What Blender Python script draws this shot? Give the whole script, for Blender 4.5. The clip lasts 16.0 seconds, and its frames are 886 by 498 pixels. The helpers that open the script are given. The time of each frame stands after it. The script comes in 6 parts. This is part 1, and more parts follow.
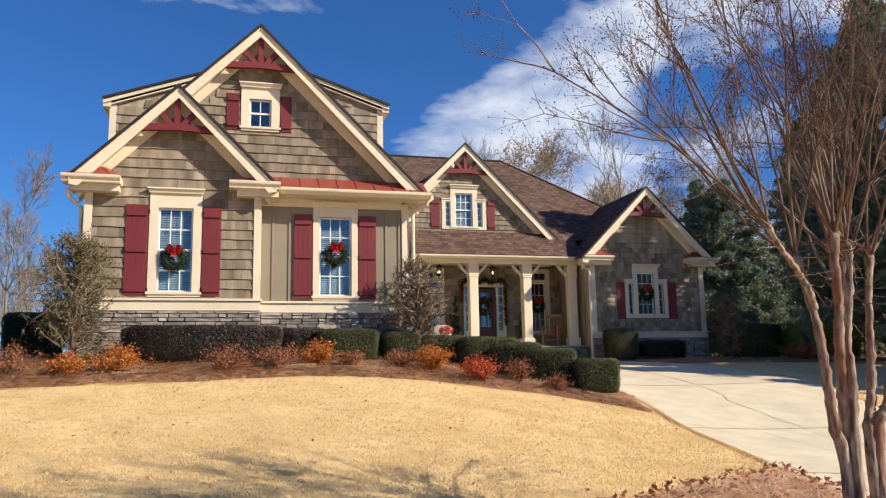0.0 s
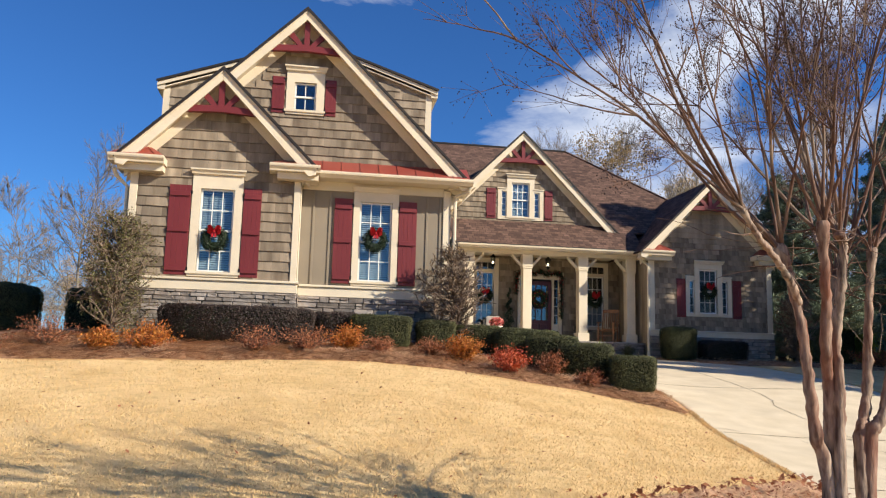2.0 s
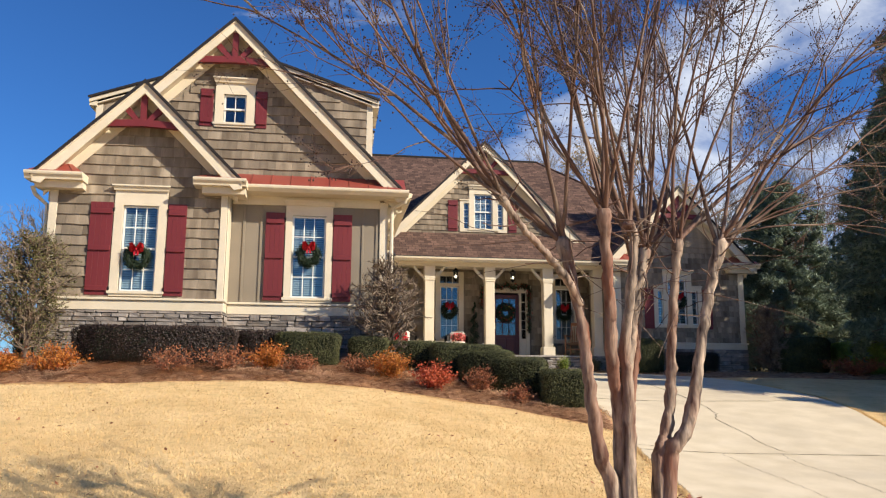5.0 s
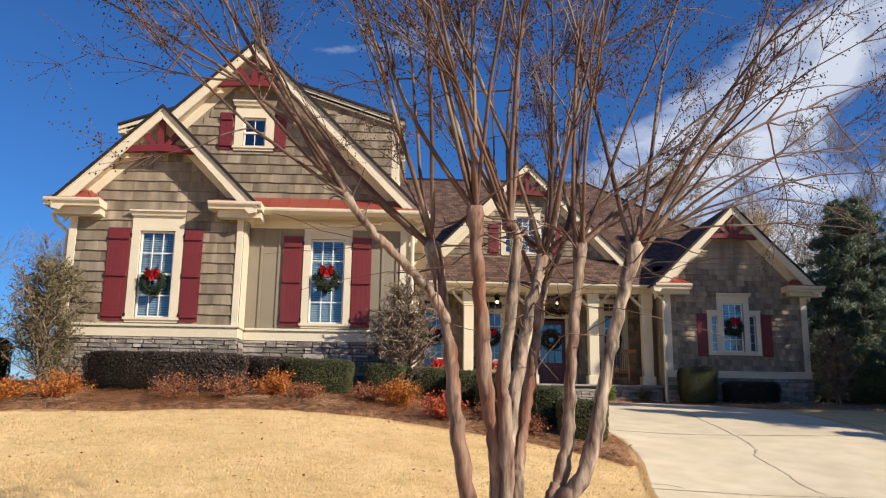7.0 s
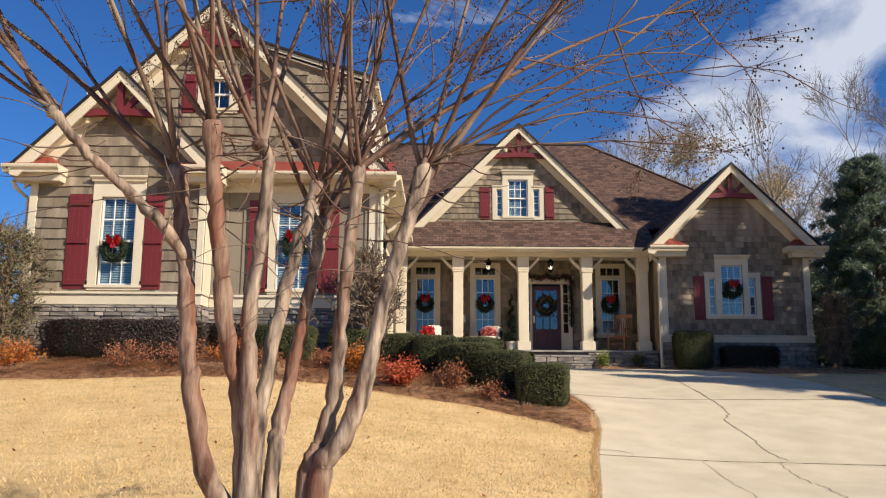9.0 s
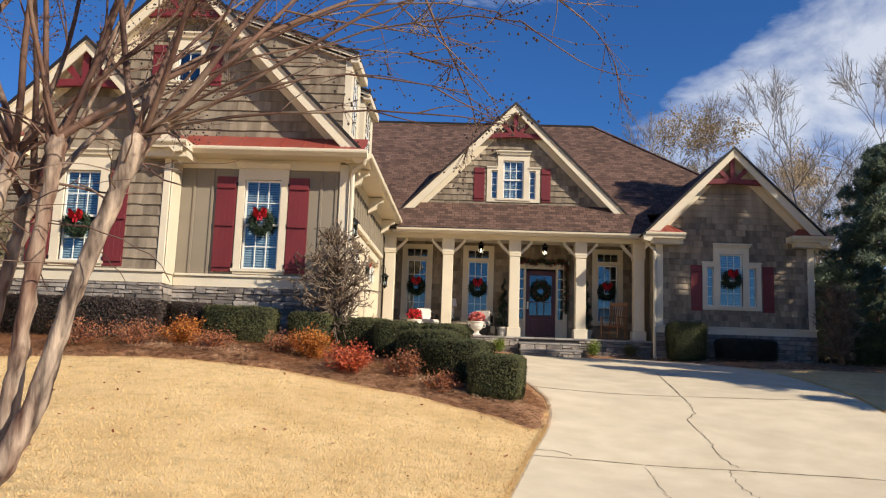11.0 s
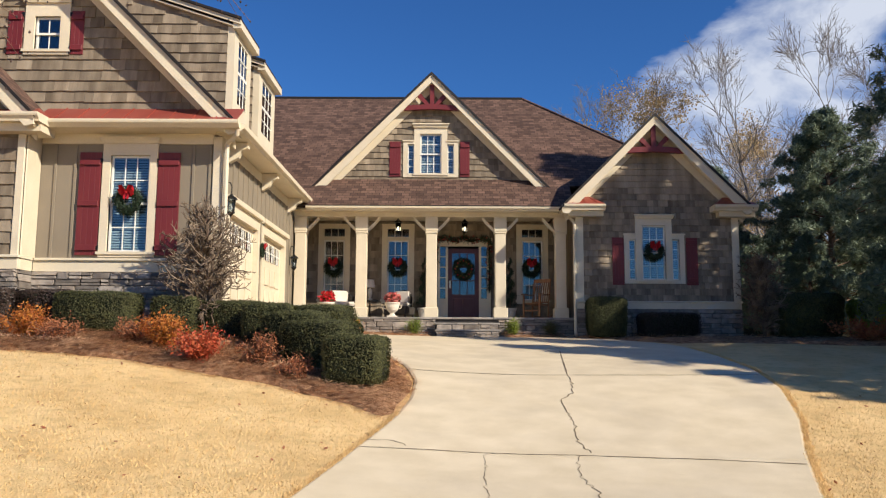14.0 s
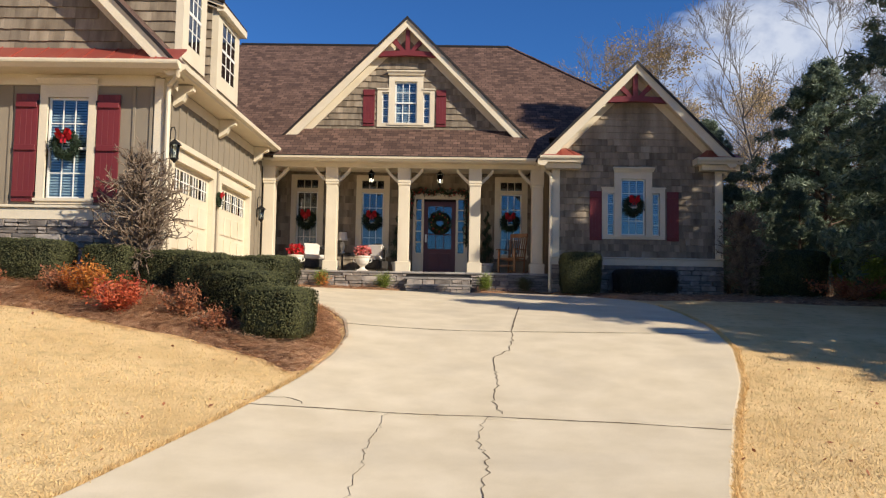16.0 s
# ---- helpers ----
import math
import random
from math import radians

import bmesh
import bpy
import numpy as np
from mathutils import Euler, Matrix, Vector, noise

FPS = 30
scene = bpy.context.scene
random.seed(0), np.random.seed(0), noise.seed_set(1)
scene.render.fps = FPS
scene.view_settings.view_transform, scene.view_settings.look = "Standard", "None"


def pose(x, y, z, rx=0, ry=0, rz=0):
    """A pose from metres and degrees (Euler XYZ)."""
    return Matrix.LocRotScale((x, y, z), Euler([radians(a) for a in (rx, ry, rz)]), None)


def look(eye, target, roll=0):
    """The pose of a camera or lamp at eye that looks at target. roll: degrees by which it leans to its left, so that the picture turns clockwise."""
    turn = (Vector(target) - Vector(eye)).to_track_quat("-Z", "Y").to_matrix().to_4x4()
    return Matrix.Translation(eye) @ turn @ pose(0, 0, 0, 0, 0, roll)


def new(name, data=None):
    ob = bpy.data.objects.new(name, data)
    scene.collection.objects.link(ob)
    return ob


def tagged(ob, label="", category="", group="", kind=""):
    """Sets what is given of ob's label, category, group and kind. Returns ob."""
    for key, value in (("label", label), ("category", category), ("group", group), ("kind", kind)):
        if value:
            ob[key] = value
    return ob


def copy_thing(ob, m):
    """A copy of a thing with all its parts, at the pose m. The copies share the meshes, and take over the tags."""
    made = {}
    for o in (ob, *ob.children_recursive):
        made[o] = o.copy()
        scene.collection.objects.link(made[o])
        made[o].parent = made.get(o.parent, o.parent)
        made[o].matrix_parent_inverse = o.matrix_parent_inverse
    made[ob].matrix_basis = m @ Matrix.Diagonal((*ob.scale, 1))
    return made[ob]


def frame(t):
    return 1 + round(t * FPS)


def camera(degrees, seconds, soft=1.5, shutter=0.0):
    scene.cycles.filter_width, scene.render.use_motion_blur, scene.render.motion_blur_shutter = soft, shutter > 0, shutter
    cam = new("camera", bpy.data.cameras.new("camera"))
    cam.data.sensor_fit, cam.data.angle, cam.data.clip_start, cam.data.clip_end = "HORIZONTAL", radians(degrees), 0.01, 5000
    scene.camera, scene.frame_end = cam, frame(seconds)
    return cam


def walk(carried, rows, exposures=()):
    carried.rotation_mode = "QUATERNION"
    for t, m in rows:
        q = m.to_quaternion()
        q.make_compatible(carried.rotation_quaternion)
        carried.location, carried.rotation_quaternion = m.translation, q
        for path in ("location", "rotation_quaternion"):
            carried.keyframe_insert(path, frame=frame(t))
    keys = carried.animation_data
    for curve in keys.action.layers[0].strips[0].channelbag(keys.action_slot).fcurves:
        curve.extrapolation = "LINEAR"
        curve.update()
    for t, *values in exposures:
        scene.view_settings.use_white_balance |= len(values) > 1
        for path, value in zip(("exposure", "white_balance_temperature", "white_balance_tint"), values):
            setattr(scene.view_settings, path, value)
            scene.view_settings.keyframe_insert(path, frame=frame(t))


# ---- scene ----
cam = camera(58.3, 16.0, soft=1.2)
PATH = [
    (0, (1.346, -17.024, -0.401), (1.858, -15.117, -0.087), -1.1),
    (0.5, (1.571, -17.077, -0.404), (2.027, -15.155, -0.09), 0.7),
    (1, (1.773, -17.037, -0.422), (2.175, -15.104, -0.105), 1.6),
    (1.5, (2.026, -16.929, -0.423), (2.369, -14.983, -0.112), 1.7),
    (2, (2.336, -16.892, -0.44), (2.646, -14.938, -0.146), 1.5),
    (2.5, (2.676, -16.913, -0.42), (2.974, -14.952, -0.159), 1.7),
    (3, (2.995, -16.763, -0.428), (3.291, -14.804, -0.156), 0.8),
    (3.5, (3.298, -16.686, -0.411), (3.607, -14.734, -0.101), 0.5),
    (4, (3.616, -16.69, -0.381), (3.915, -14.739, -0.058), 0.6),
    (4.2, (3.717, -16.648, -0.406), (4.016, -14.698, -0.078), 0.5),
    (6.3, (4.901, -16.174, -0.432), (5.054, -14.214, -0.069), 0.6),
    (6.5, (5.088, -16.07, -0.409), (5.212, -14.11, -0.028), 0.7),
    (7, (5.296, -15.878, -0.394), (5.378, -13.921, 0.011), 0.8),
    (7.5, (5.633, -15.743, -0.401), (5.664, -13.785, 0.007), 1.0),
    (8, (5.861, -15.47, -0.409), (5.901, -13.512, 0.001), 0.1),
    (8.5, (6.218, -15.31, -0.472), (6.262, -13.349, -0.086), -0.8),
    (8.7, (6.342, -15.319, -0.474), (6.375, -13.352, -0.114), -0.4),
    (11, (7.68, -14.706, -0.304), (7.612, -12.728, -0.02), 2.0),
    (11.5, (7.942, -14.476, -0.296), (7.906, -12.501, 0.013), 0.8),
    (12, (8.222, -14.338, -0.299), (8.183, -12.361, -0.002), 1.1),
    (12.5, (8.473, -14.178, -0.311), (8.437, -12.198, -0.029), 0.3),
    (13, (8.7, -13.927, -0.302), (8.694, -11.949, -0.007), -1.0),
    (13.5, (9.023, -13.788, -0.322), (9.029, -11.808, -0.045), -0.5),
    (14, (9.324, -13.659, -0.305), (9.318, -11.675, -0.059), 0.3),
    (14.5, (9.581, -13.441, -0.31), (9.576, -11.454, -0.08), 0.2),
    (15, (9.858, -13.299, -0.334), (9.837, -11.309, -0.135), 0.3),
    (15.5, (10.158, -13.158, -0.308), (10.111, -11.165, -0.145), 1.4),
    (16, (10.413, -12.976, -0.336), (10.372, -10.981, -0.197), 1.0),
]
walk(cam, [(t, look(eye, target, roll)) for t, eye, target, roll in PATH], [(0.0, 0.57), (4.0, 0.57), (7.0, 0.44), (8.6, 0.38), (11.0, 0.40), (14.0, 0.43), (16.0, 0.40)])

# ---- light ----
world = bpy.data.worlds.new("world")
scene.world = world
world.use_nodes = True
SUN_DIR = Vector((1.45, -0.98, 1.05)).normalized()
SUN_EL = math.asin(SUN_DIR.z)
SUN_ROT = math.atan2(SUN_DIR.x, SUN_DIR.y)


def build_sky():
    nt = world.node_tree
    nt.nodes.clear()
    n = nt.nodes.new
    out, bg = n("ShaderNodeOutputWorld"), n("ShaderNodeBackground")
    sky = n("ShaderNodeTexSky")
    sky.sky_type, sky.sun_disc = "NISHITA", False
    sky.sun_elevation, sky.sun_rotation = SUN_EL, SUN_ROT
    sky.air_density, sky.dust_density, sky.ozone_density = 1.0, 0.15, 3.0
    tc, mp = n("ShaderNodeTexCoord"), n("ShaderNodeMapping")
    mp.inputs["Scale"].default_value = (1.0, 1.0, 2.3)
    mp.inputs["Rotation"].default_value = (0, 0.5, 0)
    mp.inputs["Location"].default_value = SKY_SHIFT
    nz = n("ShaderNodeTexNoise")
    nz.inputs["Scale"].default_value, nz.inputs["Detail"].default_value, nz.inputs["Roughness"].default_value = 3.4, 8, 0.58
    nz.inputs["Distortion"].default_value = 0.5
    ramp = n("ShaderNodeValToRGB")
    ramp.color_ramp.elements[0].position, ramp.color_ramp.elements[1].position = 0.49, 0.67
    ramp.color_ramp.elements[0].color, ramp.color_ramp.elements[1].color = (0, 0, 0, 1), (0.78, 0.78, 0.78, 1)
    mul = n("ShaderNodeMix")
    mul.data_type = "RGBA"
    mul.inputs[7].default_value = (12.4, 13.0, 14.2, 1)
    tint = n("ShaderNodeMix")
    tint.data_type, tint.blend_type = "RGBA", "MULTIPLY"
    tint.inputs[0].default_value = 1.0
    tint.inputs[7].default_value = (0.46, 0.98, 1.68, 1)
    L = nt.links.new
    L(tc.outputs["Generated"], mp.inputs["Vector"])
    L(mp.outputs["Vector"], nz.inputs["Vector"])
    # a slanting bank of cloud over the woods behind the house, clear blue above it and a few wisps elsewhere
    def math_node(op, *vals):
        k = n("ShaderNodeMath")
        k.operation = op
        for q, v in enumerate(vals):
            if isinstance(v, (int, float)):
                k.inputs[q].default_value = v
            else:
                L(v, k.inputs[q])
        return k.outputs[0]

    def along(v):
        d = n("ShaderNodeVectorMath")
        d.operation = "DOT_PRODUCT"
        d.inputs[1].default_value = v
        L(tc.outputs["Generated"], d.inputs[0])
        return d.outputs["Value"]

    def ease(value, a, b, lo, hi):
        k = n("ShaderNodeMapRange")
        k.interpolation_type = "SMOOTHSTEP"
        for q, v in (("From Min", a), ("From Max", b), ("To Min", lo), ("To Max", hi)):
            k.inputs[q].default_value = v
        L(value, k.inputs["Value"])
        return k.outputs[0]

    below, east = along(BANK_NORMAL), along(BANK_EAST)
    edge = ease(below, -0.035, 0.05, 0.0, 1.0)
    fade = ease(below, 0.07, 0.2, 1.0, 0.5)
    bank = math_node("MULTIPLY", math_node("MULTIPLY", edge, fade), ease(east, -0.03, 0.09, 0.0, 1.0))
    lift = math_node("MULTIPLY_ADD", bank, 0.2, -0.1)
    L(math_node("ADD", nz.outputs["Fac"], lift), ramp.inputs["Fac"])
    L(sky.outputs["Color"], tint.inputs[6])
    L(ramp.outputs["Color"], mul.inputs[0])
    L(tint.outputs[2], mul.inputs[6])
    L(mul.outputs[2], bg.inputs["Color"])
    bg.inputs["Strength"].default_value = 0.05
    L(bg.outputs["Background"], out.inputs["Surface"])


SKY_SHIFT = (0.35, 0.1, 0.2)


def heading(az, el):
    az, el = radians(az), radians(el)
    return Vector((math.sin(az) * math.cos(el), math.cos(az) * math.cos(el), math.sin(el)))


# the bank's upper edge rises to the east between these two headings
BANK_NORMAL = heading(27, 26.5).cross(heading(10.5, 19)).normalized()
if BANK_NORMAL.z > 0:
    BANK_NORMAL = -BANK_NORMAL
BANK_EAST = heading(99.5, 0)
build_sky()
sun = new("sun", bpy.data.lights.new("sun", "SUN"))
sun.data.energy, sun.data.angle, sun.data.color = 5.0, radians(0.55), (1.0, 0.89, 0.73)
sun.matrix_world = look(SUN_DIR * 60, (0, 0, 0))


# ---- materials ----
def material(name, c1, c2, scale=6.0, rough=0.7, metal=0.0, bump=0.15, fine=70.0, rnd=0.0, stretch=(1, 1, 1), spec=0.4, depth=0.004,
             stain=None, stain_scale=1.3, stain_amount=0.35):
    """Two colours mixed by a broad noise, a finer grain, a stain of a third colour and a bump; rnd varies pieces."""
    m = bpy.data.materials.new(name)
    m.use_nodes = True
    nt = m.node_tree
    n, L = nt.nodes.new, nt.links.new
    bsdf = nt.nodes["Principled BSDF"]
    tc, mp = n("ShaderNodeTexCoord"), n("ShaderNodeMapping")
    mp.inputs["Scale"].default_value = stretch
    info = n("ShaderNodeObjectInfo")
    sh = n("ShaderNodeVectorMath")
    sh.operation = "MULTIPLY_ADD"
    sh.inputs[1].default_value = (17.0, 31.0, 23.0)
    comb = n("ShaderNodeCombineXYZ")
    for k in range(3):
        L(info.outputs["Random"], comb.inputs[k])
    geo = n("ShaderNodeNewGeometry")
    L(comb.outputs[0], sh.inputs[0])
    L(geo.outputs["Position"], sh.inputs[2])
    if rnd > 0:
        L(sh.outputs[0], mp.inputs["Vector"])
    else:
        L(geo.outputs["Position"], mp.inputs["Vector"])
    a, b = n("ShaderNodeTexNoise"), n("ShaderNodeTexNoise")
    a.inputs["Scale"].default_value, a.inputs["Detail"].default_value = scale, 5
    b.inputs["Scale"].default_value, b.inputs["Detail"].default_value = fine, 3
    L(mp.outputs[0], a.inputs["Vector"])
    L(mp.outputs[0], b.inputs["Vector"])
    r = n("ShaderNodeMapRange")
    r.inputs["From Min"].default_value, r.inputs["From Max"].default_value = 0.32, 0.68
    L(a.outputs["Fac"], r.inputs["Value"])
    mix = n("ShaderNodeMix")
    mix.data_type = "RGBA"
    mix.inputs[6].default_value, mix.inputs[7].default_value = (*c1, 1), (*c2, 1)
    L(r.outputs[0], mix.inputs[0])
    col = mix.outputs[2]
    if stain:
        s, sr, sm = n("ShaderNodeTexNoise"), n("ShaderNodeMapRange"), n("ShaderNodeMix")
        s.inputs["Scale"].default_value, s.inputs["Detail"].default_value = stain_scale, 6
        sr.inputs["From Min"].default_value, sr.inputs["From Max"].default_value, sr.inputs["To Max"].default_value = 0.5, 0.72, stain_amount
        L(mp.outputs[0], s.inputs["Vector"])
        L(s.outputs["Fac"], sr.inputs["Value"])
        sm.data_type = "RGBA"
        sm.inputs[7].default_value = (*stain, 1)
        L(sr.outputs[0], sm.inputs[0])
        L(col, sm.inputs[6])
        col = sm.outputs[2]
    hsv = n("ShaderNodeHueSaturation")
    v = n("ShaderNodeMath")
    v.operation = "MULTIPLY_ADD"
    v.inputs[1].default_value, v.inputs[2].default_value = 0.28, 0.86
    L(b.outputs["Fac"], v.inputs[0])
    if rnd > 0:
        w, q = n("ShaderNodeMath"), n("ShaderNodeMath")
        w.operation, q.operation = "MULTIPLY_ADD", "MULTIPLY"
        w.inputs[1].default_value, w.inputs[2].default_value = rnd, 1 - rnd / 2
        L(info.outputs["Random"], w.inputs[0])
        L(w.outputs[0], q.inputs[0])
        L(v.outputs[0], q.inputs[1])
        L(q.outputs[0], hsv.inputs["Value"])
    else:
        L(v.outputs[0], hsv.inputs["Value"])
    L(col, hsv.inputs["Color"])
    L(hsv.outputs[0], bsdf.inputs["Base Color"])
    bsdf.inputs["Roughness"].default_value, bsdf.inputs["Metallic"].default_value = rough, metal
    bsdf.inputs["Specular IOR Level"].default_value = spec
    if bump:
        bp = n("ShaderNodeBump")
        bp.inputs["Strength"].default_value, bp.inputs["Distance"].default_value = min(1, bump * 2), depth
        L(b.outputs["Fac"], bp.inputs["Height"])
        L(bp.outputs[0], bsdf.inputs["Normal"])
    return m


def leaf_material(name, c1, c2, scale=3.0, rough=0.55, trans=0.25):
    """Leaves: the colour varies leaf by leaf and in broad patches, and light shines through a little."""
    m = bpy.data.materials.new(name)
    m.use_nodes = True
    nt = m.node_tree
    n, L = nt.nodes.new, nt.links.new
    bsdf, out = nt.nodes["Principled BSDF"], nt.nodes["Material Output"]
    geo, nz, mix, hsv = n("ShaderNodeNewGeometry"), n("ShaderNodeTexNoise"), n("ShaderNodeMix"), n("ShaderNodeHueSaturation")
    nz.inputs["Scale"].default_value = scale
    L(geo.outputs["Position"], nz.inputs["Vector"])
    ad = n("ShaderNodeMath")
    ad.operation = "MULTIPLY_ADD"
    ad.inputs[1].default_value = 0.7
    L(geo.outputs["Random Per Island"], ad.inputs[0])
    r = n("ShaderNodeMapRange")
    r.inputs["From Min"].default_value, r.inputs["From Max"].default_value = 0.3, 0.7
    r.inputs["To Max"].default_value = 0.4
    L(nz.outputs["Fac"], r.inputs["Value"])
    L(r.outputs[0], ad.inputs[2])
    mix.data_type = "RGBA"
    mix.inputs[6].default_value, mix.inputs[7].default_value = (*c1, 1), (*c2, 1)
    L(ad.outputs[0], mix.inputs[0])
    L(mix.outputs[2], bsdf.inputs["Base Color"])
    bsdf.inputs["Roughness"].default_value = rough
    bsdf.inputs["Specular IOR Level"].default_value = 0.35
    tr, ms = n("ShaderNodeBsdfTranslucent"), n("ShaderNodeMixShader")
    L(mix.outputs[2], tr.inputs["Color"])
    ms.inputs[0].default_value = trans
    L(bsdf.outputs[0], ms.inputs[1])
    L(tr.outputs[0], ms.inputs[2])
    L(ms.outputs[0], out.inputs["Surface"])
    return m


def roof_material(name):
    """Architectural asphalt shingles: short tabs of mixed browns in courses, with a lip of relief."""
    m = bpy.data.materials.new(name)
    m.use_nodes = True
    nt = m.node_tree
    n, L = nt.nodes.new, nt.links.new
    bsdf = nt.nodes["Principled BSDF"]
    tc = n("ShaderNodeTexCoord")
    br = n("ShaderNodeTexBrick")
    br.offset, br.squash = 0.37, 1.0
    br.inputs["Color1"].default_value, br.inputs["Color2"].default_value = (0.068, 0.040, 0.031, 1), (0.165, 0.098, 0.073, 1)
    br.inputs["Mortar"].default_value = (0.042, 0.027, 0.022, 1)
    br.inputs["Scale"].default_value, br.inputs["Mortar Size"].default_value = 1.0, 0.008
    br.inputs["Mortar Smooth"].default_value, br.inputs["Bias"].default_value = 0.3, 0.0
    br.inputs["Brick Width"].default_value, br.inputs["Row Height"].default_value = 0.2, 0.14
    L(tc.outputs["Object"], br.inputs["Vector"])
    nz, n2 = n("ShaderNodeTexNoise"), n("ShaderNodeTexNoise")
    nz.inputs["Scale"].default_value, nz.inputs["Detail"].default_value = 0.7, 4
    n2.inputs["Scale"].default_value = 120
    L(tc.outputs["Object"], nz.inputs["Vector"])
    L(tc.outputs["Object"], n2.inputs["Vector"])
    hs = n("ShaderNodeHueSaturation")
    ad = n("ShaderNodeMath")
    ad.operation = "MULTIPLY_ADD"
    ad.inputs[1].default_value, ad.inputs[2].default_value = 0.45, 0.78
    L(nz.outputs["Fac"], ad.inputs[0])
    L(br.outputs["Color"], hs.inputs["Color"])
    L(ad.outputs[0], hs.inputs["Value"])
    L(hs.outputs[0], bsdf.inputs["Base Color"])
    bp = n("ShaderNodeBump")
    bp.inputs["Distance"].default_value = 0.012
    bp.inputs["Strength"].default_value = 0.9
    bp.invert = True
    L(br.outputs["Fac"], bp.inputs["Height"])
    b2 = n("ShaderNodeBump")
    b2.inputs["Distance"].default_value, b2.inputs["Strength"].default_value = 0.004, 0.7
    L(n2.outputs["Fac"], b2.inputs["Height"])
    L(bp.outputs[0], b2.inputs["Normal"])
    L(b2.outputs[0], bsdf.inputs["Normal"])
    bsdf.inputs["Roughness"].default_value = 0.9
    bsdf.inputs["Specular IOR Level"].default_value = 0.25
    return m


def glass_material(name):
    m = bpy.data.materials.new(name)
    m.use_nodes = True
    nt = m.node_tree
    n, L = nt.nodes.new, nt.links.new
    nt.nodes.remove(nt.nodes["Principled BSDF"])
    out = nt.nodes["Material Output"]
    fr, tr, gl, ms, ad = n("ShaderNodeFresnel"), n("ShaderNodeBsdfTransparent"), n("ShaderNodeBsdfGlossy"), n("ShaderNodeMixShader"), n("ShaderNodeMath")
    fr.inputs["IOR"].default_value = 1.55
    ad.operation = "MULTIPLY_ADD"
    ad.inputs[1].default_value, ad.inputs[2].default_value = 1.15, 0.06
    L(fr.outputs[0], ad.inputs[0])
    L(ad.outputs[0], ms.inputs[0])
    tr.inputs["Color"].default_value = (0.72, 0.8, 0.84, 1)
    gl.inputs["Roughness"].default_value = 0.02
    L(tr.outputs[0], ms.inputs[1])
    L(gl.outputs[0], ms.inputs[2])
    L(ms.outputs[0], out.inputs["Surface"])
    return m


def lamp_material(name, colour, strength):
    m = bpy.data.materials.new(name)
    m.use_nodes = True
    b = m.node_tree.nodes["Principled BSDF"]
    b.inputs["Emission Color"].default_value, b.inputs["Emission Strength"].default_value = (*colour, 1), strength
    return m


CREAM = material("cream_paint", (0.62, 0.545, 0.405), (0.68, 0.60, 0.455), 1.5, 0.5, bump=0.05, fine=40, stain=(0.55, 0.45, 0.30), stain_scale=2.5, stain_amount=0.25)
SHINGLE = material("stained_wood_shingle", (0.14, 0.108, 0.075), (0.32, 0.262, 0.19), 2.4, 0.85, bump=0.5, fine=55, rnd=0.5, stretch=(1.6, 1.6, 0.25), depth=0.006, stain=(0.17, 0.13, 0.085), stain_scale=3.0, stain_amount=0.5)
BOARD = material("taupe_board", (0.215, 0.18, 0.132), (0.25, 0.21, 0.155), 1.2, 0.7, bump=0.15, fine=60, stain=(0.21, 0.175, 0.13), stain_amount=0.3)
RED = material("barn_red_paint", (0.135, 0.017, 0.021), (0.165, 0.024, 0.027), 2.0, 0.5, bump=0.1, fine=50, stain=(0.12, 0.02, 0.022), stain_amount=0.3, stretch=(1, 1, 0.4))
METALRED = material("red_standing_seam", (0.27, 0.055, 0.04), (0.33, 0.075, 0.052), 1.5, 0.42, metal=0.15, bump=0.05, fine=30, stain=(0.30, 0.10, 0.075), stain_amount=0.4)
ROOF = roof_material("brown_asphalt_shingle")
EDGE = material("dark_drip_edge", (0.012, 0.010, 0.009), (0.02, 0.016, 0.014), 3, 0.6)
STONE = material("grey_ledge_stone", (0.17, 0.15, 0.135), (0.34, 0.295, 0.25), 5.0, 0.85, bump=0.8, fine=38, rnd=0.75, depth=0.012, stain=(0.24, 0.17, 0.12), stain_scale=4, stain_amount=0.45)
MORTAR = material("dark_mortar", (0.07, 0.065, 0.06), (0.10, 0.09, 0.085), 6, 0.95, bump=0.6, fine=50)
SASH = material("white_vinyl", (0.76, 0.74, 0.68), (0.80, 0.78, 0.72), 2, 0.4, bump=0)
BLIND = material("white_blind_slat", (0.46, 0.52, 0.53), (0.52, 0.57, 0.58), 2, 0.5, bump=0)
# near-black colour that stands in for the darkness of unlit rooms
DARK = material("unlit_room_black", (0.025, 0.024, 0.024), (0.04, 0.038, 0.036), 1, 0.9, bump=0)
GLASS = glass_material("window_glass")
DOORPAINT = material("plum_door_paint", (0.075, 0.018, 0.022), (0.09, 0.022, 0.026), 2, 0.4, bump=0.05)
BLACK = material("black_iron", (0.012, 0.012, 0.012), (0.02, 0.02, 0.02), 8, 0.45, metal=0.4, bump=0.1)
LAWN = material("dormant_lawn", (0.70, 0.485, 0.228), (0.85, 0.625, 0.32), 1.1, 0.95, bump=1.0, fine=60, depth=0.03, stain=(0.47, 0.325, 0.15), stain_scale=6, stain_amount=0.5, spec=0.1)
CONCRETE = material("pale_concrete", (0.585, 0.495, 0.345), (0.68, 0.585, 0.425), 2.2, 0.85, bump=0.4, fine=140, depth=0.003, stain=(0.45, 0.385, 0.285), stain_scale=0.8, stain_amount=0.4, spec=0.2)
JOINT = material("dark_joint", (0.10, 0.075, 0.05), (0.17, 0.13, 0.085), 12, 0.95)
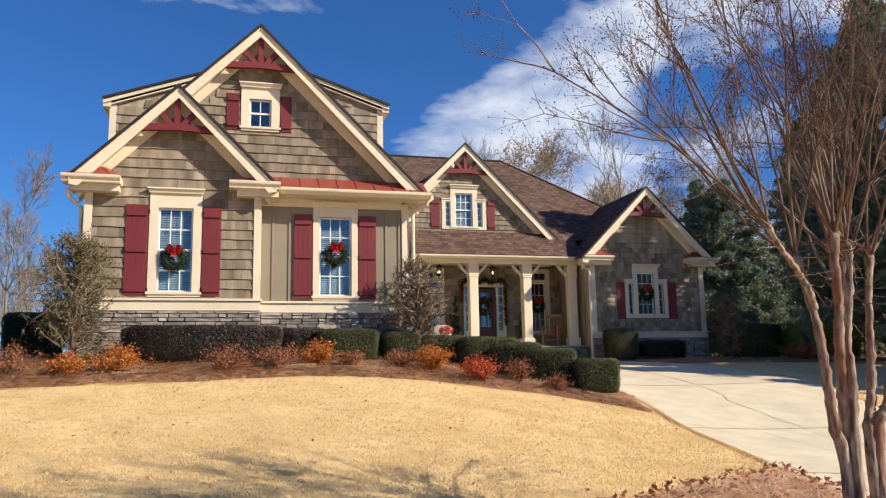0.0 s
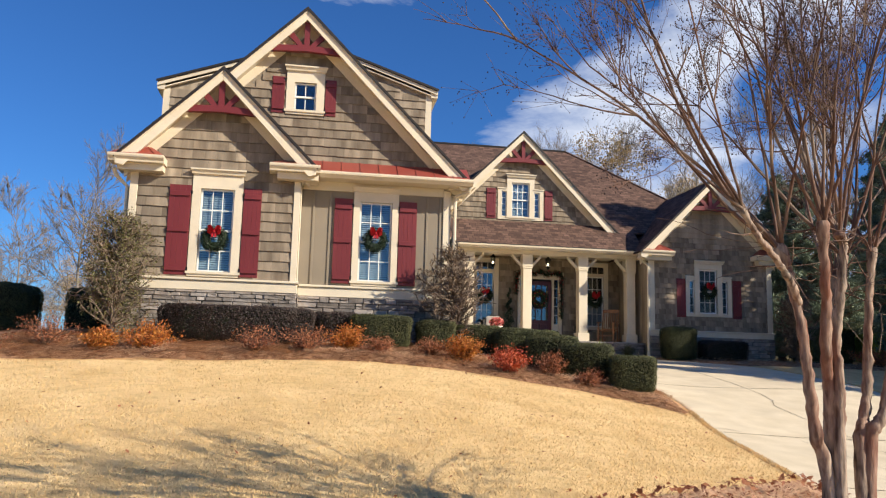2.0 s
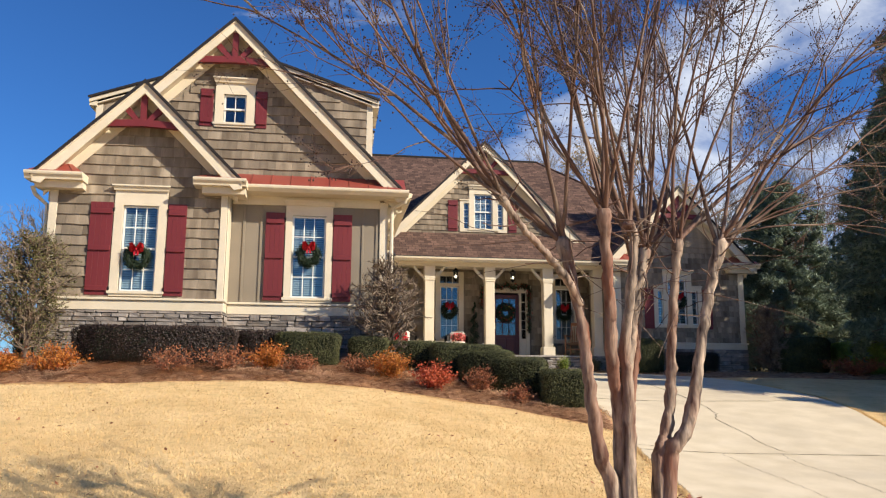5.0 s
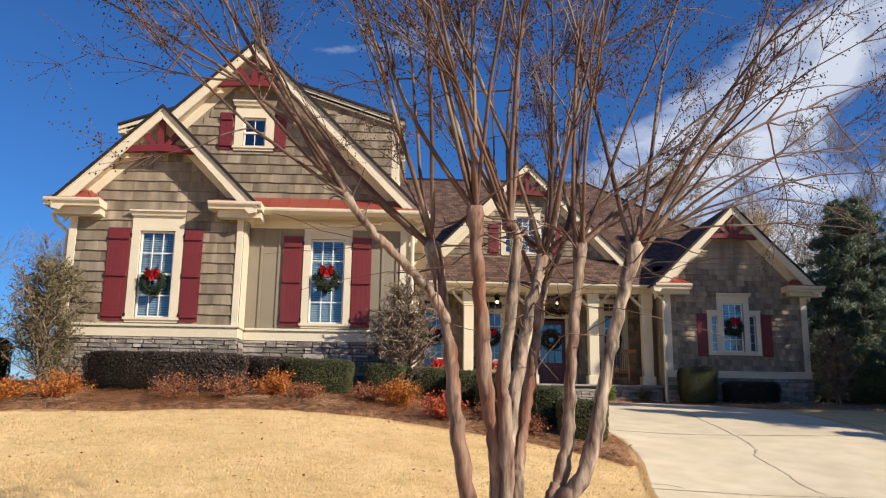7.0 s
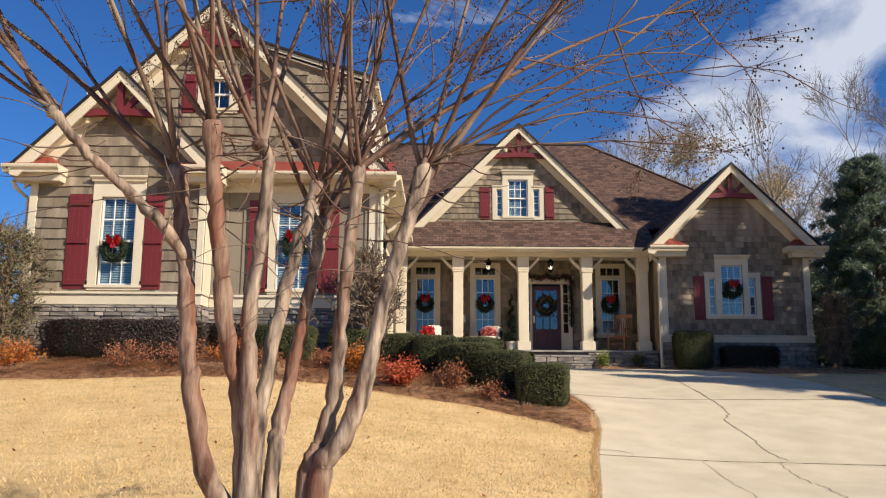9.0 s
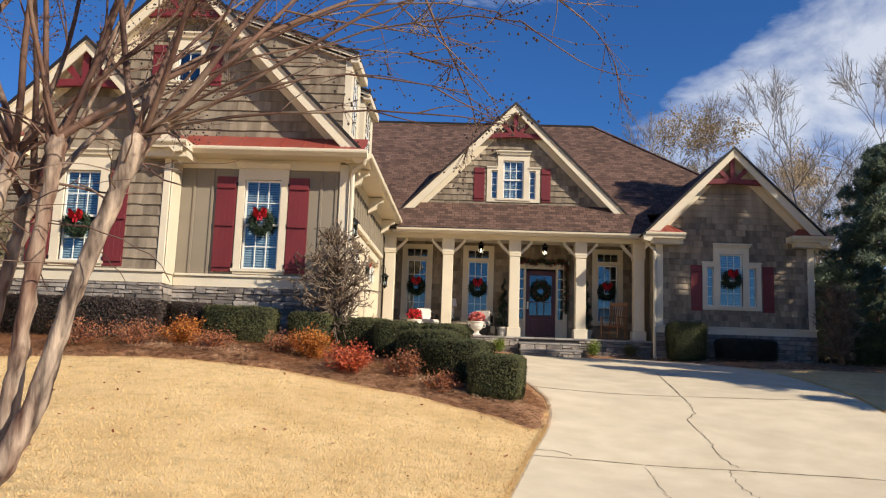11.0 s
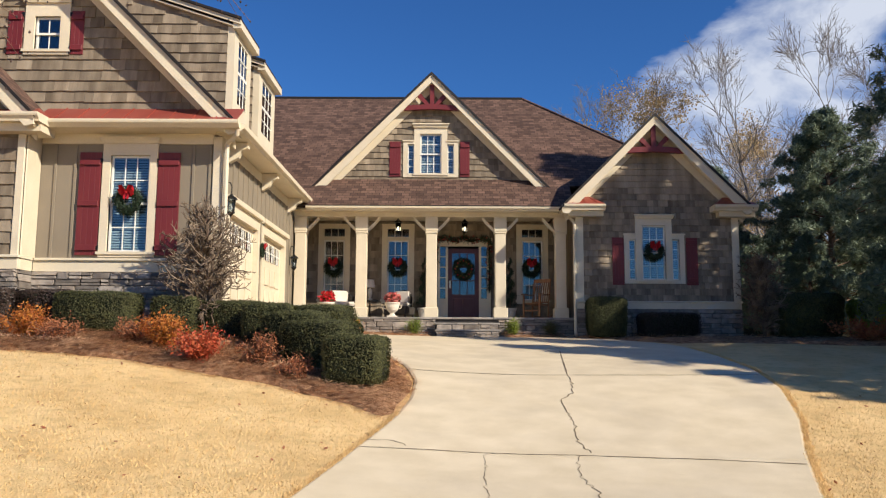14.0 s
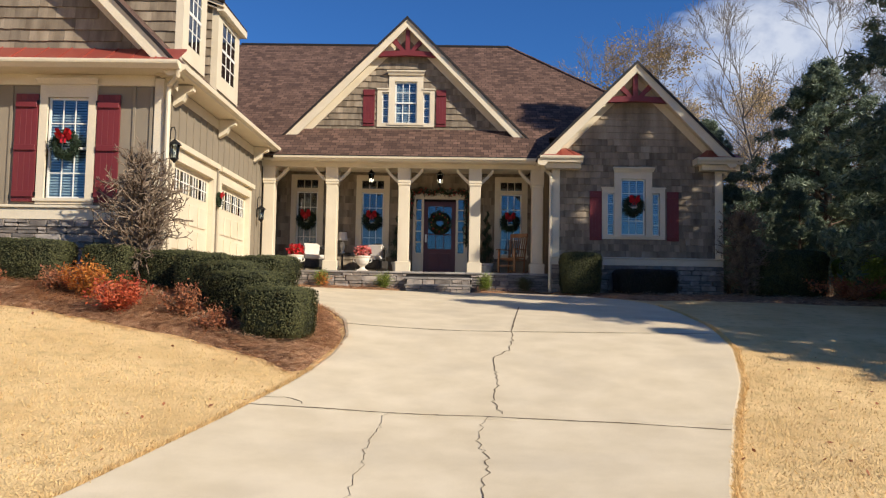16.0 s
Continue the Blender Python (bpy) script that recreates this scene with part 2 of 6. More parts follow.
STRAW = material("pine_straw", (0.21, 0.105, 0.055), (0.55, 0.34, 0.20), 9.0, 0.9, bump=0.9, fine=60, depth=0.03, stain=(0.12, 0.055, 0.03), stain_scale=7, stain_amount=0.7, spec=0.1)
NEEDLE = leaf_material("pine_needle_straw", (0.40, 0.20, 0.10), (0.88, 0.60, 0.37), 2.0, 0.8, 0.1)
BLADE = leaf_material("straw_grass_blade", (0.58, 0.39, 0.17), (0.84, 0.61, 0.30), 1.0, 0.8, 0.2)
BOX_LEAF = leaf_material("holly_leaf", (0.014, 0.018, 0.006), (0.11, 0.112, 0.04), 2.5, 0.72, 0.12)
# near-black green: the shade deep among leaves and sprigs, put into the colour
BOX_CORE = material("inner_foliage_shade", (0.008, 0.012, 0.005), (0.016, 0.022, 0.009), 8, 0.95)
DARK_LEAF = leaf_material("plum_loropetalum_leaf", (0.012, 0.008, 0.007), (0.065, 0.042, 0.032), 2.5, 0.5, 0.12)
ORANGE_LEAF = leaf_material("orange_nandina_leaf", (0.36, 0.07, 0.025), (0.60, 0.27, 0.05), 2.2, 0.6, 0.35)
RUST_LEAF = leaf_material("rusty_azalea_leaf", (0.22, 0.06, 0.032), (0.46, 0.2, 0.09), 2.5, 0.6, 0.3)
CRIMSON_LEAF = leaf_material("crimson_azalea_leaf", (0.30, 0.022, 0.02), (0.58, 0.15, 0.055), 2.5, 0.6, 0.3)
LIME_LEAF = leaf_material("lime_shrub_leaf", (0.10, 0.15, 0.02), (0.24, 0.30, 0.05), 4, 0.5, 0.3)
WREATH_LEAF = leaf_material("fir_needle", (0.008, 0.018, 0.008), (0.03, 0.055, 0.025), 9, 0.6, 0.1)
BOW = material("scarlet_ribbon", (0.40, 0.010, 0.016), (0.5, 0.016, 0.024), 9, 0.45, bump=0.1)
# peeling bark patches, their contrast deepened to paint in the trunks' sunlit and shaded sides
BARK = material("crape_myrtle_bark", (0.045, 0.027, 0.02), (0.47, 0.36, 0.265), 19, 0.75, bump=0.5, fine=40, depth=0.006, stretch=(1.5, 1.5, 0.3), stain=(0.20, 0.07, 0.036), stain_scale=2.6, stain_amount=1.0)
TWIG = material("red_brown_twig", (0.075, 0.037, 0.026), (0.18, 0.10, 0.068), 3, 0.75, bump=0.2, stain=(0.34, 0.27, 0.2), stain_scale=3.5, stain_amount=0.7)
POD = material("dry_seed_pod", (0.03, 0.02, 0.018), (0.07, 0.045, 0.04), 9, 0.85)
GREYBARK = material("grey_winter_bark", (0.13, 0.112, 0.095), (0.26, 0.23, 0.20), 2, 0.9, bump=0.5)
BROWNBARK = material("brown_branch", (0.075, 0.05, 0.035), (0.17, 0.115, 0.08), 4, 0.85, bump=0.4)
PINE_LEAF = leaf_material("evergreen_needle", (0.04, 0.07, 0.045), (0.26, 0.315, 0.21), 0.9, 0.6, 0.15)
FALL_LEAF = leaf_material("last_autumn_leaf", (0.42, 0.30, 0.15), (0.60, 0.45, 0.22), 0.5, 0.7, 0.3)
OLIVE_LEAF = leaf_material("olive_shrub_leaf", (0.06, 0.065, 0.02), (0.20, 0.18, 0.06), 3, 0.6, 0.2)
URN = material("pale_stone_urn", (0.62, 0.57, 0.48), (0.74, 0.69, 0.6), 6, 0.8, bump=0.3)
ROCKER = material("oiled_oak", (0.22, 0.09, 0.036), (0.32, 0.15, 0.065), 4, 0.5, bump=0.2, stretch=(6, 6, 1))
WICKER = material("black_wicker", (0.02, 0.018, 0.016), (0.05, 0.042, 0.036), 30, 0.7, bump=0.8, fine=90)
CUSHION = material("cream_cushion", (0.62, 0.56, 0.5), (0.7, 0.65, 0.58), 4, 0.95, bump=0.2)
FLAG = material("flagstone", (0.2, 0.185, 0.17), (0.32, 0.29, 0.26), 3, 0.8, bump=0.5, rnd=0.4)
BULB = lamp_material("lit_bulb", (1.0, 0.78, 0.5), 4.0)
UNDER_LEAF = leaf_material("wood_edge_leaf", (0.02, 0.022, 0.012), (0.10, 0.085, 0.045), 0.6, 0.8, 0.1)


# ---- mesh tools ----
class Acc:
    """Collects boxes, prisms, tubes and leaves into one mesh."""

    def __init__(self):
        self.v, self.f = [], []

    def add(self, verts, faces):
        k = len(self.v)
        self.v.extend(verts)
        self.f.extend([tuple(i + k for i in f) for f in faces])
        return self

    def box(self, x0, x1, y0, y1, z0, z1):
        v = [(x, y, z) for z in (z0, z1) for y in (y0, y1) for x in (x0, x1)]
        return self.add(v, [(0, 2, 3, 1), (4, 5, 7, 6), (0, 1, 5, 4), (2, 6, 7, 3), (0, 4, 6, 2), (1, 3, 7, 5)])

    def prism(self, pts, y0, y1):
        """A polygon of (x, z) pushed from y0 to y1."""
        n = len(pts)
        v = [(x, y0, z) for x, z in pts] + [(x, y1, z) for x, z in pts]
        f = [tuple(range(n)), tuple(range(2 * n - 1, n - 1, -1))]
        f += [(i, i + n, (i + 1) % n + n, (i + 1) % n) for i in range(n)]
        return self.add(v, f)

    def prism_x(self, pts, x0, x1):
        n = len(pts)
        v = [(x0, y, z) for y, z in pts] + [(x1, y, z) for y, z in pts]
        f = [tuple(range(n)), tuple(range(2 * n - 1, n - 1, -1))]
        f += [(i, i + n, (i + 1) % n + n, (i + 1) % n) for i in range(n)]
        return self.add(v, f)

    def tube(self, pts, radii, sides=6, cap=True):
        """A tapering tube along points."""
        pts = [Vector(p) for p in pts]
        k = len(self.v)
        n = len(pts)
        side = None
        for i, p in enumerate(pts):
            d = (pts[min(i + 1, n - 1)] - pts[max(i - 1, 0)])
            d = d.normalized() if d.length > 1e-9 else Vector((0, 0, 1))
            if side is None:
                side = d.cross(Vector((0.3, 0.9, 0.2))).normalized()
            side = (side - d * side.dot(d)).normalized()
            other = d.cross(side)
            r = radii[i] if hasattr(radii, "__len__") else radii
            for s in range(sides):
                a = 2 * math.pi * s / sides
                self.v.append(tuple(p + (side * math.cos(a) + other * math.sin(a)) * r))
        for i in range(n - 1):
            for s in range(sides):
                t = (s + 1) % sides
                self.f.append((k + i * sides + s, k + i * sides + t, k + (i + 1) * sides + t, k + (i + 1) * sides + s))
        if cap:
            self.f.append(tuple(k + s for s in range(sides - 1, -1, -1)))
            self.f.append(tuple(k + (n - 1) * sides + s for s in range(sides)))
        return self

    def lathe(self, profile, centre, sides=20):
        """A turned body from (radius, height) pairs."""
        k, n = len(self.v), len(profile)
        cx, cy, cz = centre
        for r, h in profile:
            for s in range(sides):
                a = 2 * math.pi * s / sides
                self.v.append((cx + r * math.cos(a), cy + r * math.sin(a), cz + h))
        for i in range(n - 1):
            for s in range(sides):
                t = (s + 1) % sides
                self.f.append((k + i * sides + s, k + i * sides + t, k + (i + 1) * sides + t, k + (i + 1) * sides + s))
        self.f.append(tuple(k + s for s in range(sides - 1, -1, -1)))
        self.f.append(tuple(k + (n - 1) * sides + s for s in range(sides)))
        return self

    def leaves(self, places, normals, size, rng, ratio=0.5, tilt=0.7):
        """Pointed leaves (two triangles each) at places, turned roughly along normals."""
        n = len(places)
        places = np.asarray(places, float)
        d = np.asarray(normals, float) + rng.normal(0, tilt, (n, 3))
        d /= np.linalg.norm(d, axis=1)[:, None] + 1e-9
        u = np.cross(d, rng.normal(0, 1, (n, 3)))
        u /= np.linalg.norm(u, axis=1)[:, None] + 1e-9
        w = np.cross(d, u)
        s = (size * rng.uniform(0.6, 1.3, n))[:, None]
        q = np.stack([places - u * s * 0.5, places + w * s * ratio * 0.5, places + u * s * 0.5, places - w * s * ratio * 0.5], 1).reshape(-1, 3)
        k = len(self.v)
        self.v.extend(map(tuple, q))
        self.f.extend([(k + 4 * i, k + 4 * i + 1, k + 4 * i + 2, k + 4 * i + 3) for i in range(n)])
        return self

    def mesh(self, name, mat, smooth=False):
        me = bpy.data.meshes.new(name)
        me.from_pydata(self.v, [], self.f)
        me.materials.append(mat)
        if smooth:
            me.polygons.foreach_set("use_smooth", [True] * len(me.polygons))
        me.update()
        return me


def part(name, acc, mat, parent=None, label="", smooth=False, m=None):
    """One mesh object, under a thing or a part."""
    ob = new(name, acc.mesh(name, mat, smooth))
    if parent is not None:
        ob.parent = parent
    if m is not None:
        ob.matrix_basis = m
    return tagged(ob, label) if label else ob


def piece(name, me, parent, m):
    ob = new(name, me)
    ob.parent = parent
    ob.matrix_basis = m
    return ob


def soften(ob, width=0.008, segments=1):
    bm = bmesh.new()
    bm.from_mesh(ob.data)
    bmesh.ops.recalc_face_normals(bm, faces=bm.faces)
    bmesh.ops.bevel(bm, geom=[e for e in bm.edges if len(e.link_faces) == 2 and e.calc_face_angle(0) > 0.6], offset=width, segments=segments, affect="EDGES", clamp_overlap=True)
    bm.to_mesh(ob.data)
    bm.free()
    return ob


def smoothstep(a, b, x):
    t = min(1.0, max(0.0, (x - a) / (b - a)))
    return t * t * (3 - 2 * t)


# ---- ground ----
LAWN_Y, LAWN_Z = (-60, -17, -12, -8.5, -5.4, -1.8, 0, 3, 40), (-2.3, -1.95, -1.75, -1.35, -0.88, -0.27, 0.0, 0.05, 0.3)
DRIVE_Y, DRIVE_Z = (-60, -17, -13, -8.5, -5.15, -1.44, 3, 7, 40), (-2.3, -1.95, -1.9, -1.75, -1.43, -0.71, -0.25, -0.03, 0.6)


def bend(y, ys, zs):
    """A soft polyline: the mean of three samples."""
    return sum(float(np.interp(y + d, ys, zs)) for d in (-0.7, 0.0, 0.7)) / 3


def ground_z(x, y):
    s = smoothstep(3, 10.8, x)
    z = (1 - s) * bend(y, LAWN_Y, LAWN_Z) + s * bend(y, DRIVE_Y, DRIVE_Z)
    if x < -3:
        z -= min(0.9, 0.09 * (-3 - x))
    return z


def drive_left(y):
    return float(np.interp(y, (-16, -9, -8, -6.8, -5.4, -4.1, -3.2, -2.2, -1.2, -0.4, 0.6, 2.2, 4.1, 6.3), (6.3, 7.65, 7.95, 8.18, 8.44, 8.74, 8.88, 8.9, 8.72, 8.4, 7.95, 7.2, 5.9, 5.25)))


def drive_right(y):
    return float(np.interp(y, (-16, -9, -7.3, -5.2, -3.8, -2.3, -0.5, 1.2, 2.6, 4.2, 5.6, 6.3), (11.4, 11.9, 12.35, 13.1, 13.66, 14.08, 14.3, 14.35, 14.25, 13.9, 13.2, 12.6)))


def build_ground():
    xs = sorted(set([-400, -200, -100, -60, -35] + [round(-22 + 0.5 * i, 2) for i in range(117)] + [50, 75, 120, 220, 400]))
    ys = sorted(set([-300, -120, -60, -35] + [round(-24 + 0.5 * i, 2) for i in range(105)] + [40, 60, 100, 200, 420]))
    a = Acc()
    for y in ys:
        for x in xs:
            z = ground_z(x, y)
            if drive_left(y) + 0.65 < x < drive_right(y) - 0.65 and -15.5 < y < 5.8:
                z -= 0.05
            if -24 < x < 30 and -20 < y < 26:
                z += 0.015 * noise.noise(Vector((x * 0.8, y * 0.8, 0)))
            a.v.append((x, y, z))
    nx = len(xs)
    a.f = [(j * nx + i, j * nx + i + 1, (j + 1) * nx + i + 1, (j + 1) * nx + i) for j in range(len(ys) - 1) for i in range(nx - 1)]
    return tagged(part("ground", a, LAWN, smooth=True), "tan dormant winter lawn sloping down from the house", "lawn", kind="structure")


ground = build_ground()


def build_drive():
    base = new("driveway")
    tagged(base, "pale concrete driveway with joints and a long crack", "driveway", kind="structure")
    cuts_y = [-16, -12.3, -8.8, -5.38, -1.45, 2.2, 6.3]
    for j in range(len(cuts_y) - 1):
        y0, y1 = cuts_y[j] + 0.006, cuts_y[j + 1] - 0.006
        for k in range(1):
            a, ny, nx = Acc(), max(12, int((y1 - y0) * 4)), 22
            for iy in range(ny + 1):
                y = y0 + (y1 - y0) * iy / ny
                xl, xr = drive_left(y), drive_right(y)
                p, q = xl, xr
                for ix in range(nx + 1):
                    x = p + (q - p) * (0.0 if ix == 0 else 1.0 if ix == nx else 0.008 + 0.984 * (ix - 1) / (nx - 2))
                    a.v.append((x, y, ground_z(x, y) + 0.024 - (0.014 if ix in (0, nx) else 0)))
            n1 = nx + 1
            a.f = [(r * n1 + c, r * n1 + c + 1, (r + 1) * n1 + c + 1, (r + 1) * n1 + c) for r in range(ny) for c in range(nx)]
            top = len(a.v)
            rim = [c for c in range(n1)] + [r * n1 + nx for r in range(1, ny + 1)] + [ny * n1 + c for c in range(nx - 1, -1, -1)] + [r * n1 for r in range(ny - 1, 0, -1)]
            a.v.extend([(a.v[i][0], a.v[i][1], a.v[i][2] - 0.1) for i in rim])
            a.f.extend([(rim[i], top + i, top + (i + 1) % len(rim), rim[(i + 1) % len(rim)]) for i in range(len(rim))])
            part("slab", a, CONCRETE, base)
    # bed of dark soil that shows in the joints
    a = Acc()
    for iy in range(46):
        y = -16 + 22.3 * iy / 45
        for ix in range(9):
            x = drive_left(y) - 0.006 + (drive_right(y) - drive_left(y) + 0.012) * ix / 8
            a.v.append((x, y, ground_z(x, y) + 0.003))
    a.f = [(r * 9 + c, r * 9 + c + 1, (r + 1) * 9 + c + 1, (r + 1) * 9 + c) for r in range(45) for c in range(8)]
    part("joint_soil", a, JOINT, base)
    rng = random.Random(4)

    def crack(pts, width, name="crack", jitter=1.0):
        a = Acc()
        line = []
        for (x0, y0), (x1, y1) in zip(pts, pts[1:]):
            n = max(2, int(math.hypot(x1 - x0, y1 - y0) / 0.07))
            for i in range(n):
                t = i / n
                line.append((x0 + (x1 - x0) * t + rng.gauss(0, 0.016) * jitter, y0 + (y1 - y0) * t + rng.gauss(0, 0.012) * jitter))
        for i, (x, y) in enumerate(line):
            px, py = line[max(i - 1, 0)]
            qx, qy = line[min(i + 1, len(line) - 1)]
            d = Vector((qy - py, px - qx, 0))
            d = d.normalized() if d.length > 0 else Vector((1, 0, 0))
            w = width * rng.uniform(0.45, 1.25)
            for s in (-1, 1):
                a.v.append((x + d.x * w * s, y + d.y * w * s, ground_z(x + d.x * w * s, y + d.y * w * s) + 0.0275))
        a.f = [(2 * i, 2 * i + 1, 2 * i + 3, 2 * i + 2) for i in range(len(line) - 1)]
        part(name, a, JOINT, base)

    crack([(11.53, 1.73), (11.36, 0.2), (11.18, -1.47)], 0.013, "joint", 0.1)
    crack([(11.18, -1.47), (11.14, -2.16), (11.08, -2.56), (10.86, -3.0), (10.84, -3.4), (10.87, -3.8), (10.83, -4.32), (10.78, -4.63), (10.86, -5.26)], 0.0075)
    crack([(10.68, -5.3), (10.6, -6.0), (10.67, -6.6), (10.59, -7.25), (10.62, -8.8)], 0.0042)
    crack([(9.74, -5.3), (9.7, -6.1), (9.7, -6.85), (9.69, -7.4), (9.6, -8.6)], 0.0032)
    crack([(8.5, -5.16), (8.7, -5.1), (8.85, -5.15), (8.98, -5.33)], 0.009)
    # sawn joints across the drive, wide with dirt
    for pts in ([(8.46, -5.46), (9.11, -5.35), (10.65, -5.28), (12.0, -5.42), (13.0, -5.58)], [(8.74, -1.5), (11.2, -1.47), (14.2, -1.35)], [(7.7, -8.8), (11.9, -8.8)]):
        crack(pts, 0.013, "joint", 0.25)


build_drive()

# ---- pine straw beds ----
BED_FRONT = ((-9, -3.6), (-5, -3.35), (-2.6, -3.2), (-1.0, -2.88), (0.8, -2.7), (2.7, -2.4), (4.0, -2.55), (5.2, -2.78), (6.85, -3.22), (8.2, -3.8), (8.55, -4.15), (8.76, -4.05))


def bed_front(x):
    return float(np.interp(x, [p[0] for p in BED_FRONT], [p[1] for p in BED_FRONT]))


def build_bed(name, label, inside, x0, x1, y0, y1, step, count, seed):
    """A low mound of straw over the ground, with loose needles on it."""
    rng = np.random.default_rng(seed)
    a = Acc()
    xs, ys = np.arange(x0, x1 + step, step), np.arange(y0, y1 + step, step)
    keep = {}
    for j, y in enumerate(ys):
        for i, x in enumerate(xs):
            d = inside(x, y)
            keep[i, j] = len(a.v)
            h = 0.10 * smoothstep(-0.1, 0.35, d) - 0.03 + 0.035 * noise.noise(Vector((x * 2.3, y * 2.3, 3)))
            a.v.append((float(x), float(y), ground_z(x, y) + (h if d > -0.12 else -0.1)))
    for j in range(len(ys) - 1):
        for i in range(len(xs) - 1):
            if max(inside(xs[i], ys[j]), inside(xs[i + 1], ys[j + 1])) > -0.25:
                a.f.append((keep[i, j], keep[i + 1, j], keep[i + 1, j + 1], keep[i, j + 1]))
    ob = tagged(part(name, a, STRAW, smooth=True), label, "flower bed", kind="structure")
    b = Acc()
    n = 0
    while n < count:
        x, y = rng.uniform(x0, x1), rng.uniform(y0, y1)
        d = inside(x, y)
        if d < -0.03 * rng.uniform(0, 4):
            continue
        n += 1
        z = ground_z(x, y) + 0.10 * smoothstep(-0.1, 0.35, d) - 0.02 + 0.035 * noise.noise(Vector((x * 2.3, y * 2.3, 3)))
        t, l, w = 3.0 * noise.noise(Vector((x * 0.9, y * 0.9, 8))) + rng.normal(0, 0.6), rng.uniform(0.12, 0.32), 0.01
        dx, dy, up = math.cos(t) * l / 2, math.sin(t) * l / 2, rng.uniform(-0.015, 0.05)
        k = len(b.v)
        z += rng.uniform(0.008, 0.045)
        b.v += [(x - dx - dy / l * w, y - dy + dx / l * w, z), (x - dx + dy / l * w, y - dy - dx / l * w, z), (x + dx, y + dy, z + up)]
        b.f.append((k, k + 1, k + 2))
    st = part("loose_straw", b, NEEDLE, ob)
    tagged(st, kind="stuff")
    return ob


def bed_inside(x, y):
    return min(y - bed_front(x), drive_left(y) - 0.02 - x + (0.0 if y < 0.3 else -0.1), x + 8.5, 1.2 - y if x < 5.0 else 3.2 - y)


build_bed("planting_bed", "brown pine straw bed with a curved edge", bed_inside, -8.5, 9.0, -4.4, 3.2, 0.14, 100000, 3)


def bed_right_inside(x, y):
    return min(6.9 - y, y - float(np.interp(x, (12.4, 13.4, 14.4, 16, 18, 24), (6.2, 5.3, 4.0, 4.3, 3.6, 3.2))), x - 12.45, 24 - x)


build_bed("side_planting_bed", "shaded pine straw bed along the gabled wing", bed_right_inside, 12.4, 24, 3, 7, 0.2, 7000, 5)


def bed_porch_inside(x, y):
    return min(7.15 - y, y - 6.45, x - 5.3, 12.6 - x) if not 8.95 < x < 10.85 else -1.0


build_bed("porch_planting_bed", "narrow straw bed along the stone porch base", bed_porch_inside, 5.2, 12.7, 6.3, 7.2, 0.12, 2500, 6)


def bed_tree_inside(x, y):
    return min((0.54 * (x - 6.13) - 9.56 - y) * 0.88, drive_left(y) - 0.05 - x, x - 4.2 + 0.25 * math.sin(y * 1.7), y + 14.2)


build_bed("tree_bed", "brown straw and leaf bed under the crape myrtle", bed_tree_inside, 3.8, 8.0, -14.3, -8.4, 0.14, 14000, 7)

# ---- house ----
house = new("house")
tagged(house, "craftsman house with taupe shingles, cream trim and red shutters", "house")

BAY_Y, MAIN_Y, BACK_Y, MID_Y, WING_Y = 0.05, 0.55, 9.3, 8.3, 6.8


def wall_with_holes(name, outline, holes, y, mat, thick=0.2):
    """A gable wall facing -y: rectangles between the holes, clipped by the outline's top."""
    xs = sorted({p for h in holes for p in h[:2]} | {outline[0], outline[1]})
    extra = []
    for x0, x1 in zip(xs, xs[1:]):
        n = max(1, int((x1 - x0) / 0.45))
        extra += [x0 + (x1 - x0) * i / n for i in range(n)]
    apex = outline[4]
    if apex is not None:
        extra.append(apex)
    xs = sorted(set(extra) | {xs[-1]})
    a = Acc()

    def top(x):
        return outline[3] if outline[4] is None else min(outline[3], outline[5] - abs(x - outline[4]))

    for x0, x1 in zip(xs, xs[1:]):
        if x1 - x0 < 1e-6:
            continue
        spans, z = [], outline[2]
        for h in sorted((h for h in holes if h[0] <= x0 + 1e-6 and h[1] >= x1 - 1e-6), key=lambda h: h[2]):
            spans.append((z, h[2]))
            z = h[3]
        for lo, hi in spans:
            a.box(x0, x1, y, y + thick, lo, hi)
        a.prism([(x0, z), (x1, z), (x1, max(top(x1), z + 0.001)), (x0, max(top(x0), z + 0.001))], y, y + thick)
    ob = part(name, a, mat, house)
    bm = bmesh.new()
    bm.from_mesh(ob.data)
    bmesh.ops.remove_doubles(bm, verts=bm.verts, dist=0.0005)
    bm.to_mesh(ob.data)
    bm.free()
    return ob


def roof_slab(name, pts, mat=ROOF, thick=0.05, parent=house):
    """A sloping slab from its corners, the first two along the eave; its own axes lie in the slope."""
    p = [Vector(q) for q in pts]
    ex = (p[1] - p[0]).normalized()
    nz = ex.cross(p[2] - p[1]).normalized()
    if nz.z < 0:
        nz = -nz
    ey = nz.cross(ex)
    m = Matrix((ex, ey, nz)).transposed().to_4x4()
    m.translation = p[0]
    inv = m.inverted()
    loc = [inv @ q for q in p]
    n = len(loc)
    a = Acc()
    a.v = [(q.x, q.y, 0) for q in loc] + [(q.x, q.y, -thick) for q in loc]
    a.f = [tuple(range(n)), tuple(range(2 * n - 1, n - 1, -1))] + [(i, i + n, (i + 1) % n + n, (i + 1) % n) for i in range(n)]
    return part(name, a, mat, parent, m=m)


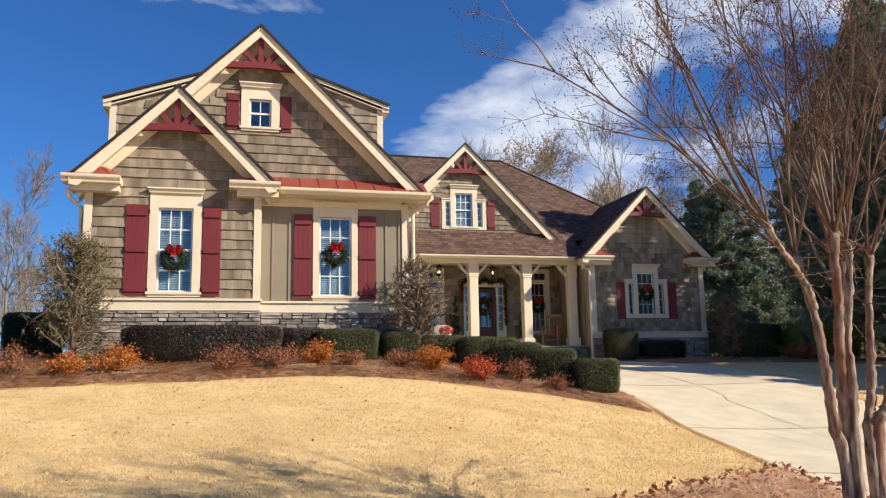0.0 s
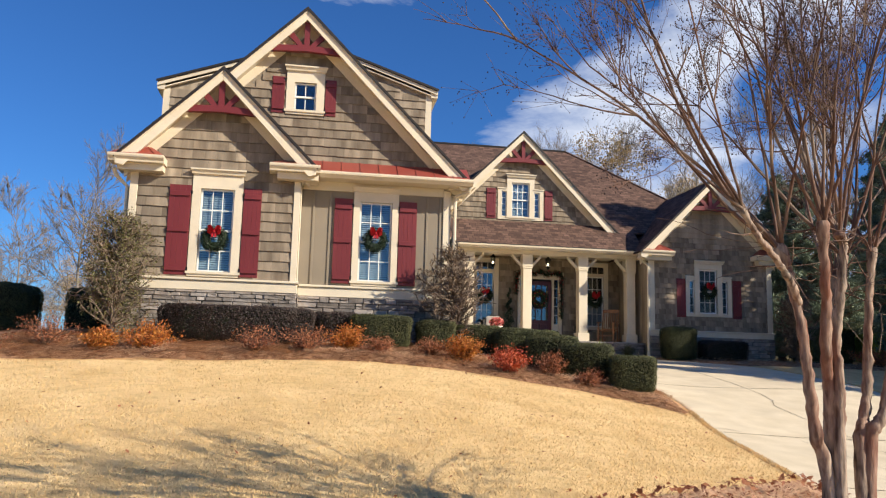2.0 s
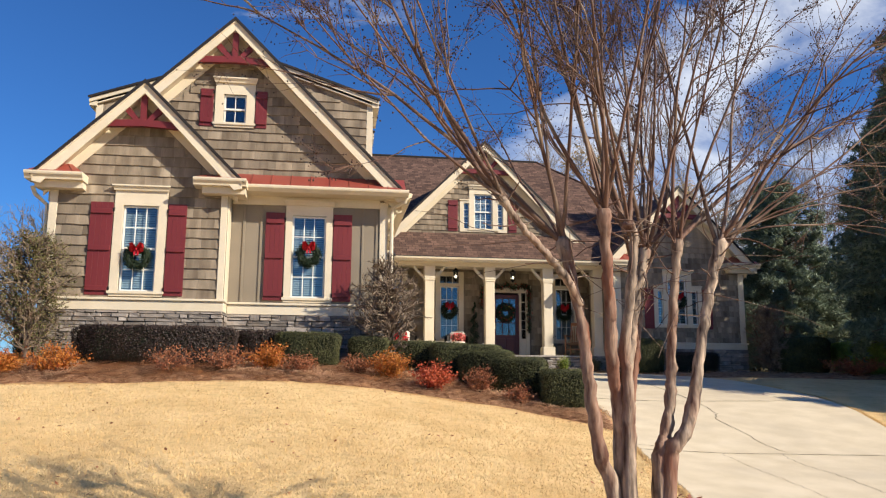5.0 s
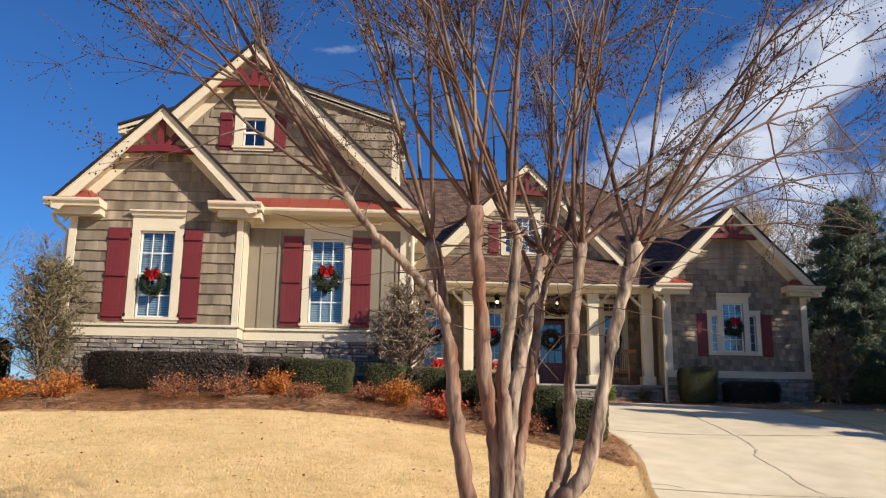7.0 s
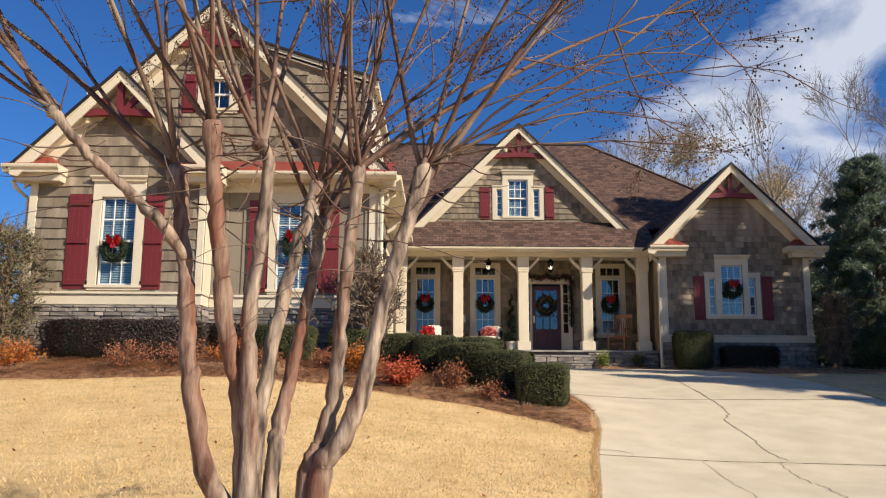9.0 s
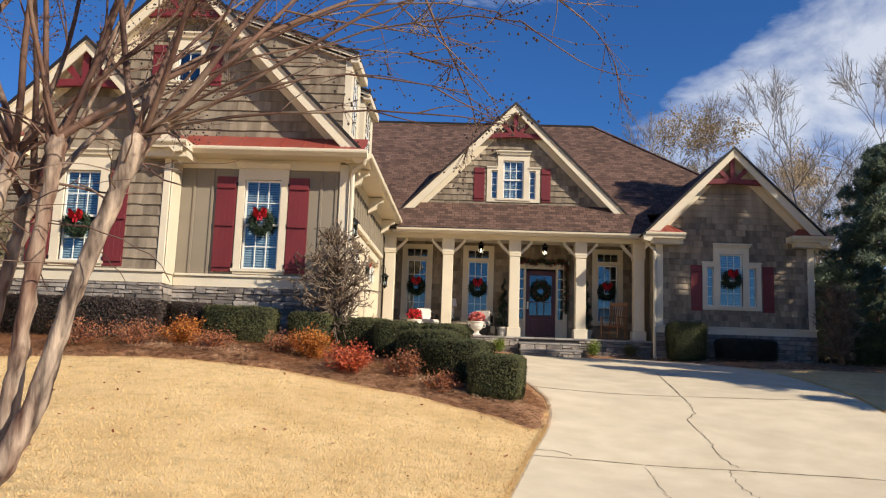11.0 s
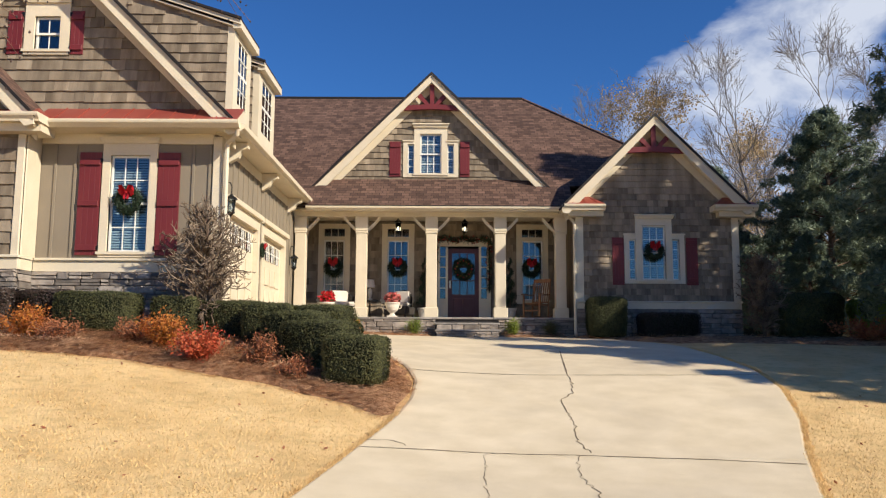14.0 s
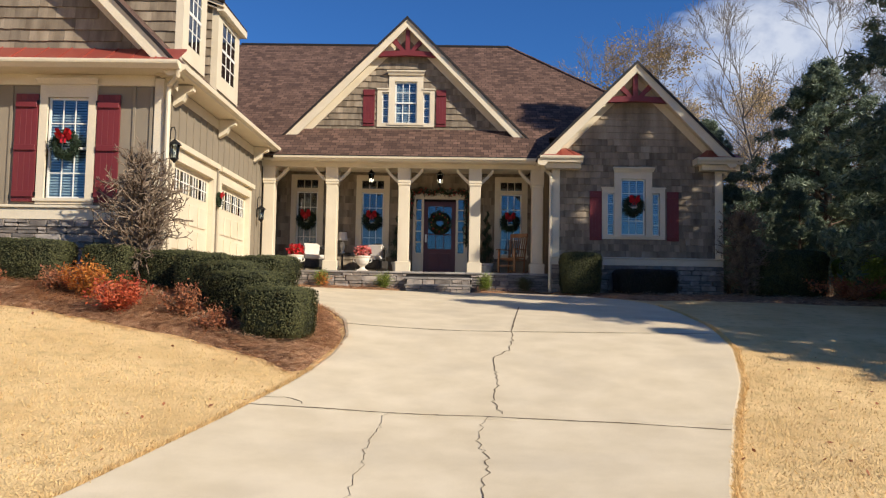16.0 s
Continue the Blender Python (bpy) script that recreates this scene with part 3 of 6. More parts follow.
def gable_roof(cx, top, half, y0, y1, fascia=0.215, left=True, right=True, rake_y=0.05, foot=None):
    """Two slopes at 45 degrees, with rake boards, soffits and a dark drip edge at the front."""
    for s in (-1, 1):
        if (s < 0 and not left) or (s > 0 and not right):
            continue
        xe = cx + s * half
        pts = [(xe, y0 - 0.03, top - half), (xe, y1, top - half), (cx, y1, top), (cx, y0 - 0.03, top)]
        roof_slab("roof_slope", pts if s > 0 else [pts[1], pts[0], pts[3], pts[2]])
        a = Acc()
        a.prism([(cx, top - 0.07), (xe, top - half - 0.07), (xe, top - half - 0.07 - fascia * 0.55), (xe - s * 0.16, top - half - 0.07 - fascia * 0.72 + 0.0), (cx, top - 0.07 - fascia)], y0, y0 + rake_y)
        soften(part("rake_board", a, CREAM, house, "cream painted rake board"), 0.006)
        a = Acc()
        a.prism([(cx, top - 0.075), (xe, top - half - 0.075), (xe, top - half - 0.105), (cx, top - 0.105)], y0 - 0.025, y0 - 0.001)
        part("rake_moulding", a, CREAM, house)
        a = Acc()
        a.prism([(cx + s * 0.0, top + 0.012), (xe + s * 0.03, top - half - 0.018), (xe + s * 0.03, top - half - 0.075), (cx, top - 0.075)], y0 - 0.045, y0 - 0.026)
        part("drip_edge", a, EDGE, house)


def soffit(cx, top, half, y0, y1, drop=0.19):
    for s in (-1, 1):
        a = Acc()
        xe = cx + s * (half - 0.02)
        a.prism([(cx, top - drop), (xe, top - half - drop + 0.02), (xe, top - half - drop - 0.02), (cx, top - drop - 0.04)], y0, y1)
        part("soffit", a, CREAM, house)
        a = Acc()
        a.prism([(cx, top - drop - 0.04), (xe - s * 0.1, top - half - drop + 0.06), (xe - s * 0.1, top - half - drop - 0.2), (cx, top - drop - 0.30)], y1 - 0.045, y1 - 0.004)
        part("frieze_board", a, CREAM, house)


def gable_truss(cx, z0, half, rise, y):
    """The red decorative truss in a gable peak: a cambered tie, a king post and two struts."""
    t = new("gable_truss", Acc().prism([(cx - half, z0), (cx - half * 0.5, z0 + 0.02), (cx, z0 + 0.04), (cx + half * 0.5, z0 + 0.02), (cx + half, z0), (cx + half - 0.13, z0 + 0.15), (cx, z0 + 0.19), (cx - half + 0.13, z0 + 0.15)], y, y + 0.1).mesh("gable_truss", RED))
    t.parent = house
    tagged(t, "red wooden gable truss")
    soften(t, 0.006)
    part("king_post", Acc().box(cx - 0.06, cx + 0.06, y + 0.005, y + 0.095, z0 + 0.17, z0 + rise), RED, t)
    for s in (-1, 1):
        a = Acc()
        e = half * 0.46
        a.prism([(cx + s * 0.06, z0 + 0.17), (cx + s * 0.19, z0 + 0.17), (cx + s * (e + 0.11), z0 + rise * 0.62), (cx + s * e, z0 + rise * 0.62 + 0.09)], y + 0.015, y + 0.085)
        part("strut", a, RED, t)


# shingle and stone pieces share a few meshes
PIECE_RNG = random.Random(11)


def shingle_mesh(k):
    r = random.Random(40 + k)
    a = Acc()
    lip = 0.032 + 0.008 * r.random()
    d0, d1 = r.uniform(-0.03, 0.03), r.uniform(-0.03, 0.03)
    v = [(-0.5, 0, -0.5 + d0), (0.5, 0, -0.5 + d1), (0.5, 0, 0.56), (-0.5, 0, 0.56), (-0.5, -lip, -0.5 + d0), (0.5, -lip, -0.5 + d1), (0.5, -0.006, 0.56), (-0.5, -0.006, 0.56)]
    a.add(v, [(4, 5, 6, 7), (0, 1, 5, 4), (1, 2, 6, 5), (3, 0, 4, 7), (2, 3, 7, 6), (0, 3, 2, 1)])
    return a.mesh("shingle", SHINGLE)


SHINGLES = [shingle_mesh(k) for k in range(6)]


def stone_mesh(k):
    r = random.Random(80 + k)
    bm = bmesh.new()
    bmesh.ops.create_cube(bm, size=1.0)
    bmesh.ops.bevel(bm, geom=bm.edges[:], offset=0.07, segments=1, affect="EDGES")
    for v in bm.verts:
        v.co += Vector((r.uniform(-0.03, 0.03), r.uniform(-0.12, 0.12), r.uniform(-0.05, 0.05)))
    me = bpy.data.meshes.new("stone")
    bm.to_mesh(me)
    bm.free()
    me.materials.append(STONE)
    return me


STONES = [stone_mesh(k) for k in range(8)]


def lay_shingles(parent, x0, x1, z0, z1, y, top, holes, course=0.205, limit=300, wide=(0.14, 0.44)):
    """Courses of shingles of uneven width on a wall facing -y, below top(x), clear of the holes."""
    made, rest, z, row = 0, Acc(), z0, 0
    while z < z1:
        x = x0 - PIECE_RNG.uniform(0, 0.1)
        row += 1
        while x < x1:
            w = PIECE_RNG.uniform(*wide)
            a, b = max(x, x0), min(x + w, x1)
            x += w
            lim = min(top(a), top(b))
            h = course
            if lim < z + 0.05 or b - a < 0.03:
                continue
            h = min(h, lim - z)
            segs = [(a, b, z, z + h)]
            for hx0, hx1, hz0, hz1 in holes:
                nxt = []
                for p, q, r, s in segs:
                    if q <= hx0 or p >= hx1 or s <= hz0 or r >= hz1:
                        nxt.append((p, q, r, s))
                        continue
                    if p < hx0:
                        nxt.append((p, hx0, r, s))
                    if q > hx1:
                        nxt.append((hx1, q, r, s))
                    if r < hz0 and min(q, hx1) - max(p, hx0) > 0:
                        nxt.append((max(p, hx0), min(q, hx1), r, hz0))
                    if s > hz1:
                        nxt.append((max(p, hx0), min(q, hx1), hz1, s))
                segs = nxt
            for p, q, r, s in segs:
                if q - p < 0.02 or s - r < 0.02:
                    continue
                m = Matrix.LocRotScale(((p + q) / 2, y, (r + s) / 2 + PIECE_RNG.uniform(-0.004, 0.004)), None, (q - p - 0.0025, 1.0, s - r))
                me = PIECE_RNG.choice(SHINGLES)
                if made < limit:
                    piece("shingle", me, parent, m)
                    made += 1
                else:
                    rest.add([tuple(m @ v.co) for v in me.vertices], [tuple(f.vertices) for f in me.polygons])
        z += course
    if rest.v:
        tagged(part("shingle_rest", rest, SHINGLE, parent), kind="stuff")


def lay_stones(parent, x0, x1, z0, z1, y, limit=300, low=0.07, high=0.15):
    z, made = z0, 0
    while z < z1 - 0.02:
        h = min(PIECE_RNG.uniform(low, high), z1 - z)
        if z1 - z - h < 0.05:
            h = z1 - z
        x = x0
        while x < x1 - 0.01:
            w = min(PIECE_RNG.uniform(0.14, 0.48), x1 - x)
            if x1 - x - w < 0.08:
                w = x1 - x
            cells = [(z, h)] if PIECE_RNG.random() < 0.72 or h < 0.1 else [(z, h * 0.5), (z + h * 0.5, h * 0.5)]
            for zz, hh in cells:
                if made < limit:
                    m = Matrix.LocRotScale((x + w / 2, y + PIECE_RNG.uniform(-0.014, 0.014), zz + hh / 2), Euler((PIECE_RNG.uniform(-0.04, 0.04), PIECE_RNG.uniform(-0.02, 0.02), 0)), (w - 0.012, 0.11, hh - 0.011))
                    piece("stone", PIECE_RNG.choice(STONES), parent, m)
                    made += 1
            x += w
        z += h


# ---- windows, shutters ----
def window(x0, x1, z0, z1, y, cols, rows, casing=0.12, head=0.2, crown=True, blind=True, label="cream framed sash window with white blinds", split=True, bottom=0.1, parent=None, dark=True):
    """A sash window in a wall facing -y: casing with a crown, two sashes, panes, muntins, a blind and a dark sheet as
    the unlit room.
    """
    yf = y - 0.045
    w = part("window", Acc().box(x0 - casing, x1 + casing, yf, y + 0.08, z1, z1 + head), CREAM, parent or house, label)
    part("jamb", Acc().box(x0 - casing, x0, yf, y + 0.08, z0, z1), CREAM, w)
    part("jamb", Acc().box(x1, x1 + casing, yf, y + 0.08, z0, z1), CREAM, w)
    part("sill", Acc().box(x0 - casing - 0.03, x1 + casing + 0.03, yf - 0.03, y + 0.08, z0 - bottom * 0.5, z0), CREAM, w)
    part("apron", Acc().box(x0 - casing, x1 + casing, yf, y + 0.02, z0 - bottom, z0 - bottom * 0.5), CREAM, w)
    if crown:
        c = Acc()
        prof = [(0, 0), (-0.045, 0), (-0.055, 0.03), (-0.085, 0.07), (-0.1, 0.08), (-0.1, 0.11), (0, 0.125)]
        e = 0.055
        zt = z1 + head
        pts0 = [(yf + p, zt + q) for p, q in prof]
        n = len(prof)
        c.v = [(x0 - casing - e * (-p / 0.1), yf + p, zt + q) for p, q in prof] + [(x1 + casing + e * (-p / 0.1), yf + p, zt + q) for p, q in prof]
        c.f = [tuple(range(n)), tuple(range(2 * n - 1, n - 1, -1))] + [(i, i + n, (i + 1) % n + n, (i + 1) % n) for i in range(n)]
        part("crown_moulding", c, CREAM, w)
    zm = (z0 + z1) / 2
    s = 0.04
    for k, (lo, hi, yy) in enumerate(((z0, zm + 0.02, y + 0.05), (zm - 0.02, z1, y + 0.025)) if split else ((z0, z1, y + 0.03),)):
        a = Acc().box(x0, x0 + s, yy, yy + 0.03, lo, hi).box(x1 - s, x1, yy, yy + 0.03, lo, hi)
        a.box(x0 + s, x1 - s, yy, yy + 0.03, lo, lo + s).box(x0 + s, x1 - s, yy, yy + 0.03, hi - s, hi)
        part("sash", a, SASH, w)
        g = part("pane", Acc().box(x0 + s, x1 - s, yy + 0.012, yy + 0.016, lo + s, hi - s), GLASS, w)
        g.visible_shadow = False
        for i in range(1, cols):
            xc = x0 + s + (x1 - x0 - 2 * s) * i / cols
            part("muntin", Acc().box(xc - 0.009, xc + 0.009, yy + 0.004, yy + 0.0115, lo + s, hi - s), SASH, w)
        for i in range(1, rows):
            zc = lo + s + (hi - lo - 2 * s) * i / rows
            part("muntin", Acc().box(x0 + s, x1 - s, yy + 0.003, yy + 0.011, zc - 0.009, zc + 0.009), SASH, w)
    if blind:
        a = Acc()
        z = z0 + 0.03
        while z < z1 - 0.02:
            a.add([(x0 + 0.02, y + 0.084, z), (x1 - 0.02, y + 0.084, z), (x1 - 0.02, y + 0.112, z + 0.038), (x0 + 0.02, y + 0.112, z + 0.038),
                   (x0 + 0.02, y + 0.084, z - 0.003), (x1 - 0.02, y + 0.084, z - 0.003), (x1 - 0.02, y + 0.112, z + 0.035), (x0 + 0.02, y + 0.112, z + 0.035)],
                  [(0, 1, 2, 3), (7, 6, 5, 4), (0, 4, 5, 1), (3, 2, 6, 7)])
            z += 0.048
        part("blind", a, BLIND, w)
    # added sheet behind the window, its dark colour painting an unlit room
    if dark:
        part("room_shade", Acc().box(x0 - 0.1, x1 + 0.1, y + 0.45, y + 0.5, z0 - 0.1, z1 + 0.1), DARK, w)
    return w


def shutter(x0, x1, z0, z1, y, mids=(0.1, 0.5, 0.93), hinge=0):
    """A board-and-batten shutter: four boards, battens and hinges."""
    s = part("shutter", Acc().box(x0 + 0.003, x1 - 0.003, y - 0.018, y - 0.006, z0 + 0.004, z1 - 0.004), RED, house, "dark red board and batten shutter")
    n = 4 if x1 - x0 > 0.3 else 3
    for i in range(n):
        p, q = x0 + (x1 - x0) * i / n, x0 + (x1 - x0) * (i + 1) / n
        soften(part("board", Acc().box(p + 0.0008, q - 0.0008, y - 0.045, y - 0.0182, z0, z1), RED, s), 0.0018)
    for f in mids:
        zc = z1 - (z1 - z0) * f
        soften(part("batten", Acc().box(x0 + 0.012, x1 - 0.012, y - 0.078, y - 0.0455, zc - 0.05, zc + 0.05), RED, s), 0.005)
    if hinge:
        xh = x1 if hinge > 0 else x0
        for f in (0.08, 0.93):
            zc = z1 - (z1 - z0) * f
            part("hinge", Acc().box(xh - 0.02, xh + 0.03, y - 0.06, y - 0.04, zc - 0.035, zc + 0.035), BLACK, s)
    return s


W1, W2, WU = (-0.147, 0.545, 1.385, 3.14), (3.21, 3.93, 1.375, 3.15), (1.643, 2.125, 5.155, 5.8)
# bay wall
bay_wall = wall_with_holes("bay_wall", (-1.55, 1.88, 1.0, 9, 0.19, 5.62), [W1], BAY_Y, SHINGLE)
main_wall = wall_with_holes("main_wall", (-1.5, 5.22, 1.0, 9, 1.852, 7.35), [W2, WU], MAIN_Y, BOARD)
part("bay_return_wall", Acc().box(1.68, 1.88, BAY_Y + 0.2, MAIN_Y, 1.0, 3.6), SHINGLE, house)
part("bay_side_wall", Acc().box(-1.55, -1.35, BAY_Y + 0.2, 9, -0.3, 3.7), SHINGLE, house)
# closing wall coloured near-black, so the inside looks unlit
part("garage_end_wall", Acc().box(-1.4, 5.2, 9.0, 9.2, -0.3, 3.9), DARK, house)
window(*W1, BAY_Y, 3, 2, casing=0.17, head=0.3, label="tall cream framed window with white blinds behind a wreath")
window(*W2, MAIN_Y, 3, 2, casing=0.14, head=0.22, label="tall cream framed window with white blinds behind a wreath")
window(*WU, MAIN_Y, 2, 1, casing=0.18, head=0.25, blind=False, label="small four pane window in the gable")
shutter(-0.777, -0.337, 1.3, 3.19, BAY_Y, hinge=1)
shutter(0.735, 1.105, 1.3, 3.19, BAY_Y, hinge=-1)
shutter(2.65, 3.045, 1.31, 3.2, MAIN_Y, hinge=1)
shutter(4.085, 4.485, 1.31, 3.2, MAIN_Y, hinge=-1)
shutter(1.15, 1.425, 5.06, 5.9, MAIN_Y, (0.15, 0.85), 1)
shutter(2.325, 2.57, 5.06, 5.9, MAIN_Y, (0.15, 0.85), -1)


def trim(name, x0, x1, y0, y1, z0, z1, mat=CREAM, soft=0.008):
    return soften(part(name, Acc().box(x0, x1, y0, y1, z0, z1), mat, house), soft)


# water table, corner boards, friezes
trim("water_table", -1.6, 1.93, -0.03, 0.05, 1.0, 1.2)
trim("water_table", 1.93, 5.27, 0.47, 0.55, 1.0, 1.2)
trim("water_table", 1.85, 1.93, 0.052, 0.469, 1.0, 1.2)
trim("water_table_cap", 1.85, 1.955, 0.047, 0.429, 1.2, 1.25)
trim("water_table_cap", -1.63, 1.96, -0.07, 0.045, 1.2, 1.25)
trim("water_table_cap", 1.96, 5.3, 0.43, 0.545, 1.2, 1.25)
trim("corner_board", -1.58, -1.42, 0.015, 0.05, 1.25, 3.5)
trim("corner_board", 1.77, 1.905, 0.0, 0.05, 1.25, 3.5)
trim("corner_board", 1.906, 1.93, 0.051, 0.54, 1.25, 3.5)
trim("corner_board", 5.08, 5.245, 0.505, 0.55, 1.25, 3.5)
trim("corner_board", 5.22, 5.26, 0.553, 0.72, 0.0, 3.5)
trim("frieze", 1.94, 5.08, 0.5, 0.549, 3.36, 3.56)
for xb in (2.2, 2.56, 4.72, 5.02):
    trim("batten", xb - 0.025, xb + 0.025, 0.527, 0.549, 1.25, 3.36, BOARD, 0.004)


def eave_return(x0, x1, y0, y1, z0, z1, roof_h, gutter=True):
    """A boxed eave return with a moulded front and a small hipped metal roof."""
    a = Acc()
    a.box(x0 + 0.16, x1 - 0.03, y0 + 0.2, y1, z0 - 0.02, z1 - 0.149)
    a.prism_x([(y1, z1 - 0.15), (y0 + 0.07, z1 - 0.15), (y0 + 0.06, z1 - 0.115), (y0 + 0.01, z1 - 0.06), (y0, z1 - 0.03), (y0, z1), (y1, z1)], x0, x1)
    r = part("eave_return", a, CREAM, house, "cream boxed eave return")
    b = Acc()
    ix = (x1 - x0) * 0.30
    b.v = [(x0 + 0.03, y0 + 0.02, z1 + 0.004), (x1 - 0.01, y0 + 0.02, z1 + 0.004), (x1 - 0.01, y1, z1 + 0.004), (x0 + 0.03, y1, z1 + 0.004),
           (x0 + ix, y1 - 0.06, z1 + roof_h), (x1 - ix, y1 - 0.06, z1 + roof_h), (x1 - ix, y1, z1 + roof_h), (x0 + ix, y1, z1 + roof_h)]
    b.f = [(0, 1, 5, 4), (1, 2, 6, 5), (3, 0, 4, 7), (4, 5, 6, 7), (3, 2, 1, 0)]
    q = part("return_roof", b, METALRED, house, "small red metal hip roof")
    c = Acc()
    for i in range(3):
        t = (i + 0.5) / 3
        c.tube([(x0 + 0.03 + (x1 - x0 - 0.04) * t, y0 + 0.02, z1 + 0.012), (x0 + ix + (x1 - x0 - 2 * ix) * t, y1 - 0.06, z1 + roof_h + 0.006)], 0.008, 4)
    part("seam", c, METALRED, q)


eave_return(-1.96, -0.87, -0.42, 0.045, 3.42, 3.69, 0.25)
eave_return(1.25, 2.3, -0.42, 0.3, 3.42, 3.69, 0.25)
# metal pent roof over the right-hand window
a = Acc()
a.v = [(2.0, 0.03, 3.69), (5.6, 0.03, 3.69), (5.6, 0.549, 4.04), (2.0, 0.549, 4.04), (2.0, 0.03, 3.66), (5.6, 0.03, 3.66), (5.6, 0.549, 4.01), (2.0, 0.549, 4.01)]
a.f = [(0, 1, 2, 3), (7, 6, 5, 4), (0, 4, 5, 1), (1, 5, 6, 2), (2, 6, 7, 3), (3, 7, 4, 0)]
pent = part("pent_roof", a, METALRED, house, "red standing seam metal pent roof")
for i in range(9):
    xs_ = 2.35 + 0.41 * i
    if xs_ < 5.5:
        part("seam", Acc().tube([(xs_, 0.025, 3.697), (xs_, 0.549, 4.048)], 0.011, 4), METALRED, pent)
a = Acc()
a.prism_x([(0.3, 3.54), (0.03, 3.54), (0.0, 3.57), (-0.05, 3.61), (-0.06, 3.64), (-0.06, 3.672), (0.3, 3.655)], 2.3, 5.66)
part("gutter", a, CREAM, house, "cream gutter")
part("soffit", Acc().box(2.0, 5.6, 0.3, 0.549, 3.55, 3.6), CREAM, house)

gable_roof(0.195, 5.69, 2.02, -0.36, 3.6)
soffit(0.195, 5.69, 2.02, -0.31, BAY_Y)
gable_truss(0.175, 4.69, 0.76, 0.72, -0.28)
gable_roof(1.852, 7.41, 3.74, 0.14, 12.2)
soffit(1.852, 7.41, 3.74, 0.19, MAIN_Y)
gable_truss(1.865, 6.38, 0.79, 0.72, 0.22)


# ---- dormers on the wing roof ----
def dormer(side, x_wall, y0, y1, z_top, win):
    s = side
    roof_at = 7.45 - abs(x_wall - 1.852)
    a = Acc()
    a.prism([(x_wall, roof_at - 0.2), (x_wall, z_top), (1.852 + s * 0.2, 7.28), (1.852 + s * 0.2, 6.9)], y0, y1)
    d = part("dormer", a, SHINGLE, house, "shingled shed dormer with cream trim")
    xo = x_wall + s * 0.17
    zo = z_top + 0.08
    pts = [(xo, y0 - 0.16, zo), (xo, y1 + 0.16, zo), (1.852, y1 + 0.16, 7.47), (1.852, y0 - 0.16, 7.47)]
    roof_slab("dormer_roof", pts if s > 0 else [pts[1], pts[0], pts[3], pts[2]], parent=house, thick=0.04)
    k = (7.47 - zo) / (1.852 - xo)
    a = Acc()
    a.prism([(xo, zo - 0.045), (1.852, 7.425), (1.852, 7.34), (xo, zo - 0.13)], y0 - 0.14, y0 - 0.1)
    part("dormer_fascia", a, CREAM, d)
    a = Acc()
    a.prism([(xo + s * 0.02, zo + 0.012), (1.852, 7.482), (1.852, 7.43), (xo + s * 0.02, zo - 0.042)], y0 - 0.185, y0 - 0.162)
    part("dormer_drip_edge", a, EDGE, d)
    a = Acc()
    a.prism([(xo - s * 0.02, zo - 0.17), (1.852, 7.3), (1.852, 7.27), (xo - s * 0.02, zo - 0.2)], y0 - 0.1, y0 - 0.003)
    part("dormer_soffit", a, CREAM, d)
    part("dormer_eave", Acc().box(min(x_wall, xo), max(x_wall, xo), y0 - 0.099, y1 + 0.14, zo - 0.2, zo - 0.047), CREAM, d)
    p, q = x_wall + s * 0.002, x_wall + s * 0.03
    part("corner_board", Acc().box(min(x_wall - s * 0.12, q), max(x_wall - s * 0.12, q), y0 - 0.028, y0 - 0.002, roof_at - 0.1, z_top), CREAM, d)
    if win:
        a = Acc()
        yc0, yc1, zc0, zc1 = y0 + 0.3, y1 - 0.3, roof_at + 0.35, z_top - 0.25
        lo, hi = min(p, q), max(p, q)
        a.box(lo, hi, y0, yc0, roof_at, z_top).box(lo, hi, yc1, y1, roof_at, z_top)
        a.box(lo, hi, yc0, yc1, roof_at, zc0).box(lo, hi, yc0, yc1, zc1, z_top)
        part("dormer_casing", a, CREAM, d)
        part("blind", Acc().box(lo, lo + 0.004, yc0, yc1, zc0, zc1), BLIND, d)
        part("pane", Acc().box(lo + 0.007, lo + 0.012, yc0, yc1, zc0, zc1), GLASS, d).visible_shadow = False
        for i in (1, 2):
            ym = yc0 + (yc1 - yc0) * i / 3
            part("muntin", Acc().box(lo + 0.013, lo + 0.022, ym - 0.01, ym + 0.01, zc0, zc1), SASH, d)
        for i in (1, 2, 3):
            zz = zc0 + (zc1 - zc0) * i / 4
            hgt = 0.03 if i == 2 else 0.01
            part("muntin", Acc().box(lo + 0.014, lo + 0.023, yc0, yc1, zz - hgt, zz + hgt), SASH, d)
    lay_side = (min(1.9, x_wall), max(1.9, x_wall))

    def top(x):
        return z_top + (7.28 - z_top) * abs(x - x_wall) / abs(x_wall - 1.852) - 0.14

    cut = [(min(x_wall, x_wall - s * 0.12), max(x_wall, x_wall - s * 0.12), 0, 20)]
    lay_shingles(d, lay_side[0] + (0.8 if s > 0 else 0), lay_side[1] - (0 if s > 0 else 0.8), roof_at - 0.1, 7.2, y0 - 0.002, top, cut, limit=120)


dormer(1, 4.93, 2.1, 3.45, 6.32, True)
dormer(1, 4.93, 4.3, 5.95, 6.22, True)
dormer(-1, -1.5, 2.4, 3.9, 6.12, False)

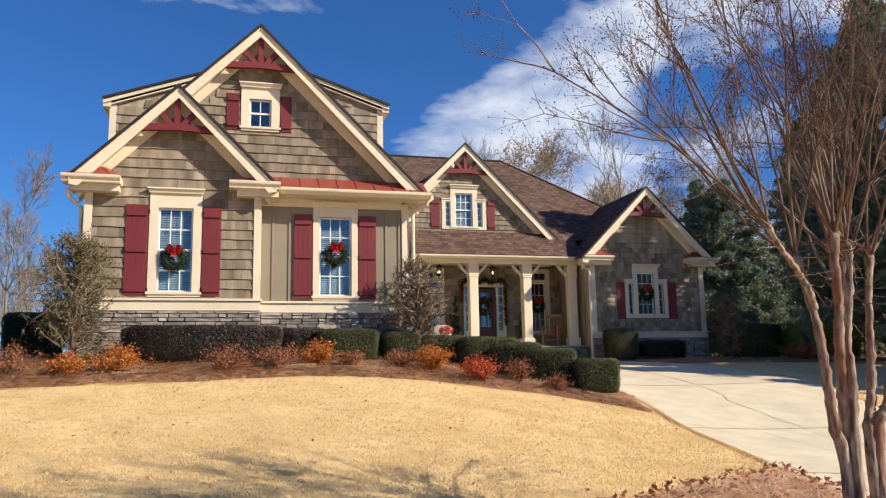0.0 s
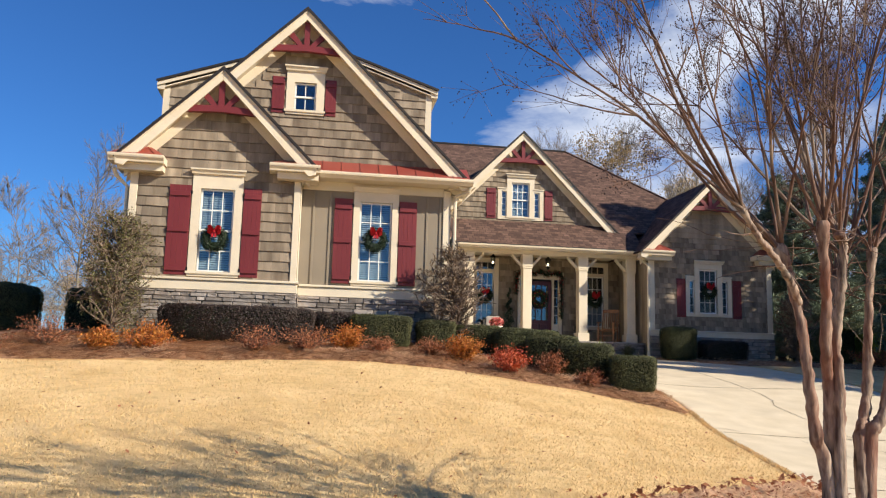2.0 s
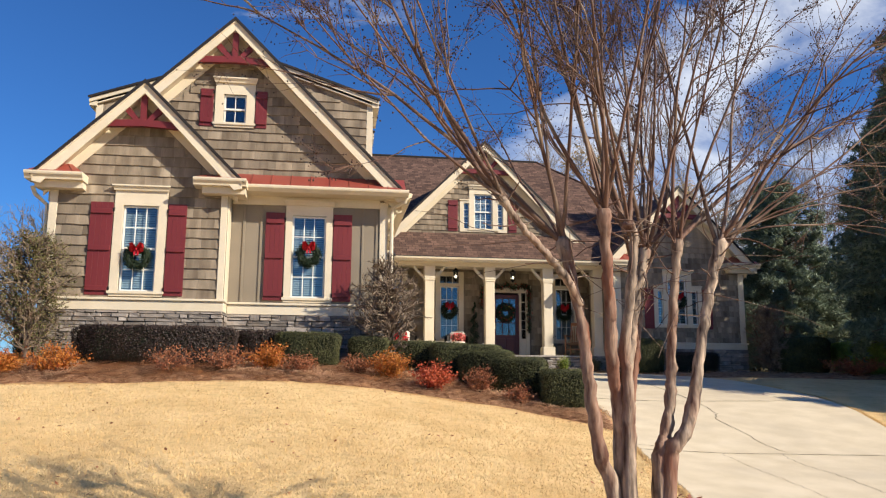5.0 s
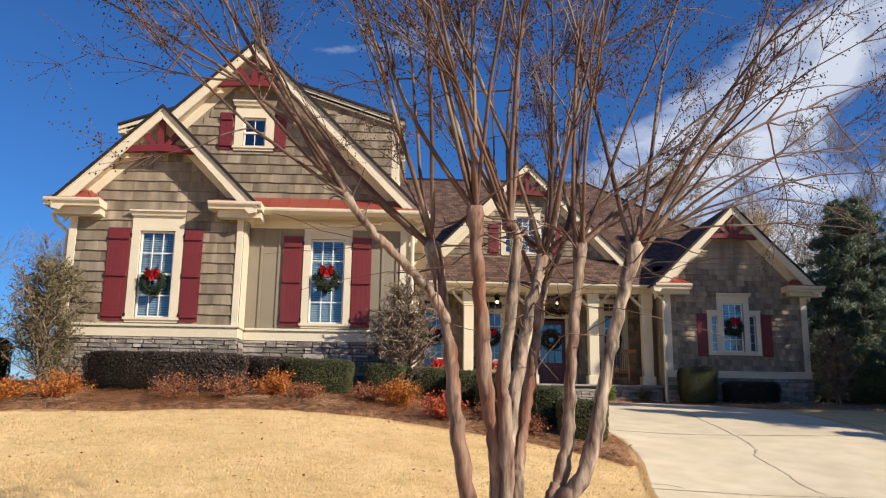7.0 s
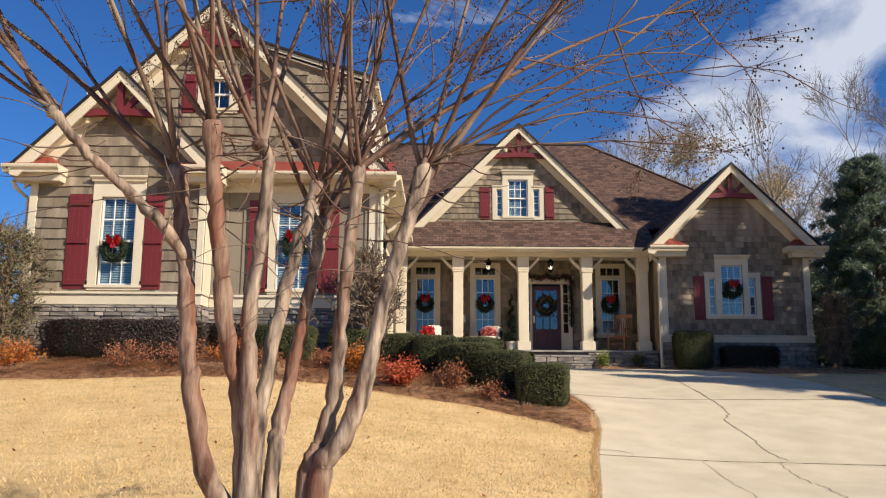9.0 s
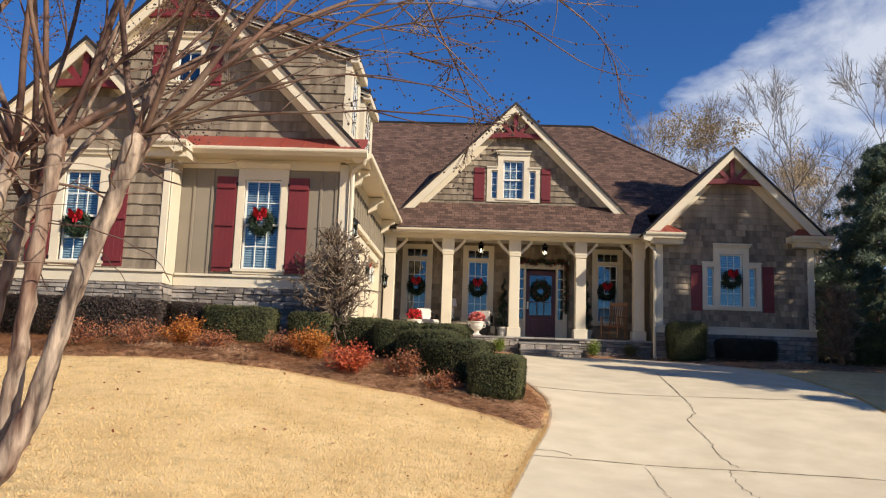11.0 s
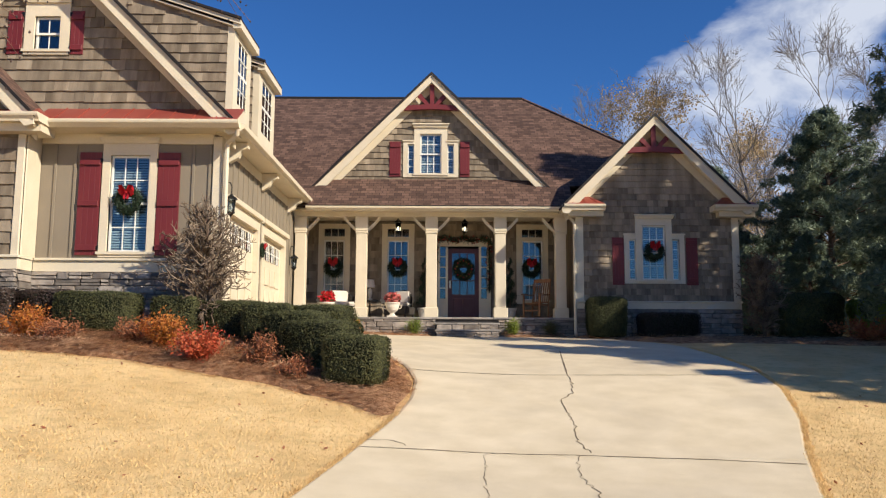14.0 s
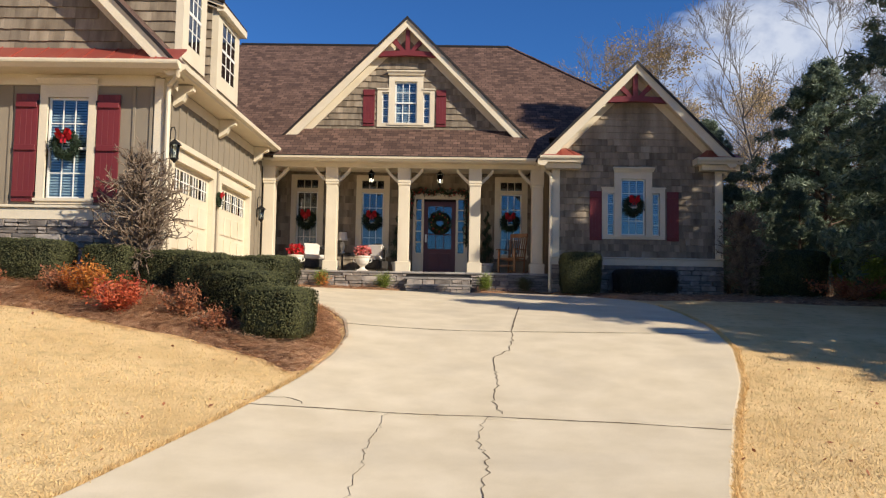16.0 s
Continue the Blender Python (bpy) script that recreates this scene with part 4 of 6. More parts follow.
# ---- garage side ----
GX = 5.22
a = Acc()
for y0, y1, z0, z1 in ((0.75, 1.1, -0.3, 3.6), (1.1, 3.4, 2.2, 3.6), (3.4, 3.95, -0.3, 3.6), (3.95, 6.25, 2.2, 3.6), (6.25, 9.3, -0.3, 3.6)):
    a.box(GX - 0.2, GX, y0, y1, z0, z1)
part("garage_wall", a, BOARD, house)
for k in range(17):
    yb = 0.95 + 0.4 * k
    if yb < 7.4:
        low = 2.5 if (1.0 < yb < 3.5 or 3.85 < yb < 6.35) else 0.6
        part("batten", Acc().box(GX + 0.001, GX + 0.022, yb - 0.025, yb + 0.025, low, 3.4), BOARD, house)
for y0, y1 in ((1.1, 3.4), (3.95, 6.25)):
    a = Acc().box(GX - 0.1, GX + 0.045, y0 - 0.16, y0 + 0.006, 0, 2.194).box(GX - 0.1, GX + 0.045, y1 - 0.006, y1 + 0.16, 0, 2.194)
    a.box(GX - 0.1, GX + 0.045, y0 - 0.16, y1 + 0.16, 2.194, 2.42).box(GX, GX + 0.12, y0 - 0.2, y1 + 0.2, 2.42, 2.52)
    d = part("garage_door", a, CREAM, house, "cream paneled garage door with a row of small windows")
    part("door_leaf", Acc().box(GX - 0.12, GX - 0.07, y0, y1, 0.0, 2.2), CREAM, d)
    for i in range(4):
        p0 = y0 + 0.08 + (y1 - y0 - 0.16) * i / 4
        p1 = p0 + (y1 - y0 - 0.16) / 4 - 0.08
        for j in range(3):
            soften(part("door_panel", Acc().box(GX - 0.069, GX - 0.045, p0, p1, 0.1 + 0.5 * j, 0.52 + 0.5 * j), CREAM, d), 0.012)
        part("pane", Acc().box(GX - 0.069, GX - 0.064, p0, p1, 1.68, 2.08), GLASS, d)
        for q in (1, 2):
            yq = p0 + (p1 - p0) * q / 3
            part("muntin", Acc().box(GX - 0.063, GX - 0.05, yq - 0.012, yq + 0.012, 1.68, 2.08), SASH, d)
        part("muntin", Acc().box(GX - 0.062, GX - 0.049, p0, p1, 1.87, 1.89), SASH, d)
trim("frieze", GX + 0.001, GX + 0.03, 0.75, 7.45, 3.3, 3.5)
part("eave_soffit", Acc().box(GX - 0.05, 5.66, 0.32, 7.6, 3.52, 3.56), CREAM, house)
a = Acc()
a.prism([(5.58, 3.5), (5.67, 3.5), (5.69, 3.53), (5.74, 3.55), (5.75, 3.63), (5.58, 3.66)], 0.1, 7.35)
part("gutter", a, CREAM, house, "cream gutter along the garage eave")
for yb in (1.0, 3.7, 6.6):
    a = Acc()
    a.prism([(GX + 0.03, 3.5), (5.6, 3.5), (5.6, 3.4), (5.48, 3.36), (GX + 0.2, 3.22), (GX + 0.03, 3.12)], yb - 0.07, yb + 0.07)
    part("eave_bracket", a, CREAM, house)

# ---- main roof, middle gable, porch ----
RIDGE_Y, RIDGE_Z, RIDGE_X = 13.0, 8.24, 11.95
EAVE_Y, EAVE_Z = 7.1, 3.42
SL = (RIDGE_Z - EAVE_Z) / (RIDGE_Y - EAVE_Y)
roof_slab("main_roof", [(3.0, EAVE_Y, EAVE_Z), (12.75, EAVE_Y, EAVE_Z), (12.75, 8.0, EAVE_Z + 0.9 * SL), (16.6, 8.36, EAVE_Z + 1.26 * SL), (RIDGE_X, RIDGE_Y, RIDGE_Z), (3.0, RIDGE_Y, RIDGE_Z)])
roof_slab("hip_roof", [(17.4, 7.55, EAVE_Z + 0.4), (17.4, 18.4, EAVE_Z + 0.4), (RIDGE_X, RIDGE_Y, RIDGE_Z)])
roof_slab("rear_roof", [(17.4, 18.4, EAVE_Z + 0.4), (1.0, 18.4, EAVE_Z + 0.4), (1.0, RIDGE_Y, RIDGE_Z), (RIDGE_X, RIDGE_Y, RIDGE_Z)])
part("rear_wall", Acc().box(1.0, 17.0, 17.6, 17.8, -0.2, 4.2), BOARD, house)
part("ridge_cap", Acc().tube([(3.0, RIDGE_Y, RIDGE_Z + 0.01), (RIDGE_X, RIDGE_Y, RIDGE_Z + 0.01)], 0.05, 6), EDGE, house)
part("hip_cap", Acc().tube([(RIDGE_X, RIDGE_Y, RIDGE_Z), (16.8, 8.15, EAVE_Z + 1.05 * SL)], 0.05, 6), ROOF, house)

MC = 8.91
MW, ML, MR = (8.594, 9.2, 4.546, 5.7), (8.25, 8.43, 4.546, 5.4), (9.37, 9.55, 4.546, 5.4)
mid_wall = wall_with_holes("mid_gable_wall", (5.6, 12.2, 3.95, 9, MC, 7.3), [MW, ML, MR], MID_Y, SHINGLE)
gable_roof(MC, 7.4, 3.47, 7.98, 12.4)
soffit(MC, 7.4, 3.47, 8.03, MID_Y)
gable_truss(8.93, 6.32, 0.8, 0.75, 8.06)


def triple_window(c, l, r, y, side_top, label):
    w = window(*c, y, 3, 2, casing=0.165, head=0.17, label=label, bottom=0.1)
    for s in (l, r):
        yy = y + 0.03
        a = Acc().box(s[0], s[0] + 0.025, yy, yy + 0.03, s[2], s[3]).box(s[1] - 0.025, s[1], yy, yy + 0.03, s[2], s[3])
        a.box(s[0], s[1], yy, yy + 0.03, s[2], s[2] + 0.03).box(s[0], s[1], yy, yy + 0.03, s[3] - 0.03, s[3])
        part("side_sash", a, SASH, w)
        g = part("pane", Acc().box(s[0] + 0.025, s[1] - 0.025, yy + 0.012, yy + 0.016, s[2] + 0.03, s[3] - 0.03), GLASS, w)
        g.visible_shadow = False
        for i in range(1, 4):
            zz = s[2] + (s[3] - s[2]) * i / 4
            part("muntin", Acc().box(s[0] + 0.02, s[1] - 0.02, yy + 0.002, yy + 0.011, zz - 0.008, zz + 0.008), SASH, w)
        b = Acc()
        z = s[2] + 0.03
        while z < s[3] - 0.03:
            b.add([(s[0], y + 0.1, z), (s[1], y + 0.1, z), (s[1], y + 0.112, z + 0.038), (s[0], y + 0.112, z + 0.038)], [(0, 1, 2, 3)])
            z += 0.048
        part("blind", b, BLIND, w)
        # added dark sheet: room darkness behind the side light, painted in
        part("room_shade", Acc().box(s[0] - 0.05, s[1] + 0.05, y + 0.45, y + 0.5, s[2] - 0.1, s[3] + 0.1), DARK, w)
        # outer jamb and head of the side light
        xo0, xo1 = (s[0] - 0.13, s[0]) if s is l else (s[1], s[1] + 0.13)
        xi0, xi1 = (s[0], c[0] - 0.165) if s is l else (c[1] + 0.165, s[1])
        a = Acc().box(xo0, xo1, y - 0.045, y + 0.08, s[2] - 0.1, side_top).box(xi0, xi1, y - 0.045, y + 0.08, s[3], side_top)
        a.box(xi0, xi1, y - 0.05, y + 0.08, s[2] - 0.1, s[2])
        a.box(min(xo0, xi0) - 0.02, max(xo1, xi1) + (0.0 if s is l else 0.02), y - 0.075, y + 0.02, side_top, side_top + 0.035)
        part("side_casing", a, CREAM, w)
    return w


triple_window(MW, ML, MR, MID_Y, 5.47, "cream framed triple window in the middle gable")
shutter(7.735, 8.05, 4.46, 5.47, MID_Y, (0.12, 0.88))
shutter(9.72, 9.995, 4.46, 5.47, MID_Y, (0.12, 0.88))
trim("sill_band", 5.75, 12.05, MID_Y - 0.03, MID_Y - 0.001, 3.98, 4.12)

# porch
part("porch_slab", Acc().box(5.22, 12.73, 7.22, 9.3, -0.3, 0.42), MORTAR, house)
part("porch_wall_base", Acc().box(5.25, 12.7, 7.18, 7.22, -0.3, 0.42), MORTAR, house)
porch_edge = part("porch_floor", Acc().box(5.22, 12.73, 7.3, 9.3, 0.42, 0.478), FLAG, house, "flagstone porch floor")
steps = part("porch_steps", Acc().box(9.1, 10.7, 6.93, 7.18, -0.2, 0.28).box(9.1, 10.7, 6.6, 6.93, -0.2, 0.1), MORTAR, house, "stone porch steps")
for k in range(14):
    x0 = 5.22 + 7.51 * k / 14
    soften(part("coping_stone", Acc().box(x0 + 0.004, x0 + 7.51 / 14 - 0.004, 7.1, 7.298, 0.425, 0.48), FLAG, porch_edge), 0.008)
for k in range(3):
    x0 = 9.06 + 1.68 * k / 3
    soften(part("tread", Acc().box(x0 + 0.004, x0 + 0.555, 6.9, 7.178, 0.282, 0.33), FLAG, steps), 0.008)
    soften(part("tread", Acc().box(x0 + 0.004, x0 + 0.555, 6.56, 6.9, 0.102, 0.15), FLAG, steps), 0.008)

PW = [(5.79, 6.39), (7.64, 8.26), (11.55, 12.15)]
holes = [(p, q, 1.06, 2.79) for p, q in PW] + [(p, q, 2.9, 3.12) for p, q in PW] + [(9.13, 10.6, 0.48, 2.66)]
porch_wall = wall_with_holes("porch_wall", (5.22, 12.73, 0.42, 3.45, None, 0), holes, BACK_Y, SHINGLE)
for p, q in PW:
    w = window(p, q, 1.06, 2.79, BACK_Y, 3, 2, casing=0.16, head=0.1, crown=False, blind=False, label="tall cream framed porch window with a transom")
    a = Acc().box(p - 0.16, p, BACK_Y - 0.045, BACK_Y + 0.08, 2.89, 3.12).box(q, q + 0.16, BACK_Y - 0.045, BACK_Y + 0.08, 2.89, 3.12)
    a.box(p - 0.16, q + 0.16, BACK_Y - 0.045, BACK_Y + 0.08, 3.12, 3.27)
    part("transom_casing", a, CREAM, w)
    part("pane", Acc().box(p, q, BACK_Y + 0.04, BACK_Y + 0.045, 2.9, 3.12), GLASS, w)
    for i in (1, 2):
        xx = p + (q - p) * i / 3
        part("muntin", Acc().box(xx - 0.012, xx + 0.012, BACK_Y + 0.02, BACK_Y + 0.039, 2.9, 3.12), CREAM, w)
    part("curtain", Acc().box(p, q, BACK_Y + 0.2, BACK_Y + 0.21, 1.06, 1.9), BLIND, w)
# added sheet behind the entrance, hall darkness put into its colour
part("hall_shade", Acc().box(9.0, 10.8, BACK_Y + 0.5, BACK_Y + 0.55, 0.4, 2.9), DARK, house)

# entrance door with sidelights
door = part("front_door", Acc().box(9.1, 10.64, BACK_Y - 0.05, BACK_Y + 0.1, 2.62, 2.74).box(9.05, 10.69, BACK_Y - 0.09, BACK_Y + 0.0, 2.739, 2.86), CREAM, house, "plum front door with sidelights and a cream frame")
for x0, x1 in ((9.1, 9.17), (9.335, 9.4), (10.3, 10.365), (10.53, 10.64)):
    part("door_jamb", Acc().box(x0, x1, BACK_Y - 0.05, BACK_Y + 0.1, 0.48, 2.62), CREAM, door)
for x0, x1 in ((9.17, 9.335), (10.365, 10.53)):
    part("sidelight_panel", Acc().box(x0, x1, BACK_Y, BACK_Y + 0.05, 0.48, 1.1), CREAM, door)
leaf = Acc().box(9.4, 9.52, BACK_Y + 0.03, BACK_Y + 0.075, 0.5, 2.55).box(10.18, 10.3, BACK_Y + 0.03, BACK_Y + 0.075, 0.5, 2.55)
leaf.box(9.52, 10.18, BACK_Y + 0.03, BACK_Y + 0.075, 0.5, 1.22).box(9.52, 10.18, BACK_Y + 0.03, BACK_Y + 0.075, 2.42, 2.55)
leaf = part("door_leaf", leaf, DOORPAINT, door, "plum painted door leaf")
for x0, x1 in ((9.56, 9.83), (9.87, 10.14)):
    soften(part("door_panel", Acc().box(x0, x1, BACK_Y + 0.012, BACK_Y + 0.0295, 0.62, 1.1), DOORPAINT, leaf), 0.01)
g = part("pane", Acc().box(9.52, 10.18, BACK_Y + 0.05, BACK_Y + 0.056, 1.22, 2.42), GLASS, leaf)
for i in (1, 2):
    part("muntin", Acc().box(9.52 + 0.22 * i - 0.014, 9.52 + 0.22 * i + 0.014, BACK_Y + 0.03, BACK_Y + 0.049, 1.22, 2.42), DOORPAINT, leaf)
    part("muntin", Acc().box(9.52, 10.18, BACK_Y + 0.029, BACK_Y + 0.048, 1.22 + 0.4 * i - 0.014, 1.22 + 0.4 * i + 0.014), DOORPAINT, leaf)
for x0, x1 in ((9.17, 9.335), (10.365, 10.53)):
    part("sidelight_pane", Acc().box(x0, x1, BACK_Y + 0.04, BACK_Y + 0.046, 1.1, 2.62), GLASS, door)
    for i in range(1, 5):
        z = 1.1 + 1.52 * i / 5
        part("muntin", Acc().box(x0, x1, BACK_Y + 0.02, BACK_Y + 0.039, z - 0.014, z + 0.014), CREAM, door)
part("door_handle", Acc().box(9.44, 9.49, BACK_Y - 0.0, BACK_Y + 0.029, 1.4, 1.62).tube([(9.465, BACK_Y - 0.03, 1.47), (9.465, BACK_Y + 0.01, 1.47)], 0.03, 8), SASH, leaf, "brushed nickel door handle")

# porch ceiling, beam, gutter
part("porch_ceiling", Acc().box(5.22, 12.73, 7.35, 9.3, 3.36, 3.4), CREAM, house)
trim("porch_beam", 5.22, 12.73, 7.48, 7.78, 3.19, 3.36)
part("porch_soffit", Acc().box(5.5, 12.75, 7.12, 7.48, 3.3, 3.33), CREAM, house)
a = Acc()
a.prism_x([(7.2, 3.29), (7.09, 3.29), (7.07, 3.32), (7.03, 3.35), (7.02, 3.4), (7.2, 3.41)], 5.62, 12.62)
part("gutter", a, CREAM, house, "cream porch gutter")
part("drip_edge", Acc().box(5.4, 12.6, 7.05, 7.12, 3.415, 3.432), EDGE, house)


def porch_post(xc):
    a = Acc()
    a.box(xc - 0.145, xc + 0.145, 7.5, 7.79, 0.48, 3.19)
    p = soften(part("porch_post", a, CREAM, house, "square cream porch post with curved braces"), 0.012)
    soften(part("post_base", Acc().box(xc - 0.19, xc + 0.19, 7.455, 7.835, 0.48, 0.75), CREAM, p), 0.012)
    soften(part("post_cap", Acc().box(xc - 0.165, xc + 0.165, 7.48, 7.81, 2.74, 2.8), CREAM, p), 0.01)
    soften(part("post_head", Acc().box(xc - 0.17, xc + 0.17, 7.475, 7.815, 2.8, 3.188), CREAM, p), 0.01)
    for s in (-1, 1):
        if (s < 0 and xc < 5.6) or (s > 0 and xc > 12.3):
            continue
        b = Acc()
        n = 7
        inner, outer = [], []
        for i in range(n):
            t = i / (n - 1)
            bow = 0.012 * math.sin(math.pi * t)
            x, z = 0.14 + 0.36 * t + bow, 2.8 + 0.37 * t - bow
            outer.append((xc + s * x, z - 0.022))
            inner.append((xc + s * (x - 0.045), z + 0.03))
        b.prism(outer + inner[::-1], 7.58, 7.7)
        part("brace", b, CREAM, p)
    return p


for xc in (5.42, 7.065, 8.95, 10.8, 12.42):
    porch_post(xc)

# ---- right wing ----
WC = 14.74
RW, RL, RR = (14.42, 15.03, 1.456, 2.87), (14.085, 14.265, 1.456, 2.51), (15.205, 15.385, 1.456, 2.51)
wing_wall = wall_with_holes("wing_wall", (12.73, 16.9, 0.7, 9, WC, 5.68), [RW, RL, RR], WING_Y, SHINGLE)
part("wing_side_wall", Acc().box(16.7, 16.9, WING_Y + 0.2, 17.6, -0.3, 3.5), SHINGLE, house)
part("wing_inner_wall", Acc().box(12.73, 12.9, WING_Y + 0.2, 9.5, -0.3, 3.4), SHINGLE, house)
gable_roof(WC, 5.76, 2.43, 6.4, 11.5)
soffit(WC, 5.76, 2.43, 6.45, WING_Y)
gable_truss(14.72, 4.72, 0.83, 0.74, 6.48)
triple_window(RW, RL, RR, WING_Y, 2.62, "cream framed triple window with white blinds and a wreath")
shutter(13.645, 13.945, 1.32, 2.55, WING_Y, (0.1, 0.9))
shutter(15.555, 15.85, 1.32, 2.55, WING_Y, (0.1, 0.9))
trim("water_table", 12.7, 16.93, WING_Y - 0.08, WING_Y, 0.7, 0.86)
trim("water_table_cap", 12.68, 16.95, WING_Y - 0.12, WING_Y - 0.005, 0.86, 0.9)
trim("corner_board", 12.7, 12.9, WING_Y - 0.04, WING_Y, 0.9, 3.25)
trim("corner_board", 16.75, 16.93, WING_Y - 0.04, WING_Y, 0.9, 3.25)
eave_return(12.36, 13.42, 6.33, WING_Y - 0.005, 3.1, 3.36, 0.25)
eave_return(16.2, 17.32, 6.33, WING_Y - 0.005, 3.1, 3.36, 0.25)

# downspouts
part("downspout", Acc().tube([(12.5, 7.05, 3.2), (12.55, 7.0, 3.12), (12.66, 6.76, 2.95), (12.67, 6.72, 2.85), (12.66, 6.72, 0.1), (12.66, 6.62, 0.0)], 0.042, 8), CREAM, house, "cream downspout")
part("downspout", Acc().tube([(5.62, 0.1, 3.55), (5.6, 0.15, 3.45), (5.36, 0.42, 3.36), (5.34, 0.46, 3.25), (5.34, 0.5, 0.2)], 0.042, 8), CREAM, house, "cream downspout")
part("downspout", Acc().tube([(-1.9, -0.05, 3.45), (-1.85, 0.0, 3.3), (-1.64, 0.12, 3.1), (-1.62, 0.14, 0.1)], 0.042, 8), CREAM, house, "cream downspout")
part("downspout", Acc().tube([(17.2, 6.9, 3.2), (17.1, 6.95, 3.05), (16.98, 7.0, 2.9), (16.98, 7.0, 0.1)], 0.042, 8), CREAM, house, "cream downspout")

# stone bases
bay_stone = part("bay_stone_base", Acc().box(-1.55, 1.88, -0.0, 0.25, -0.3, 1.0), MORTAR, house, "stacked grey ledge stone base")
main_stone = part("main_stone_base", Acc().box(1.88, 5.22, 0.5, 0.75, -0.3, 1.0), MORTAR, house, "stacked grey ledge stone base")
wing_stone = part("wing_stone_base", Acc().box(12.73, 16.9, WING_Y - 0.05, WING_Y + 0.2, -0.3, 0.7), MORTAR, house, "stacked grey ledge stone base")
porch_stone = part("porch_stone_base", Acc().box(5.3, 12.65, 7.165, 7.179, -0.25, 0.42), MORTAR, house, "stacked grey ledge stone porch base")

# ---- hedges and shrubs ----
def hedge(x, y, w, d, h, seed, leaf=BOX_LEAF, label="clipped green holly hedge", turn=0.0, count=None, size=0.027, taper=0.9, droop=0.0):
    """A clipped rounded block: a core painted dark as inner shade, under a coat of small leaves."""
    rng = np.random.default_rng(seed)
    z0 = ground_z(x, y) + 0.02
    n = count or int(5200 * (w * d + 2 * (w + d) * h))
    area = np.array([w * d * 1.1, w * h, w * h, d * h, d * h])
    face = rng.choice(5, n, p=area / area.sum())
    u, v = rng.uniform(-1, 1, n), rng.uniform(-1, 1, n)
    P = np.zeros((n, 3))
    for k in range(5):
        s = face == k
        if k == 0:
            P[s] = np.stack([u[s], v[s], np.ones(s.sum())], 1)
        elif k < 3:
            P[s] = np.stack([u[s], np.full(s.sum(), -1.0 if k == 1 else 1.0), v[s]], 1)
        else:
            P[s] = np.stack([np.full(s.sum(), -1.0 if k == 3 else 1.0), u[s], v[s]], 1)

    def shape(Q, grow=1.0):
        half = np.array([w / 2, d / 2, h / 2])
        r = np.sign(Q) * np.abs(Q)
        e = 7.0
        nn = (np.abs(r[:, 0]) ** e + np.abs(r[:, 1]) ** e + np.abs(r[:, 2]) ** e) ** (1 / e)
        r = r / nn[:, None]
        t = taper + (1 - taper) * (r[:, 2:3] + 1) / 2
        q = r * half * grow
        q[:, :2] *= t
        bump = np.array([noise.noise(Vector((a[0] * 4 + seed, a[1] * 4, a[2] * 4))) for a in q])
        q *= (1 + 0.045 * bump)[:, None]
        q[:, 2] += h / 2
        return q, r

    q, nrm = shape(P)
    q = q + rng.normal(0, 0.012, q.shape)
    a = Acc().leaves(q, nrm, size, rng, 0.6, 0.55)
    # inner block whose dark colour paints the shade behind the leaves
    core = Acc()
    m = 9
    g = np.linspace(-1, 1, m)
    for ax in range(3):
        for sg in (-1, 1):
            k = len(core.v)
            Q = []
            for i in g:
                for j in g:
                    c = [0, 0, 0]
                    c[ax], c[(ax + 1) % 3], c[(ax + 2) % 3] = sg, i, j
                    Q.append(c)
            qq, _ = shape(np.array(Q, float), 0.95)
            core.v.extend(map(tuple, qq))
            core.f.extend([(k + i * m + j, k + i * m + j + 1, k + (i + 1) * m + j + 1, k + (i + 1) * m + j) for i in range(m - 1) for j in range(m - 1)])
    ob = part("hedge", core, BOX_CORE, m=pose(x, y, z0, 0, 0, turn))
    tagged(ob, label, "hedge", "clipped hedges")
    part("foliage", a, leaf, ob)
    return ob


hedge(0.85, -0.75, 3.05, 0.8, 0.72, 1, DARK_LEAF, "dark plum loropetalum hedge clipped square", size=0.032)
hedge(2.75, -0.35, 1.0, 0.8, 0.64, 11, DARK_LEAF, "dark plum loropetalum hedge clipped square", size=0.032)
hedge(3.65, -0.62, 1.28, 0.85, 0.64, 2)
hedge(4.85, -0.3, 0.8, 0.75, 0.62, 3)
hedge(5.75, -0.15, 1.1, 0.75, 0.62, 4, turn=-8)
hedge(6.45, -0.62, 0.8, 0.8, 0.68, 5)
hedge(7.0, 0.35, 1.5, 0.7, 0.66, 6, turn=-25)
hedge(7.08, -1.35, 1.05, 0.85, 0.68, 7, turn=-18)
hedge(7.54, -2.05, 1.04, 0.88, 0.68, 8, turn=-22)
hedge(8.13, -2.85, 0.82, 0.8, 0.66, 9, turn=-10)
hedge(13.3, 6.0, 0.95, 0.85, 1.0, 12, label="tall clipped dark green hedge by the gabled wing")
hedge(14.9, 6.25, 1.55, 0.6, 0.62, 13, DARK_LEAF, "low dark clipped hedge under the wing window")
hedge(-5.2, 3.2, 2.0, 1.8, 1.35, 14, label="large round dark green hedge")
hedge(-7.3, 5.5, 2.6, 2.0, 1.6, 15, label="large round dark green hedge")
hedge(-4.2, 8.5, 1.5, 1.5, 1.6, 16, label="large round dark green hedge")
hedge(18.3, 6.3, 1.6, 1.3, 1.1, 17, label="loose dark green shrub in shade", size=0.06)
hedge(20.6, 5.8, 2.4, 1.5, 1.0, 18, LIME_LEAF, "bright green leafy shrub by the woods", size=0.08)


